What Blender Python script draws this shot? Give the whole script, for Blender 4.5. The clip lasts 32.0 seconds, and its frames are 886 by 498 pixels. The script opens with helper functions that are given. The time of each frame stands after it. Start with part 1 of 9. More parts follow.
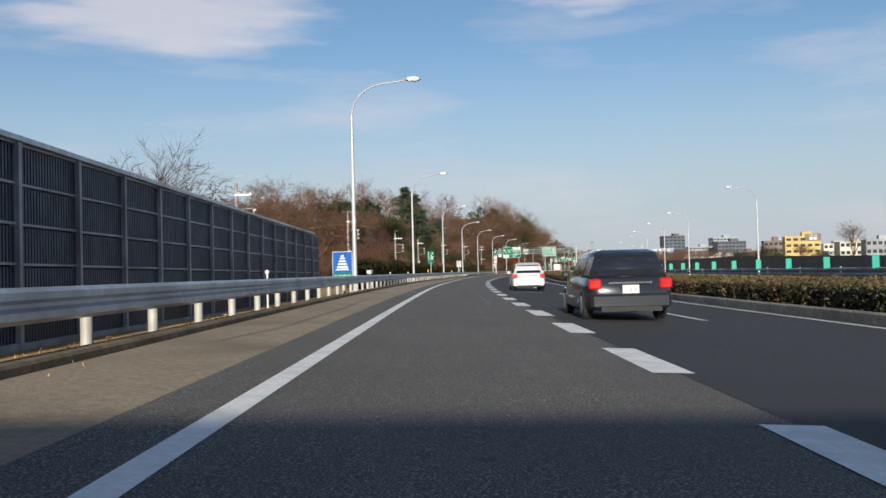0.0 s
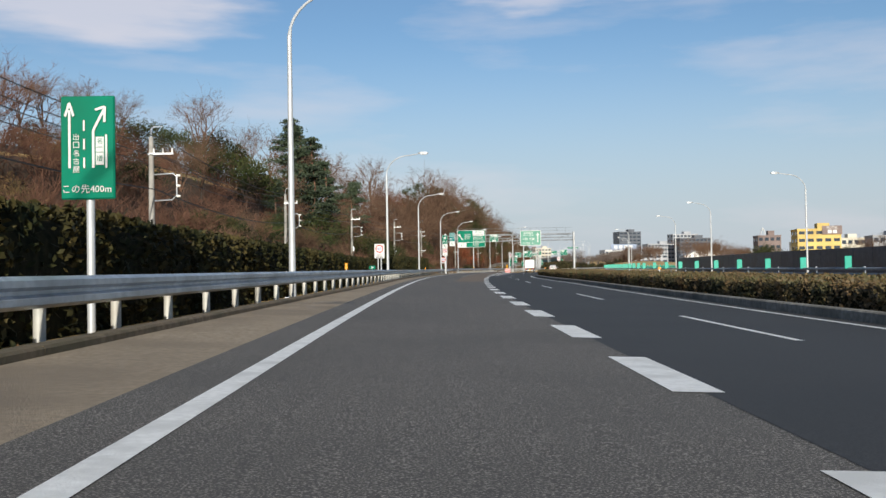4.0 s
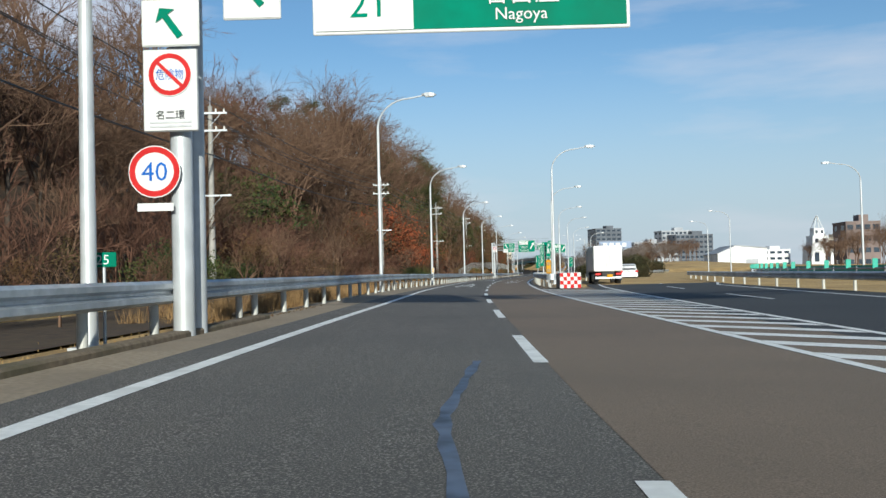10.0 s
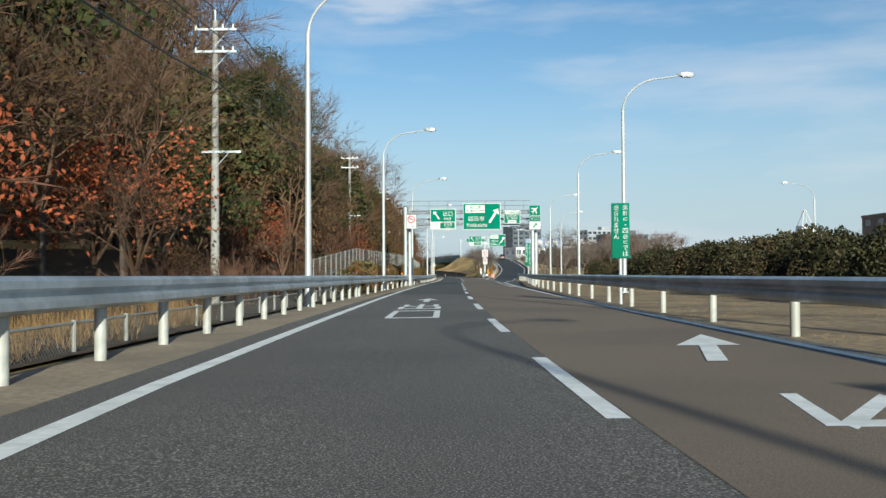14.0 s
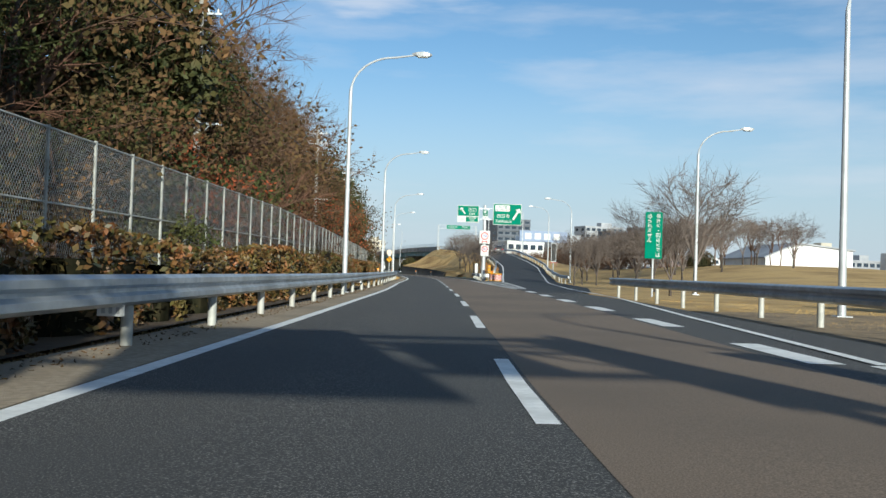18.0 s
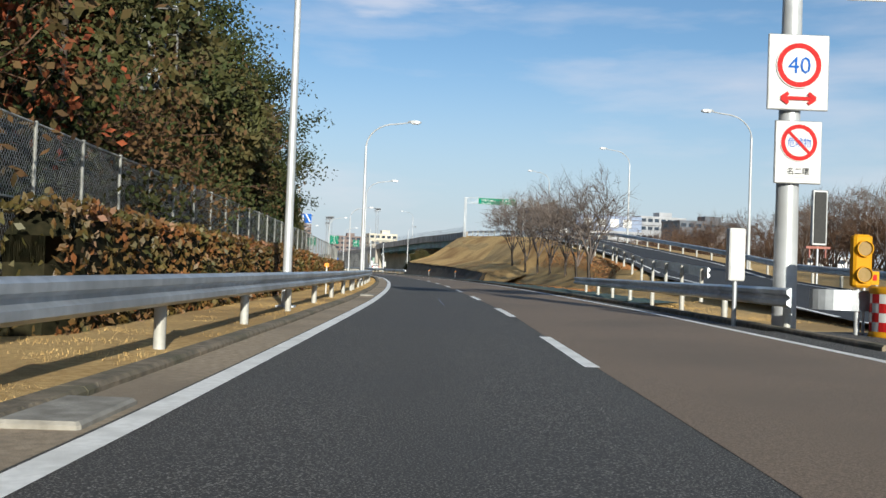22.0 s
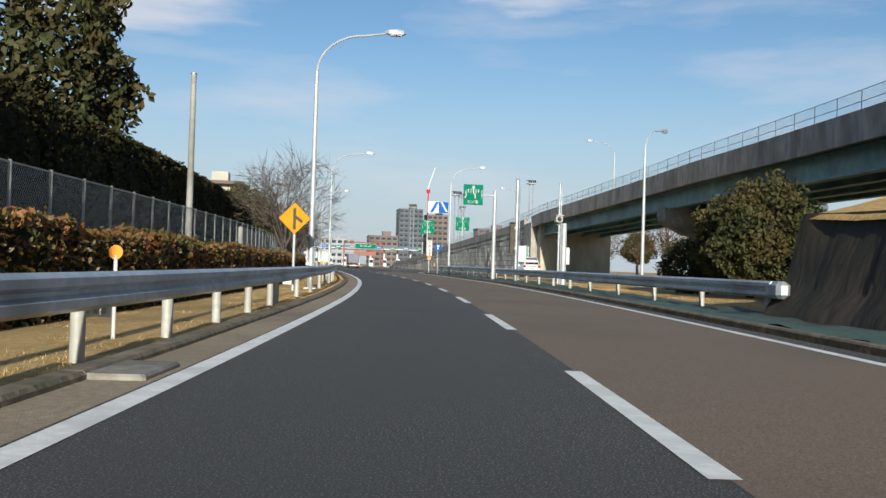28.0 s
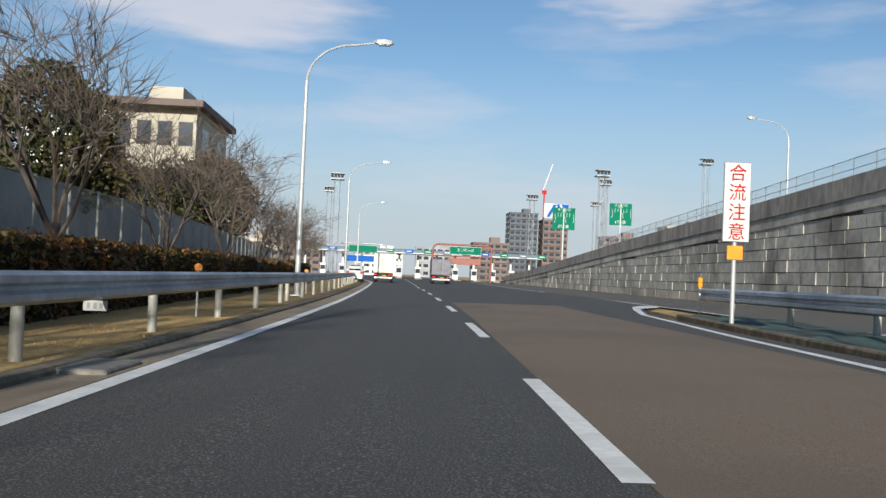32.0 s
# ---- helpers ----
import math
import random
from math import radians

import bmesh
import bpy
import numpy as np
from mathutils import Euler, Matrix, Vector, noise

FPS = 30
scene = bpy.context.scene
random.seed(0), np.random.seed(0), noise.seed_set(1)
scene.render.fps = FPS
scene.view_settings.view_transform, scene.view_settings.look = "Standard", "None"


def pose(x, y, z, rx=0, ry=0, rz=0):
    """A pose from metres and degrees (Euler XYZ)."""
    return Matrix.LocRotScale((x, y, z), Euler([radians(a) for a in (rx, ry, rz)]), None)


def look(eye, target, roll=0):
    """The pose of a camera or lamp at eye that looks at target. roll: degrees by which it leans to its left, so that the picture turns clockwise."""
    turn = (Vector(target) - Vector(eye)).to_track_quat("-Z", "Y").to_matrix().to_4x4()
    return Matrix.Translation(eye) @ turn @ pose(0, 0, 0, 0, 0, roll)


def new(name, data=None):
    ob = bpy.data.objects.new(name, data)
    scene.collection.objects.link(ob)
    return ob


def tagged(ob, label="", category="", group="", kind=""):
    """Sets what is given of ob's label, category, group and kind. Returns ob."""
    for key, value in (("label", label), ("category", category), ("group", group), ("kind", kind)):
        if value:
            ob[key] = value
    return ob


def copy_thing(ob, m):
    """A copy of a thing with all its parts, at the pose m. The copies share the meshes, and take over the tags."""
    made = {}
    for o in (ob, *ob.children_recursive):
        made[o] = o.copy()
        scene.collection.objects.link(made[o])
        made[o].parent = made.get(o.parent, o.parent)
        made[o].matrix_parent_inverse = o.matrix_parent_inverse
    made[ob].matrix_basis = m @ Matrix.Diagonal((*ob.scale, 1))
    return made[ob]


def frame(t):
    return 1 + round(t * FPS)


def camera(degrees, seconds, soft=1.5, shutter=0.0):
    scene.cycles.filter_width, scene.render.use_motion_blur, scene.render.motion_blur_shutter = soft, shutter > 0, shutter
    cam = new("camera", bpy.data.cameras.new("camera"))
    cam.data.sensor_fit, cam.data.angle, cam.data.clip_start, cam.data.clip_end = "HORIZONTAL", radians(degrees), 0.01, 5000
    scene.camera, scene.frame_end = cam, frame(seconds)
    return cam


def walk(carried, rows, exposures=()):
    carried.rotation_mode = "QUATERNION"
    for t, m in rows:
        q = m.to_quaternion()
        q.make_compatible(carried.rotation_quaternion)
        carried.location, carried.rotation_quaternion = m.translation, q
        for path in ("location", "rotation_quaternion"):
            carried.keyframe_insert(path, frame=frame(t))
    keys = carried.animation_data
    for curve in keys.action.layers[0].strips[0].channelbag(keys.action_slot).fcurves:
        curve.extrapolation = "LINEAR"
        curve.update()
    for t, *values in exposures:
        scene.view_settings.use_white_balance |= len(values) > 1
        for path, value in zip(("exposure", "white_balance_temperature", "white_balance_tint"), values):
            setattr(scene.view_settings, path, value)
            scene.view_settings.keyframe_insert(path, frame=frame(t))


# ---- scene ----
cam = camera(51.1, 32.0)
PATH = [
    (0, (12.378, -67.018, 0.936), (11.183, -47.060, 1.447), -1.43),
    (0.5, (11.694, -54.947, 0.936), (10.674, -34.977, 1.334), -1.17),
    (1, (11.021, -42.853, 0.936), (10.161, -22.875, 1.332), -0.91),
    (1.5, (10.433, -30.807, 0.936), (9.743, -10.822, 1.236), -1.15),
    (2, (9.943, -18.757, 0.936), (9.499, 1.232, 1.397), -0.98),
    (2.5, (9.620, -6.693, 0.936), (9.352, 13.299, 1.440), -1.36),
    (3, (9.377, 5.434, 0.936), (9.283, 25.429, 1.390), -0.95),
    (3.5, (9.243, 17.545, 0.936), (9.335, 37.540, 1.368), -0.84),
    (5.5, (9.670, 65.144, 0.936), (10.131, 85.133, 1.386), -1.04),
    (6, (9.921, 77.125, 0.936), (10.456, 97.113, 1.364), -0.78),
    (6.5, (10.245, 89.132, 0.936), (10.935, 109.114, 1.429), -0.56),
    (7, (10.632, 101.360, 0.936), (11.463, 121.337, 1.388), -1.07),
    (7.5, (11.143, 113.781, 0.936), (12.125, 133.751, 1.409), -0.84),
    (8, (11.714, 126.251, 0.936), (12.766, 146.217, 1.423), -1.16),
    (8.5, (12.354, 138.575, 0.936), (13.474, 158.537, 1.446), -1.28),
    (9, (13.020, 150.640, 0.936), (14.222, 170.598, 1.425), -1.65),
    (9.5, (13.722, 162.812, 0.936), (15.032, 182.763, 1.406), -1.49),
    (10, (14.539, 174.822, 0.936), (15.965, 194.764, 1.476), -1.41),
    (10.5, (15.452, 186.692, 0.936), (16.970, 206.628, 1.448), -1.05),
    (11, (16.440, 198.455, 0.936), (18.137, 218.376, 1.470), -0.70),
    (11.5, (17.464, 210.085, 0.936), (19.420, 229.982, 1.483), -0.89),
    (12, (18.617, 221.594, 0.936), (20.909, 241.454, 1.483), -0.99),
    (12.5, (19.968, 232.869, 0.936), (22.609, 252.690, 1.354), -1.68),
    (13, (21.535, 243.719, 0.936), (24.507, 263.492, 1.386), -1.78),
    (13.5, (23.069, 254.107, 0.936), (26.349, 273.829, 1.471), -0.36),
    (14, (24.689, 264.060, 0.936), (28.245, 283.734, 1.471), -0.30),
    (14.5, (26.424, 273.937, 0.936), (30.249, 293.559, 1.531), 1.31),
    (16.5, (33.929, 313.998, 0.936), (38.000, 333.570, 1.564), 1.68),
    (17, (35.931, 324.040, 0.936), (40.062, 343.600, 1.517), 1.60),
    (17.5, (38.021, 334.149, 0.936), (42.170, 353.706, 1.500), 1.87),
    (18, (40.143, 344.417, 0.936), (44.240, 363.987, 1.425), 1.83),
    (18.5, (42.298, 354.936, 0.936), (46.346, 374.515, 1.471), 1.79),
    (19, (44.492, 365.672, 0.936), (48.486, 385.262, 1.459), 2.54),
    (19.5, (46.647, 376.395, 0.936), (50.577, 395.998, 1.454), 3.16),
    (20, (48.627, 386.907, 0.936), (52.481, 406.526, 1.423), 3.05),
    (20.5, (50.441, 397.181, 0.936), (54.235, 416.813, 1.409), 2.76),
    (21, (52.275, 407.554, 0.936), (56.042, 427.190, 1.408), 1.91),
    (21.5, (54.174, 418.076, 0.936), (57.911, 437.718, 1.420), 1.86),
    (22, (56.116, 428.789, 0.936), (59.816, 448.438, 1.395), 2.10),
    (22.5, (57.975, 439.546, 0.936), (61.657, 459.199, 1.377), 2.43),
    (23, (59.861, 450.416, 0.936), (63.522, 470.074, 1.357), 2.64),
    (23.5, (61.666, 461.410, 0.936), (65.259, 481.080, 1.355), 2.40),
    (24, (63.342, 472.584, 0.936), (66.841, 492.272, 1.320), 2.63),
    (24.5, (64.998, 483.792, 0.936), (68.188, 503.531, 1.367), 2.17),
    (25, (66.586, 494.821, 0.936), (69.356, 514.625, 1.300), 2.02),
    (25.5, (67.844, 505.689, 0.936), (70.081, 525.560, 1.337), 1.98),
    (27.5, (70.513, 548.884, 0.936), (71.268, 568.866, 1.321), 1.46),
    (28, (70.728, 559.148, 0.936), (71.169, 579.140, 1.302), 1.75),
    (28.5, (70.820, 569.200, 0.936), (70.971, 589.197, 1.271), 1.80),
    (29, (70.723, 579.113, 0.936), (70.598, 599.109, 1.349), 2.10),
    (29.5, (70.524, 588.973, 0.936), (70.137, 608.965, 1.362), 2.28),
    (30, (70.201, 598.793, 0.936), (69.527, 618.776, 1.421), 2.20),
    (30.5, (69.689, 608.618, 0.936), (68.659, 628.586, 1.406), 2.04),
    (31, (69.011, 618.475, 0.936), (67.671, 638.423, 1.490), 2.16),
    (31.5, (68.079, 628.383, 0.936), (66.446, 648.307, 1.519), 2.34),
    (32, (67.081, 638.367, 0.936), (65.223, 658.272, 1.512), 2.51),
]
LIGHTNESS = [(0, 0.25, 6600, 11), (3, 0.29, 6550, 11), (6, 0.3, 6400, 8), (8, 0.31, 6280, 6), (9, 0.32, 6250, 6), (11, 0.32, 5900, 3), (12, 0.38, 6100, 3), (13, 0.4, 6150, 3), (14, 0.4, 6150, 1), (17, 0.4, 6150, 3), (18, 0.44, 6080, 3), (19, 0.48, 6300, 7), (20, 0.5, 6450, 10), (22, 0.45, 6350, 8), (24, 0.34, 6380, 8), (25, 0.34, 6450, 9), (28, 0.34, 6400, 7), (30, 0.32, 6420, 8), (32, 0.32, 6450, 9)]
walk(cam, [(t, look(eye, target, roll)) for t, eye, target, roll in PATH], LIGHTNESS)

# ---- light ----
world = bpy.data.worlds.new("world")
scene.world = world
world.use_nodes = True
SUN_ELEV, SUN_FROM = 15.3, 178.8     # degrees; the sun stands behind the drive
nt = world.node_tree
sky = nt.nodes.new("ShaderNodeTexSky")
sky.sky_type, sky.sun_disc = "NISHITA", False
sky.sun_elevation, sky.sun_rotation = radians(SUN_ELEV), radians(SUN_FROM)
sky.air_density, sky.dust_density, sky.ozone_density = 1.0, 0.35, 2.2
bg = nt.nodes["Background"]
bg.inputs["Strength"].default_value = 0.084
tc = nt.nodes.new("ShaderNodeTexCoord")
mp = nt.nodes.new("ShaderNodeMapping")
mp.inputs["Scale"].default_value = (1.3, 1.3, 7.0)
cl = nt.nodes.new("ShaderNodeTexNoise")
cl.inputs["Scale"].default_value, cl.inputs["Detail"].default_value = 2.3, 9.0
cl.inputs["Roughness"].default_value = 0.55
rp = nt.nodes.new("ShaderNodeValToRGB")
rp.color_ramp.elements[0].position, rp.color_ramp.elements[0].color = 0.5, (0, 0, 0, 1)
rp.color_ramp.elements[1].position, rp.color_ramp.elements[1].color = 0.78, (0.55, 0.55, 0.55, 1)
mx = nt.nodes.new("ShaderNodeMix")
mx.data_type = "RGBA"
mx.inputs["B"].default_value = (7.2, 6.9, 7.3, 1)
nt.links.new(tc.outputs["Generated"], mp.inputs["Vector"])
nt.links.new(mp.outputs["Vector"], cl.inputs["Vector"])
nt.links.new(cl.outputs["Fac"], rp.inputs["Fac"])
nt.links.new(rp.outputs["Color"], mx.inputs["Factor"])


def sky_node(kind, **kw):
    n = nt.nodes.new(kind)
    for k, v in kw.items():
        n.inputs[k].default_value = v
    return n


def sky_mix(fac, a, c):
    m = nt.nodes.new("ShaderNodeMix")
    m.data_type = "RGBA"
    nt.links.new(fac, m.inputs["Factor"])
    nt.links.new(a, m.inputs["A"])
    m.inputs["B"].default_value = (*c, 1)
    return m.outputs["Result"]


# pale winter haze towards the horizon
sep = nt.nodes.new("ShaderNodeSeparateXYZ")
nt.links.new(tc.outputs["Generated"], sep.inputs["Vector"])
hz = nt.nodes.new("ShaderNodeMapRange")
hz.interpolation_type = "SMOOTHSTEP"
for k, v in (("From Min", 0.0), ("From Max", 0.26), ("To Min", 0.9), ("To Max", 0.0)):
    hz.inputs[k].default_value = v
nt.links.new(sep.outputs["Z"], hz.inputs["Value"])
deep = nt.nodes.new("ShaderNodeMix")
deep.data_type, deep.blend_type = "RGBA", "MULTIPLY"
deep.inputs["Factor"].default_value = 1.0
deep.inputs["B"].default_value = (0.86, 0.98, 1.08, 1)
nt.links.new(sky.outputs["Color"], deep.inputs["A"])
air = sky_mix(hz.outputs["Result"], deep.outputs["Result"], (4.9, 5.45, 6.2))
# two larger clouds, high up to the left of the road and above it
edge = nt.nodes.new("ShaderNodeTexNoise")
edge.inputs["Scale"].default_value, edge.inputs["Detail"].default_value = 6.0, 7.0
nt.links.new(mp.outputs["Vector"], edge.inputs["Vector"])
for way, wide, dense in (((-0.33, 0.91, 0.275), 0.17, 0.75), ((0.1, 0.95, 0.285), 0.1, 0.6)):
    dif = nt.nodes.new("ShaderNodeVectorMath")
    dif.operation = "SUBTRACT"
    dif.inputs[1].default_value = way
    nt.links.new(tc.outputs["Generated"], dif.inputs[0])
    fl = nt.nodes.new("ShaderNodeVectorMath")
    fl.operation = "MULTIPLY"
    fl.inputs[1].default_value = (1, 1, 3.2)
    nt.links.new(dif.outputs["Vector"], fl.inputs[0])
    ln_ = nt.nodes.new("ShaderNodeVectorMath")
    ln_.operation = "LENGTH"
    nt.links.new(fl.outputs["Vector"], ln_.inputs[0])
    ad = nt.nodes.new("ShaderNodeMath")
    ad.operation = "MULTIPLY_ADD"
    ad.inputs[1].default_value, ad.inputs[2].default_value = 0.28, -0.14
    nt.links.new(edge.outputs["Fac"], ad.inputs[0])
    sm = nt.nodes.new("ShaderNodeMath")
    nt.links.new(ln_.outputs["Value"], sm.inputs[0])
    nt.links.new(ad.outputs["Value"], sm.inputs[1])
    mr = nt.nodes.new("ShaderNodeMapRange")
    mr.interpolation_type = "SMOOTHSTEP"
    for k, v in (("From Min", wide * 0.35), ("From Max", wide * 1.15), ("To Min", dense), ("To Max", 0.0)):
        mr.inputs[k].default_value = v
    nt.links.new(sm.outputs["Value"], mr.inputs["Value"])
    air = sky_mix(mr.outputs["Result"], air, (6.9, 6.8, 7.4))
nt.links.new(air, mx.inputs["A"])
nt.links.new(mx.outputs["Result"], bg.inputs["Color"])
lamp = bpy.data.lights.new("sun", "SUN")
lamp.energy, lamp.angle, lamp.color = 5.0, radians(0.55), (0.97, 0.915, 0.79)
sun = new("sun", lamp)
sun.matrix_world = look((-math.sin(radians(SUN_FROM)) * -1 * 80, math.cos(radians(SUN_FROM)) * 80, 80 * math.tan(radians(SUN_ELEV))), (0, 0, 0))

# ---- the line of the road: station s along the drive, offset d to its right ----
_t = np.array([r[0] for r in PATH])
_e = np.array([r[1][:2] for r in PATH])


def hermite(t, tt, v):
    m = np.gradient(v, tt)
    i = np.clip(np.searchsorted(tt, t) - 1, 0, len(tt) - 2)
    h = tt[i + 1] - tt[i]
    u = (t - tt[i]) / h
    return (2 * u**3 - 3 * u**2 + 1) * v[i] + (u**3 - 2 * u**2 + u) * h * m[i] + (3 * u**2 - 2 * u**3) * v[i + 1] + (u**3 - u**2) * h * m[i + 1]


_f = np.arange(0, 32.01, 0.1)
_x, _y = hermite(_f, _t, _e[:, 0]), hermite(_f, _t, _e[:, 1])
_d = np.r_[0, np.cumsum(np.hypot(np.diff(_x), np.diff(_y)))]
SS = np.arange(0, _d[-1], 2.0)


def smoothed(a, w=15):
    p = np.r_[2 * a[0] - a[w:0:-1], a, 2 * a[-1] - a[-2 : -w - 2 : -1]]
    k = np.hanning(2 * w + 3)[1:-1]
    return np.convolve(p, k / k.sum(), "valid")


CX, CY = smoothed(np.interp(SS, _d, _x)), smoothed(np.interp(SS, _d, _y))
_h0 = math.atan2(CX[1] - CX[0], CY[1] - CY[0])
_k0 = (math.atan2(CX[9] - CX[8], CY[9] - CY[8]) - _h0) / 16
_pre, x_, y_, h_ = [], CX[0], CY[0], _h0
for i in range(30):
    h_ -= 2 * _k0
    x_, y_ = x_ - 2 * math.sin(h_), y_ - 2 * math.cos(h_)
    _pre.append((x_, y_))
_post, x_, y_, h_ = [], CX[-1], CY[-1], math.atan2(CX[-1] - CX[-2], CY[-1] - CY[-2])
for i in range(500):
    h_ += 2 * -0.0008 * max(0, 1 - i / 60)
    x_, y_ = x_ + 2 * math.sin(h_), y_ + 2 * math.cos(h_)
    _post.append((x_, y_))
CX = np.r_[[p[0] for p in _pre[::-1]], CX, [p[0] for p in _post]]
CY = np.r_[[p[1] for p in _pre[::-1]], CY, [p[1] for p in _post]]
SS = np.arange(len(CX)) * 2.0 - 60
HX, HY = np.gradient(CX, SS), np.gradient(CY, SS)
_n = np.hypot(HX, HY)
HX, HY = HX / _n, HY / _n


def lerp(s, *pairs):
    return float(np.interp(s, [p[0] for p in pairs], [p[1] for p in pairs]))


def smooth01(u):
    u = min(1.0, max(0.0, u))
    return u * u * (3 - 2 * u)


def bank(s):
    """Crossfall of the carriageway, as a slope to the right."""
    return math.tan(radians(lerp(s, (0, -2.6), (85, -2.2), (145, -1.8), (218, -1.3), (289, -1.1), (312, -0.4), (342, 0.4), (437, 0.43), (521, 0.4), (577, 0.05), (632, 0.0), (671, 0.5), (710, 1.0), (800, 0))))


def across(s, d):
    """Plan place of station s, offset d."""
    x, y = np.interp(s, SS, CX), np.interp(s, SS, CY)
    hx, hy = np.interp(s, SS, HX), np.interp(s, SS, HY)
    return float(x + d * hy), float(y - d * hx)


def heading(s):
    return math.degrees(math.atan2(np.interp(s, SS, HX), np.interp(s, SS, HY)))


def deck(s, d):
    return bank(s) * min(10.0, max(-4.0, d))


def hill_foot(s):
    return lerp(s, (-60, -34), (0, -30), (60, -24), (110, -20), (160, -13), (250, -11), (400, -8.6), (520, -8.6), (570, -9.5), (600, -11), (640, -15), (662, -24), (700, -40))


def hill_top(s):
    return lerp(s, (-60, 2), (0, 3), (60, 5.5), (100, 7.0), (130, 8.2), (160, 10), (185, 12), (215, 13), (240, 13), (300, 14), (340, 16), (420, 15), (500, 13), (560, 7), (600, 3.0), (640, 1.0), (660, 0.3))


def branch_d(s):
    """Axis of the climbing branch road on the right."""
    return lerp(s, (440, 6.5), (480, 8.2), (520, 12.0), (560, 17.0), (600, 20.2), (646, 21.3), (690, 22.0), (732, 22.6), (900, 22.9))


def branch_z(s):
    return lerp(s, (460, 0.0), (505, 0.02), (520, 0.15), (547, 1.1), (562, 2.2), (600, 5.0), (646, 6.6), (685, 6.9), (728, 6.3), (746, 5.4), (791, 4.0), (850, 1.6), (900, 0.1))


def main_d(s):
    """Left edge line of the through carriageway."""
    return lerp(s, (-60, 2.0), (200, 2.6), (222, 4.2), (228, 4.75), (240, 5.5), (255, 6.4), (270, 7.2), (300, 8.6), (330, 10.6), (370, 16), (420, 25), (480, 38), (560, 56), (660, 84), (800, 130))


def ground_z(s, d):
    z = deck(s, d) - 0.03
    f, top = hill_foot(s), hill_top(s)
    if d < -3.5:
        z += -0.12 * smooth01((-3.5 - d) / 3.0)
    if d < f:
        z += top * smooth01((f - d) / lerp(s, (100, 19), (160, 20), (185, 20), (300, 22), (340, 26), (400, 20), (540, 20), (600, 30))) + 0.5 * noise.noise(Vector((s * 0.05, d * 0.05, 2)))
    if s > 470 and d > 5.5:
        bd, bz = branch_d(s), branch_z(s) - 0.15
        foot = lerp(s, (470, 7), (520, 9.3), (545, 9.8), (584, 9.9), (590, 8.4), (600, 7.6), (640, 7.6), (652, 8.0))
        if s < 652:
            if d < bd + 5:
                z = max(z, z + bz * smooth01((d - foot) / max(2.0, bd - 4.4 - foot)))
            else:
                u = smooth01((d - bd - 5) / 16.0)
                z = max(z, bz * (1 - u) + 0.8 * u)
    if 420 < s < 640 and d > 12:
        q = max(14.5, branch_d(s) + 5.5)
        z += 2.2 * smooth01((d - q) / 22) * smooth01((s - 468) / 60) * (1 - smooth01((s - 560) / 70)) * (1 - smooth01((d - q - 34) / 26))
    return z


def place(s, d, z=0.0, turn=0.0):
    """Pose at a station: x to the right, y along the road, z up, z metres above the ground there."""
    x, y = across(s, d)
    return pose(x, y, ground_z(s, d) + z, 0, 0, -heading(s) - turn)


def at(s, d, z):
    x, y = across(s, d)
    return Vector((x, y, z))


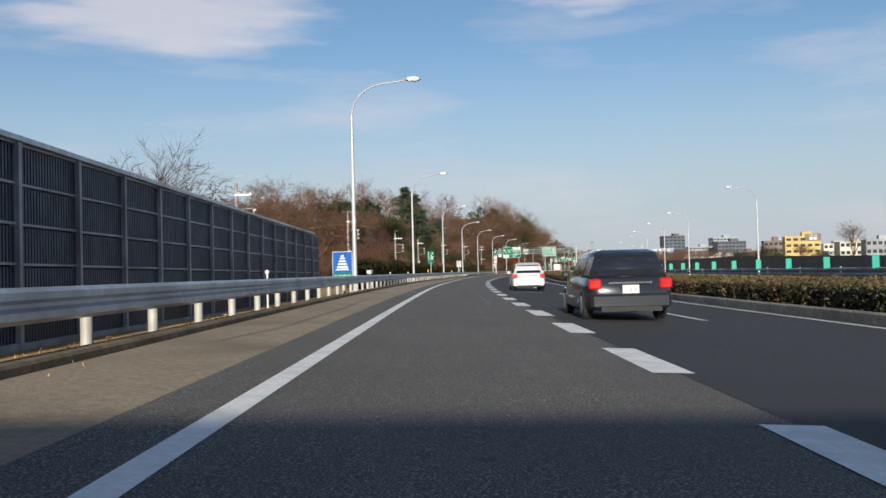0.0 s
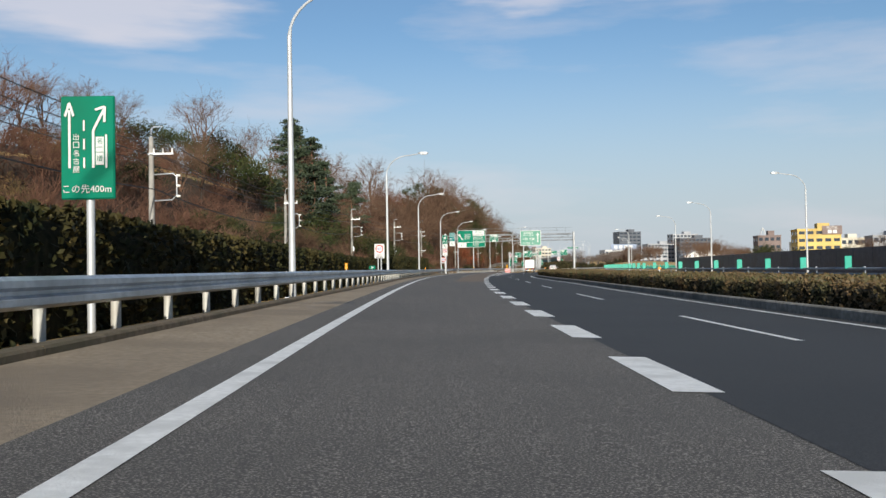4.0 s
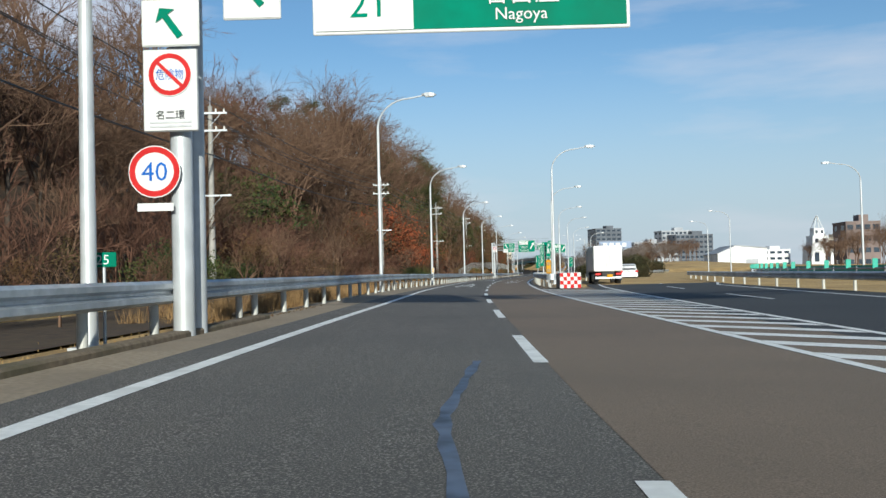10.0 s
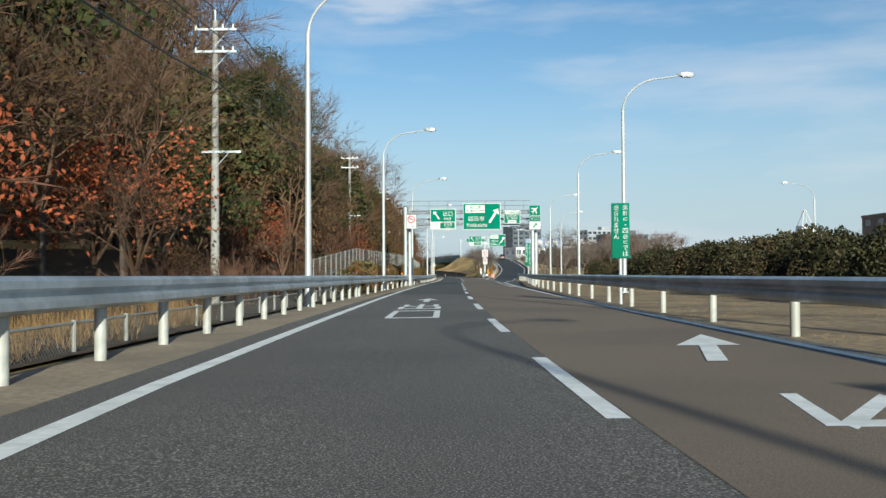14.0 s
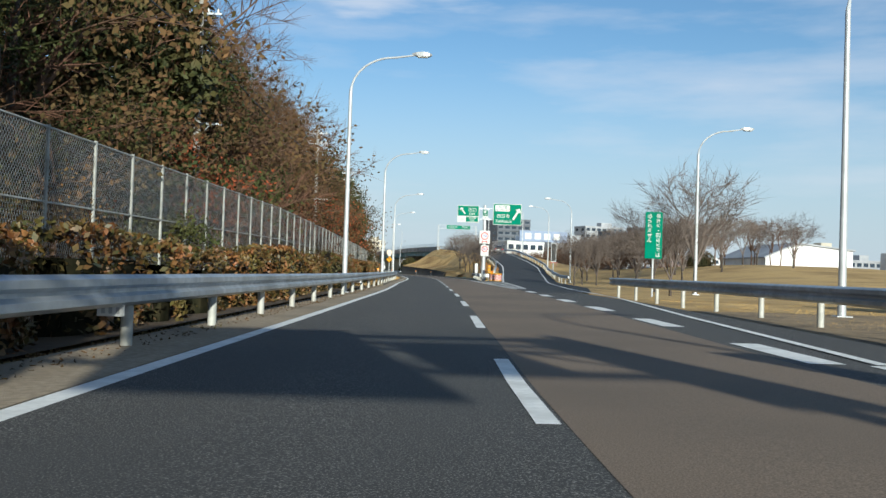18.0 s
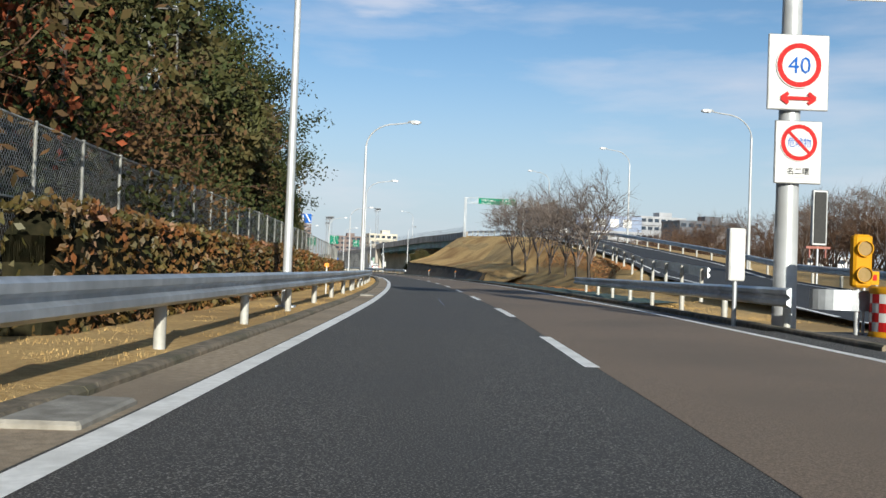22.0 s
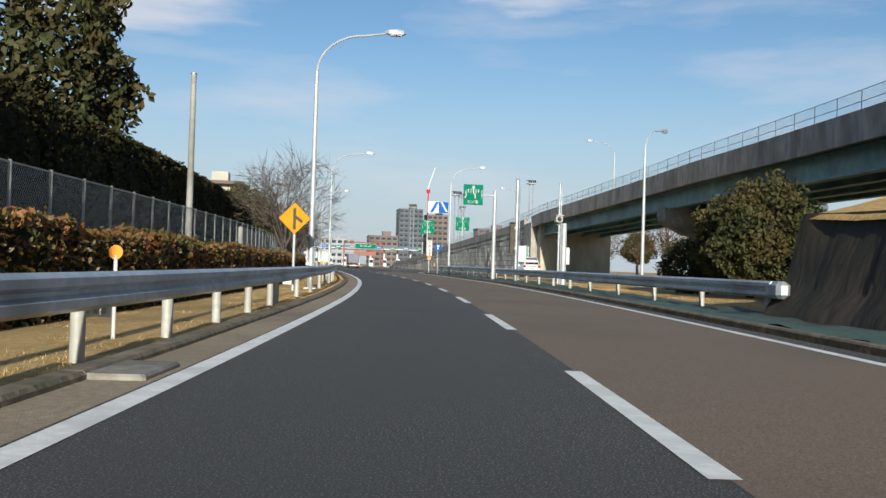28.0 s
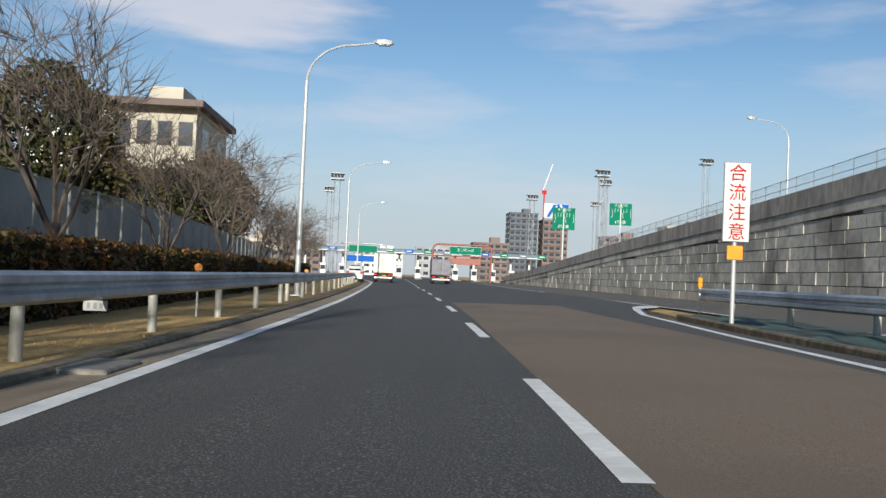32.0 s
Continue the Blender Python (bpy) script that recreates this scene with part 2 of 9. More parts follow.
# ---- mesh building ----
class Build:
    def __init__(self):
        self.v, self.f, self.smooth, self.round = [], [], False, False

    def add(self, verts, faces, m=None):
        n = len(self.v)
        self.v += [tuple(m @ Vector(p)) if m else tuple(p) for p in verts]
        self.f += [tuple(n + i for i in face) for face in faces]
        return self

    def box(self, cx, cy, cz, sx, sy, sz, m=None, taper=1.0):
        a, b, c = sx / 2, sy / 2, sz / 2
        vs = [(cx + x * a * (taper if z > 0 else 1), cy + y * b * (taper if z > 0 else 1), cz + z * c) for z in (-1, 1) for x, y in ((-1, -1), (1, -1), (1, 1), (-1, 1))]
        return self.add(vs, [(3, 2, 1, 0), (4, 5, 6, 7), (0, 1, 5, 4), (1, 2, 6, 5), (2, 3, 7, 6), (3, 0, 4, 7)], m)

    def bevel_box(self, cx, cy, cz, sx, sy, sz, r=0.02, m=None):
        """A block with chamfered edges."""
        a, b, c = sx / 2, sy / 2, sz / 2
        r = min(r, a * 0.9, b * 0.9, c * 0.9)
        rings = [(c * -1, a - r, b - r), (-c + r, a, b), (c - r, a, b), (c, a - r, b - r)]
        vs, fs = [], []
        for z, p, q in rings:
            k = min(r, p * 0.9, q * 0.9)
            vs += [(cx + x, cy + y, cz + z) for x, y in ((-p + k, -q), (p - k, -q), (p, -q + k), (p, q - k), (p - k, q), (-p + k, q), (-p, q - k), (-p, -q + k))]
        for i in range(3):
            fs += [(8 * i + j, 8 * i + (j + 1) % 8, 8 * i + 8 + (j + 1) % 8, 8 * i + 8 + j) for j in range(8)]
        fs += [tuple(range(7, -1, -1)), tuple(range(24, 32))]
        return self.add(vs, fs, m)

    def tube(self, points, radii, n=8, caps=True):
        pts = [Vector(p) for p in points]
        self.round = True
        radii = radii if hasattr(radii, "__len__") else [radii] * len(pts)
        vs, fs, side = [], [], None
        for i, p in enumerate(pts):
            way = (pts[min(i + 1, len(pts) - 1)] - pts[max(i - 1, 0)]).normalized()
            if side is None:
                side = way.orthogonal().normalized()
            side = (side - way * side.dot(way)).normalized()
            up = way.cross(side)
            for k in range(n):
                a = 2 * math.pi * k / n
                vs.append(p + radii[i] * (math.cos(a) * side + math.sin(a) * up))
        for i in range(len(pts) - 1):
            fs += [(i * n + k, i * n + (k + 1) % n, (i + 1) * n + (k + 1) % n, (i + 1) * n + k) for k in range(n)]
        if caps:
            fs += [tuple(range(n - 1, -1, -1)), tuple(range((len(pts) - 1) * n, len(pts) * n))]
        return self.add(vs, fs)

    def loft(self, rings, closed=True, caps=True):
        n = len(rings[0])
        vs, fs = [p for r in rings for p in r], []
        m = n if closed else n - 1
        for i in range(len(rings) - 1):
            fs += [(i * n + k, i * n + (k + 1) % n, (i + 1) * n + (k + 1) % n, (i + 1) * n + k) for k in range(m)]
        if caps and closed:
            fs += [tuple(range(n - 1, -1, -1)), tuple(range((len(rings) - 1) * n, len(rings) * n))]
        return self.add(vs, fs)

    def disc(self, cx, cy, cz, r, thick, n=24, r0=0.0):
        """An upright disc that faces -y; with r0 a ring."""
        if r0:
            vs = [(cx + q * math.cos(2 * math.pi * k / n), cy + y, cz + q * math.sin(2 * math.pi * k / n)) for y in (0, thick) for q in (r0, r) for k in range(n)]
            fs = [(k, n + k, n + (k + 1) % n, (k + 1) % n) for k in range(n)]
            fs += [(2 * n + (k + 1) % n, 3 * n + (k + 1) % n, 3 * n + k, 2 * n + k) for k in range(n)]
            fs += [(n + k, 3 * n + k, 3 * n + (k + 1) % n, n + (k + 1) % n) for k in range(n)]
            fs += [((k + 1) % n, 2 * n + (k + 1) % n, 2 * n + k, k) for k in range(n)]
            return self.add(vs, fs)
        return self.loft([[(cx + r * math.cos(2 * math.pi * k / n), cy + y, cz + r * math.sin(2 * math.pi * k / n)) for k in range(n)] for y in (0, thick)])

    def mesh(self, name):
        me = bpy.data.meshes.new(name)
        me.from_pydata(self.v, [], self.f)
        if not self.smooth and 30 < len(me.polygons) < 4000:
            me.polygons.foreach_set("use_smooth", [True] * len(me.polygons))
            me.set_sharp_from_angle(angle=radians(38))
        elif not self.smooth and len(me.polygons) <= 30 and self.round:
            me.polygons.foreach_set("use_smooth", [True] * len(me.polygons))
            me.set_sharp_from_angle(angle=radians(60))
        if self.smooth:
            me.polygons.foreach_set("use_smooth", [True] * len(me.polygons))
        me.update()
        return me


def part(name, b, material, parent=None, label="", m=None):
    """Links a mesh as one object under a thing or a part."""
    me = b if isinstance(b, bpy.types.Mesh) else b.mesh(name)
    if not me.materials:
        me.materials.append(material)
    ob = new(name, me)
    ob.parent = parent
    if m is not None:
        ob.matrix_basis = m
    return tagged(ob, label)


def thing(name, m, label, category, group="", kind=""):
    ob = new(name)
    ob.empty_display_size = 0.3
    ob.matrix_basis = m
    return tagged(ob, label, category, group, kind)


def solid(name, b, material, label, category, group="", kind="", m=None):
    return tagged(part(name, b, material, None, "", m), label, category, group, kind)


# ---- materials ----
def material(name, c1, c2=None, scale=1.0, rough=0.6, metal=0.0, bump=0.0, bump_scale=None, c3=None, scale3=0.1, detail=6.0, vary=0.0, spec=0.5, mid=(0.35, 0.65), stretch=None, coat=0.0, big=1.0):
    """Two colours mixed by a grain, a third by large stains, with relief and a shade that differs from piece to piece."""
    m = bpy.data.materials.new(name)
    m.use_nodes = True
    n, l = m.node_tree.nodes, m.node_tree.links
    b = n["Principled BSDF"]
    b.inputs["Roughness"].default_value, b.inputs["Metallic"].default_value = rough, metal
    b.inputs["Specular IOR Level"].default_value = spec
    b.inputs["Coat Weight"].default_value = coat
    g = n.new("ShaderNodeNewGeometry")
    vec = g.outputs["Position"]
    if stretch:
        k = n.new("ShaderNodeMapping")
        k.inputs["Scale"].default_value = stretch
        l.new(vec, k.inputs["Vector"])
        vec = k.outputs["Vector"]

    def grain(sc, det=detail):
        t = n.new("ShaderNodeTexNoise")
        t.inputs["Scale"].default_value, t.inputs["Detail"].default_value = sc, det
        l.new(vec, t.inputs["Vector"])
        return t.outputs["Fac"]

    def mixed(fac, a, c):
        x = n.new("ShaderNodeMix")
        x.data_type = "RGBA"
        l.new(fac, x.inputs["Factor"])
        for key, val in (("A", a), ("B", c)):
            if isinstance(val, tuple):
                x.inputs[key].default_value = (*val, 1)
            else:
                l.new(val, x.inputs[key])
        return x.outputs["Result"]

    def step(fac, lo, hi):
        r = n.new("ShaderNodeMapRange")
        r.inputs["From Min"].default_value, r.inputs["From Max"].default_value = lo, hi
        l.new(fac, r.inputs["Value"])
        return r.outputs["Result"]

    col = None
    if c2:
        col = mixed(step(grain(scale), *mid), c1, c2)
    if c3:
        st_ = step(grain(scale3, 3.0), 0.45, 0.7)
        if big < 1:
            k_ = n.new("ShaderNodeMath")
            k_.operation = "MULTIPLY"
            k_.inputs[1].default_value = big
            l.new(st_, k_.inputs[0])
            st_ = k_.outputs["Value"]
        col = mixed(st_, col or c1, c3)
    if vary:
        o = n.new("ShaderNodeObjectInfo")
        h = n.new("ShaderNodeHueSaturation")
        v = n.new("ShaderNodeMapRange")
        v.inputs["To Min"].default_value, v.inputs["To Max"].default_value = 1 - vary, 1 + vary
        l.new(o.outputs["Random"], v.inputs["Value"])
        l.new(v.outputs["Result"], h.inputs["Value"])
        if col:
            l.new(col, h.inputs["Color"])
        else:
            h.inputs["Color"].default_value = (*c1, 1)
        col = h.outputs["Color"]
    if col:
        l.new(col, b.inputs["Base Color"])
    else:
        b.inputs["Base Color"].default_value = (*c1, 1)
    if bump:
        k = n.new("ShaderNodeBump")
        k.inputs["Strength"].default_value, k.inputs["Distance"].default_value = min(1, bump), 0.02
        l.new(grain(bump_scale or scale * 3), k.inputs["Height"])
        l.new(k.outputs["Normal"], b.inputs["Normal"])
    return m


ASPHALT = material("asphalt", (0.07, 0.062, 0.054), (0.45, 0.41, 0.355), 74, 0.85, bump=0.12, bump_scale=90, c3=(0.075, 0.069, 0.062), scale3=0.3, mid=(0.5, 0.74), detail=2.0, big=0.5)
RAMP_ASPHALT = material("ramp_asphalt", (0.038, 0.036, 0.034), (0.35, 0.33, 0.3), 78, 0.85, bump=0.12, bump_scale=90, c3=(0.05, 0.05, 0.051), scale3=0.25, mid=(0.52, 0.76), detail=2.0, big=0.5)
NEW_ASPHALT = material("newer_asphalt", (0.021, 0.021, 0.022), (0.07, 0.068, 0.066), 60, 0.8, bump=0.12, bump_scale=90, c3=(0.025, 0.025, 0.026), scale3=0.2, mid=(0.42, 0.78), detail=2.0)
SEAL = material("crack_sealant_blue", (0.03, 0.04, 0.07), (0.09, 0.12, 0.19), 5, 0.6, c3=(0.14, 0.17, 0.24), scale3=0.9)
BROWN = material("brown_asphalt", (0.115, 0.082, 0.056), (0.265, 0.195, 0.136), 90, 0.85, bump=0.12, bump_scale=90, c3=(0.125, 0.094, 0.067), scale3=0.25, detail=4.0, big=0.6)
SHOULDER = material("dusty_shoulder", (0.27, 0.21, 0.14), (0.4, 0.315, 0.22), 14, 0.9, bump=0.6, bump_scale=60, c3=(0.22, 0.172, 0.12), scale3=0.4)
CONCRETE = material("concrete", (0.2, 0.185, 0.155), (0.33, 0.31, 0.27), 6, 0.85, bump=0.5, bump_scale=25, c3=(0.13, 0.12, 0.1), scale3=0.6)
DARK_CONCRETE = material("weathered_concrete", (0.11, 0.1, 0.085), (0.22, 0.2, 0.17), 4, 0.9, bump=0.6, bump_scale=18, c3=(0.05, 0.046, 0.04), scale3=0.35)
PAINT = material("road_paint", (0.8, 0.79, 0.75), (0.93, 0.92, 0.88), 14, 0.6, bump=0.2, bump_scale=60, c3=(0.68, 0.67, 0.63), scale3=2.2)
GRASS = material("dry_grass", (0.4, 0.245, 0.08), (0.62, 0.42, 0.17), 11, 0.95, bump=0.6, bump_scale=40, c3=(0.31, 0.19, 0.065), scale3=0.22)
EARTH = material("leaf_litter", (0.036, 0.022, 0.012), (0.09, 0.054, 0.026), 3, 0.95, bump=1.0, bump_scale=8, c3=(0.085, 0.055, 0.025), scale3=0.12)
GALV = material("galvanised_steel", (0.42, 0.45, 0.48), (0.56, 0.59, 0.62), 5, 0.42, 0.55, bump=0.08, bump_scale=30, c3=(0.3, 0.32, 0.34), scale3=0.7)
POST = material("post_white", (0.37, 0.37, 0.34), (0.49, 0.49, 0.45), 8, 0.55, 0.1, bump=0.1, c3=(0.36, 0.34, 0.3), scale3=2.0)
POLE = material("lamp_post_paint", (0.42, 0.44, 0.46), (0.52, 0.54, 0.56), 3, 0.4, 0.25, c3=(0.42, 0.43, 0.43), scale3=0.8)
GREEN = material("sign_green", (0.0, 0.15, 0.09), (0.0, 0.175, 0.106), 3, 0.7, c3=(0.004, 0.13, 0.076), scale3=0.8, spec=0.12)
WHITE = material("sign_white", (0.56, 0.56, 0.55), (0.62, 0.62, 0.61), 4, 0.7, spec=0.15)
GREY = material("sign_back_grey", (0.3, 0.31, 0.32), (0.38, 0.39, 0.4), 4, 0.5, 0.4)
RED = material("sign_red", (0.4, 0.012, 0.012), (0.46, 0.018, 0.018), 4, 0.65, spec=0.15)
BLUE = material("sign_blue", (0.006, 0.085, 0.36), (0.01, 0.105, 0.42), 4, 0.65, spec=0.15)
YELLOW = material("sign_yellow", (0.52, 0.24, 0.008), (0.58, 0.28, 0.01), 4, 0.65, spec=0.15)
RUST = material("rust_red_paint", (0.25, 0.08, 0.06), (0.32, 0.11, 0.08), 3, 0.6)
ORANGE = material("reflector_orange", (0.85, 0.25, 0.01), (0.9, 0.3, 0.015), 4, 0.35)
SIGN_DARK = material("sign_dark_grey", (0.07, 0.06, 0.045), (0.1, 0.085, 0.06), 4, 0.7, spec=0.15)
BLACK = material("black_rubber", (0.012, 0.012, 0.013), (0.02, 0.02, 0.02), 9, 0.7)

# ---- ground and roads ----
def sheet(stations, left, right, lift, cols=1, zfun=None):
    """A strip between two offset functions, laid on the ground."""
    b = Build()
    n = cols + 1
    for s in stations:
        a, c = left(s), right(s)
        for k in range(n):
            d = a + (c - a) * k / cols
            x, y = across(s, d)
            b.v.append((x, y, (zfun or deck)(s, d) + lift))
    for i in range(len(stations) - 1):
        for k in range(cols):
            b.f.append((i * n + k, i * n + k + 1, (i + 1) * n + k + 1, (i + 1) * n + k))
    return b


def stations(a, c, step_):
    n = max(1, int(round((c - a) / step_)))
    return [a + (c - a) * i / n for i in range(n + 1)]


def setting(name, b, mat_, label, category):
    return solid(name, b, mat_, label, category, kind="structure")


def left_line(s):
    return lerp(s, (-60, -1.5), (5, -1.44), (28, -1.36), (36, -1.34), (60, -1.4), (77, -1.46), (95, -1.48), (137, -2.1), (152, -2.31), (165, -2.5), (200, -3.0), (230, -2.96), (250, -2.64), (262, -2.4), (271, -2.2), (282, -2.1), (294, -2.13), (316, -2.14), (329, -2.2), (340, -2.48), (355, -2.5), (400, -2.57), (421, -2.6), (443, -2.41), (458, -2.18), (484, -2.03), (505, -1.66), (526, -1.47), (540, -1.5), (572, -1.86), (585, -1.84), (636, -1.84), (658, -1.88), (678, -2.1), (717, -2.57), (740, -2.85), (800, -4.0), (1000, -16))


def left_rail(s):
    return lerp(s, (-60, -4.0), (10, -4.1), (84, -4.45), (156, -4.35), (181, -4.85), (206, -4.95), (232, -4.9), (254, -4.5), (277, -4.2), (300, -4.25), (322, -3.9), (347, -3.9), (399, -3.7), (442, -3.5), (472, -3.1), (500, -3.0), (533, -2.95), (580, -3.25), (642, -3.1), (686, -3.7), (728, -4.3), (830, -6.4))


def rail_top(s):
    return lerp(s, (0, 0.71), (82, 0.765), (153, 0.83), (204, 0.8), (251, 0.84), (298, 0.94), (340, 0.96), (400, 0.86), (443, 0.79), (485, 0.81), (528, 0.8), (574, 0.78), (638, 0.79), (679, 0.86), (719, 0.87))


def dash_line(s):
    return lerp(s, (214, 0.45), (224, 0.6), (268, 1.1), (297, 1.35), (322, 1.25), (348, 1.0), (395, 0.95), (422, 0.7), (464, 1.07), (520, 1.85), (553, 1.75), (570, 1.55), (586, 1.4), (628, 1.48), (677, 1.28), (717, 0.95), (780, 0))


def right_line(s):
    """Right edge line of the exit road."""
    return lerp(s, (226, 3.6), (240, 3.9), (262, 4.25), (300, 4.3), (325, 4.3), (341, 4.45), (352, 4.45), (394, 4.6), (424, 4.9), (445, 5.0), (470, 5.1), (500, 5.25), (525, 5.8), (555, 5.8), (576, 5.6), (592, 5.4), (632, 5.0), (661, 5.1), (684, 5.15), (716, 5.0), (722, 5.2), (727, 5.4), (736.5, 6.1))


def median_line(s):
    """Line beside the median kerb of the through lanes."""
    return lerp(s, (-60, 8.9), (0, 8.7), (42, 8.3), (88, 7.8), (120, 8.2), (167, 9.1), (190, 8.7), (214, 8.8), (236, 10.9), (300, main_d(300) + 6.9), (700, main_d(700) + 6.9))


def middle_line(s):
    """Broken line between the through lanes."""
    return lerp(s, (-60, 5.6), (14, 5.6), (47, 5.15), (90, 5.0), (130, 5.4), (167, 5.9), (187, 6.0), (210, 5.9), (243, 8.2), (300, main_d(300) + 3.5), (460, main_d(460) + 3.55))


cols_left = [-420, -260, -160, -110, -80, -62, -50, -42, -35, -30, -26, -22, -19, -16, -13, -10.5, -8, -6, -4.5, -3.4]
cols_right = [-2, 0, 2, 4, 5.5, 6.5, 7.5, 8.5, 10, 12, 14, 16, 18, 21, 25, 29, 34, 40, 50, 65, 90, 130, 200, 320, 480]
b = Build()
rows_ = stations(-60, 1080, 5)
allcols = cols_left + cols_right
for s in rows_:
    for d in allcols:
        x, y = across(s, d)
        b.v.append((x, y, ground_z(s, d) - (0.05 if -3.3 < d < 9 else 0.0)))
n_ = len(allcols)
for i in range(len(rows_) - 1):
    for k in range(n_ - 1):
        b.f.append((i * n_ + k, i * n_ + k + 1, (i + 1) * n_ + k + 1, (i + 1) * n_ + k))
ground = setting("ground", b, GRASS, "dry yellow winter grass and bare earth", "ground")
b.smooth = True
far = Build()
far.add([(-4000, -3000, -1.2), (4000, -3000, -1.2), (4000, 4900, -1.2), (-4000, 4900, -1.2)], [(0, 1, 2, 3)])
setting("ground_far", far, GRASS, "flat distant land", "ground")
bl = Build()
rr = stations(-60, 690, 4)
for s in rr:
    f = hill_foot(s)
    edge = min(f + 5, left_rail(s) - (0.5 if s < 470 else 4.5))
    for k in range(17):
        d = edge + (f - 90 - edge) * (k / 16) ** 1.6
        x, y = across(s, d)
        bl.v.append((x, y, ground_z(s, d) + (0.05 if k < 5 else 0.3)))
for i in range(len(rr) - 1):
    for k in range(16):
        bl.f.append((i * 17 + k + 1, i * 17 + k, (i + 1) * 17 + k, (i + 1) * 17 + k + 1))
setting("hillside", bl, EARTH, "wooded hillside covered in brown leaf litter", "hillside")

ROAD_R = lambda s: lerp(s, (-60, 9.5), (230, 9.8), (262, 4.6), (300, 4.75), (352, 4.8), (394, 5.2), (424, 6.4), (445, 7.4), (470, 7.9), (500, 6.0), (525, 6.3), (566, 6.0), (632, 5.5), (684, 5.6), (726, 5.8), (737, 6.4), (743, 7.8), (746, 9.0), (800, 10.5), (900, 14), (1060, 22))
ROAD_L = lambda s: lerp(s, (-60, -2.09), (80, -2.08), (100, -2.2), (150, -3.0), (200, -3.62), (232, -3.5), (250, -3.3), (295, -2.8), (340, -3.03), (390, -2.9), (520, -1.95), (632, -2.15), (720, -2.95), (800, -4.6), (900, -14), (1060, -24))
setting("road", sheet(stations(-60, 374, 2.5), ROAD_L, ROAD_R, 0.0, 12), ASPHALT, "worn coarse grey asphalt carriageway", "road")
setting("road_ramp", sheet(stations(374, 1060, 2.5), ROAD_L, ROAD_R, 0.0, 12), RAMP_ASPHALT, "dark grey asphalt of the exit ramp", "road")
setting("road_inner_lanes", sheet(stations(-60, 228, 2.5), lambda s: lerp(s, (-60, 2.25), (60, 2.2), (95, 2.05), (140, 2.35), (180, 2.9), (196, 3.3), (228, 4.0)), lambda s: median_line(s) + 0.7, 0.003, 6), NEW_ASPHALT, "newer dark asphalt of the through lanes", "road")
setting("road_shoulder", sheet(stations(-60, 470, 2.5), lambda s: left_rail(s) - lerp(s, (262, 0.1), (266, 0.35)), lambda s: ROAD_L(s) + 0.02, -0.006, 2), SHOULDER, "dusty tan hard shoulder along the rail", "shoulder")


def main_z(s, d):
    return lerp(s, (225, 1), (262, 0)) * deck(s, d) + lerp(s, (225, 0), (262, -0.12))


setting("road_through", sheet(stations(225, 760, 4), lambda s: main_d(s) - 0.9, lambda s: main_d(s) + 8.0, 0.004, 6, main_z), NEW_ASPHALT, "dark asphalt through carriageway of the expressway", "road")
gore = sheet(stations(226, 300, 2), lambda s: right_line(s) + 0.05, lambda s: main_d(s) + 0.3, 0.003, 3, lambda s, d: main_z(s, d) if d > 5.5 else deck(s, d))
setting("gore_surface", gore, BROWN, "brown asphalt between the parting roads", "road")
brown = sheet(stations(166.5, 743, 2.5), lambda s: lerp(s, (166.5, 0.27), (175, 0.5), (206, 0.56), (224, 0.64), (268, 1.2), (297, 1.45), (322, 1.35), (348, 1.1), (395, 1.05), (422, 0.82), (464, 1.1), (520, 1.9), (564, 1.5), (586, 1.4), (628, 1.5), (677, 1.3), (717, 1.0), (743, 0.9)) + 0.05 * noise.noise(Vector((s * 0.11, 7, 0))),
              lambda s: lerp(s, (166.5, 2.55), (180, 2.95), (200, 3.4), (228, 3.7), (262, 4.1), (300, 4.2), (325, 4.1), (352, 4.3), (380, 4.5), (394, 4.2), (424, 4.0), (470, 5.1), (500, 5.25), (525, 5.7), (566, 5.4), (592, 5.3), (632, 4.9), (684, 5.05), (722, 4.85), (735, 4.6)), 0.003, 4)
setting("road_brown_lane", brown, BROWN, "brown coloured asphalt lane of the exit road", "road")
def inner_line(s):
    """Left edge line of the branch road."""
    return lerp(s, (466, 5.4), (470, 5.9), (510, 8.4), (530, 10.5), (560, 14.2), (600, 16.9), (652, 17.6))


def branch_top(s, d):
    return max(deck(s, d) if s < 524 else -1, branch_z(s))


def gore_z(s, d):
    a, c = right_line(s), inner_line(s)
    f = min(1.0, max(0.0, (d - a) / max(0.3, c - a)))
    return deck(s, d) * (1 - f) + branch_top(s, d) * f


setting("gore_branch", sheet(stations(466, 516, 2), lambda s: right_line(s) + 0.08, lambda s: inner_line(s) + 0.05, 0.011, 4, gore_z), RAMP_ASPHALT, "dark asphalt between ramp and branch road", "road")
branch = sheet(stations(462, 652, 3), lambda s: inner_line(s) - lerp(s, (462, 0.0), (516, 0.0), (540, 0.6)), lambda s: branch_d(s) + lerp(s, (462, 1.0), (480, 3.4), (500, 3.6)), 0.009, 3, branch_top)
setting("branch_road", branch, NEW_ASPHALT, "dark asphalt branch road that climbs the bank", "road")


# ---- road markings ----
def stripe(name, a, c, line, w, step_=2.5, zfun=None, lift=0.006):
    return sheet(stations(a, c, step_), lambda s: line(s) - w / 2, lambda s: line(s) + w / 2, lift, 1, zfun)


def line_thing(name, b, label):
    return solid(name, b, PAINT, label, "road marking", kind="structure")


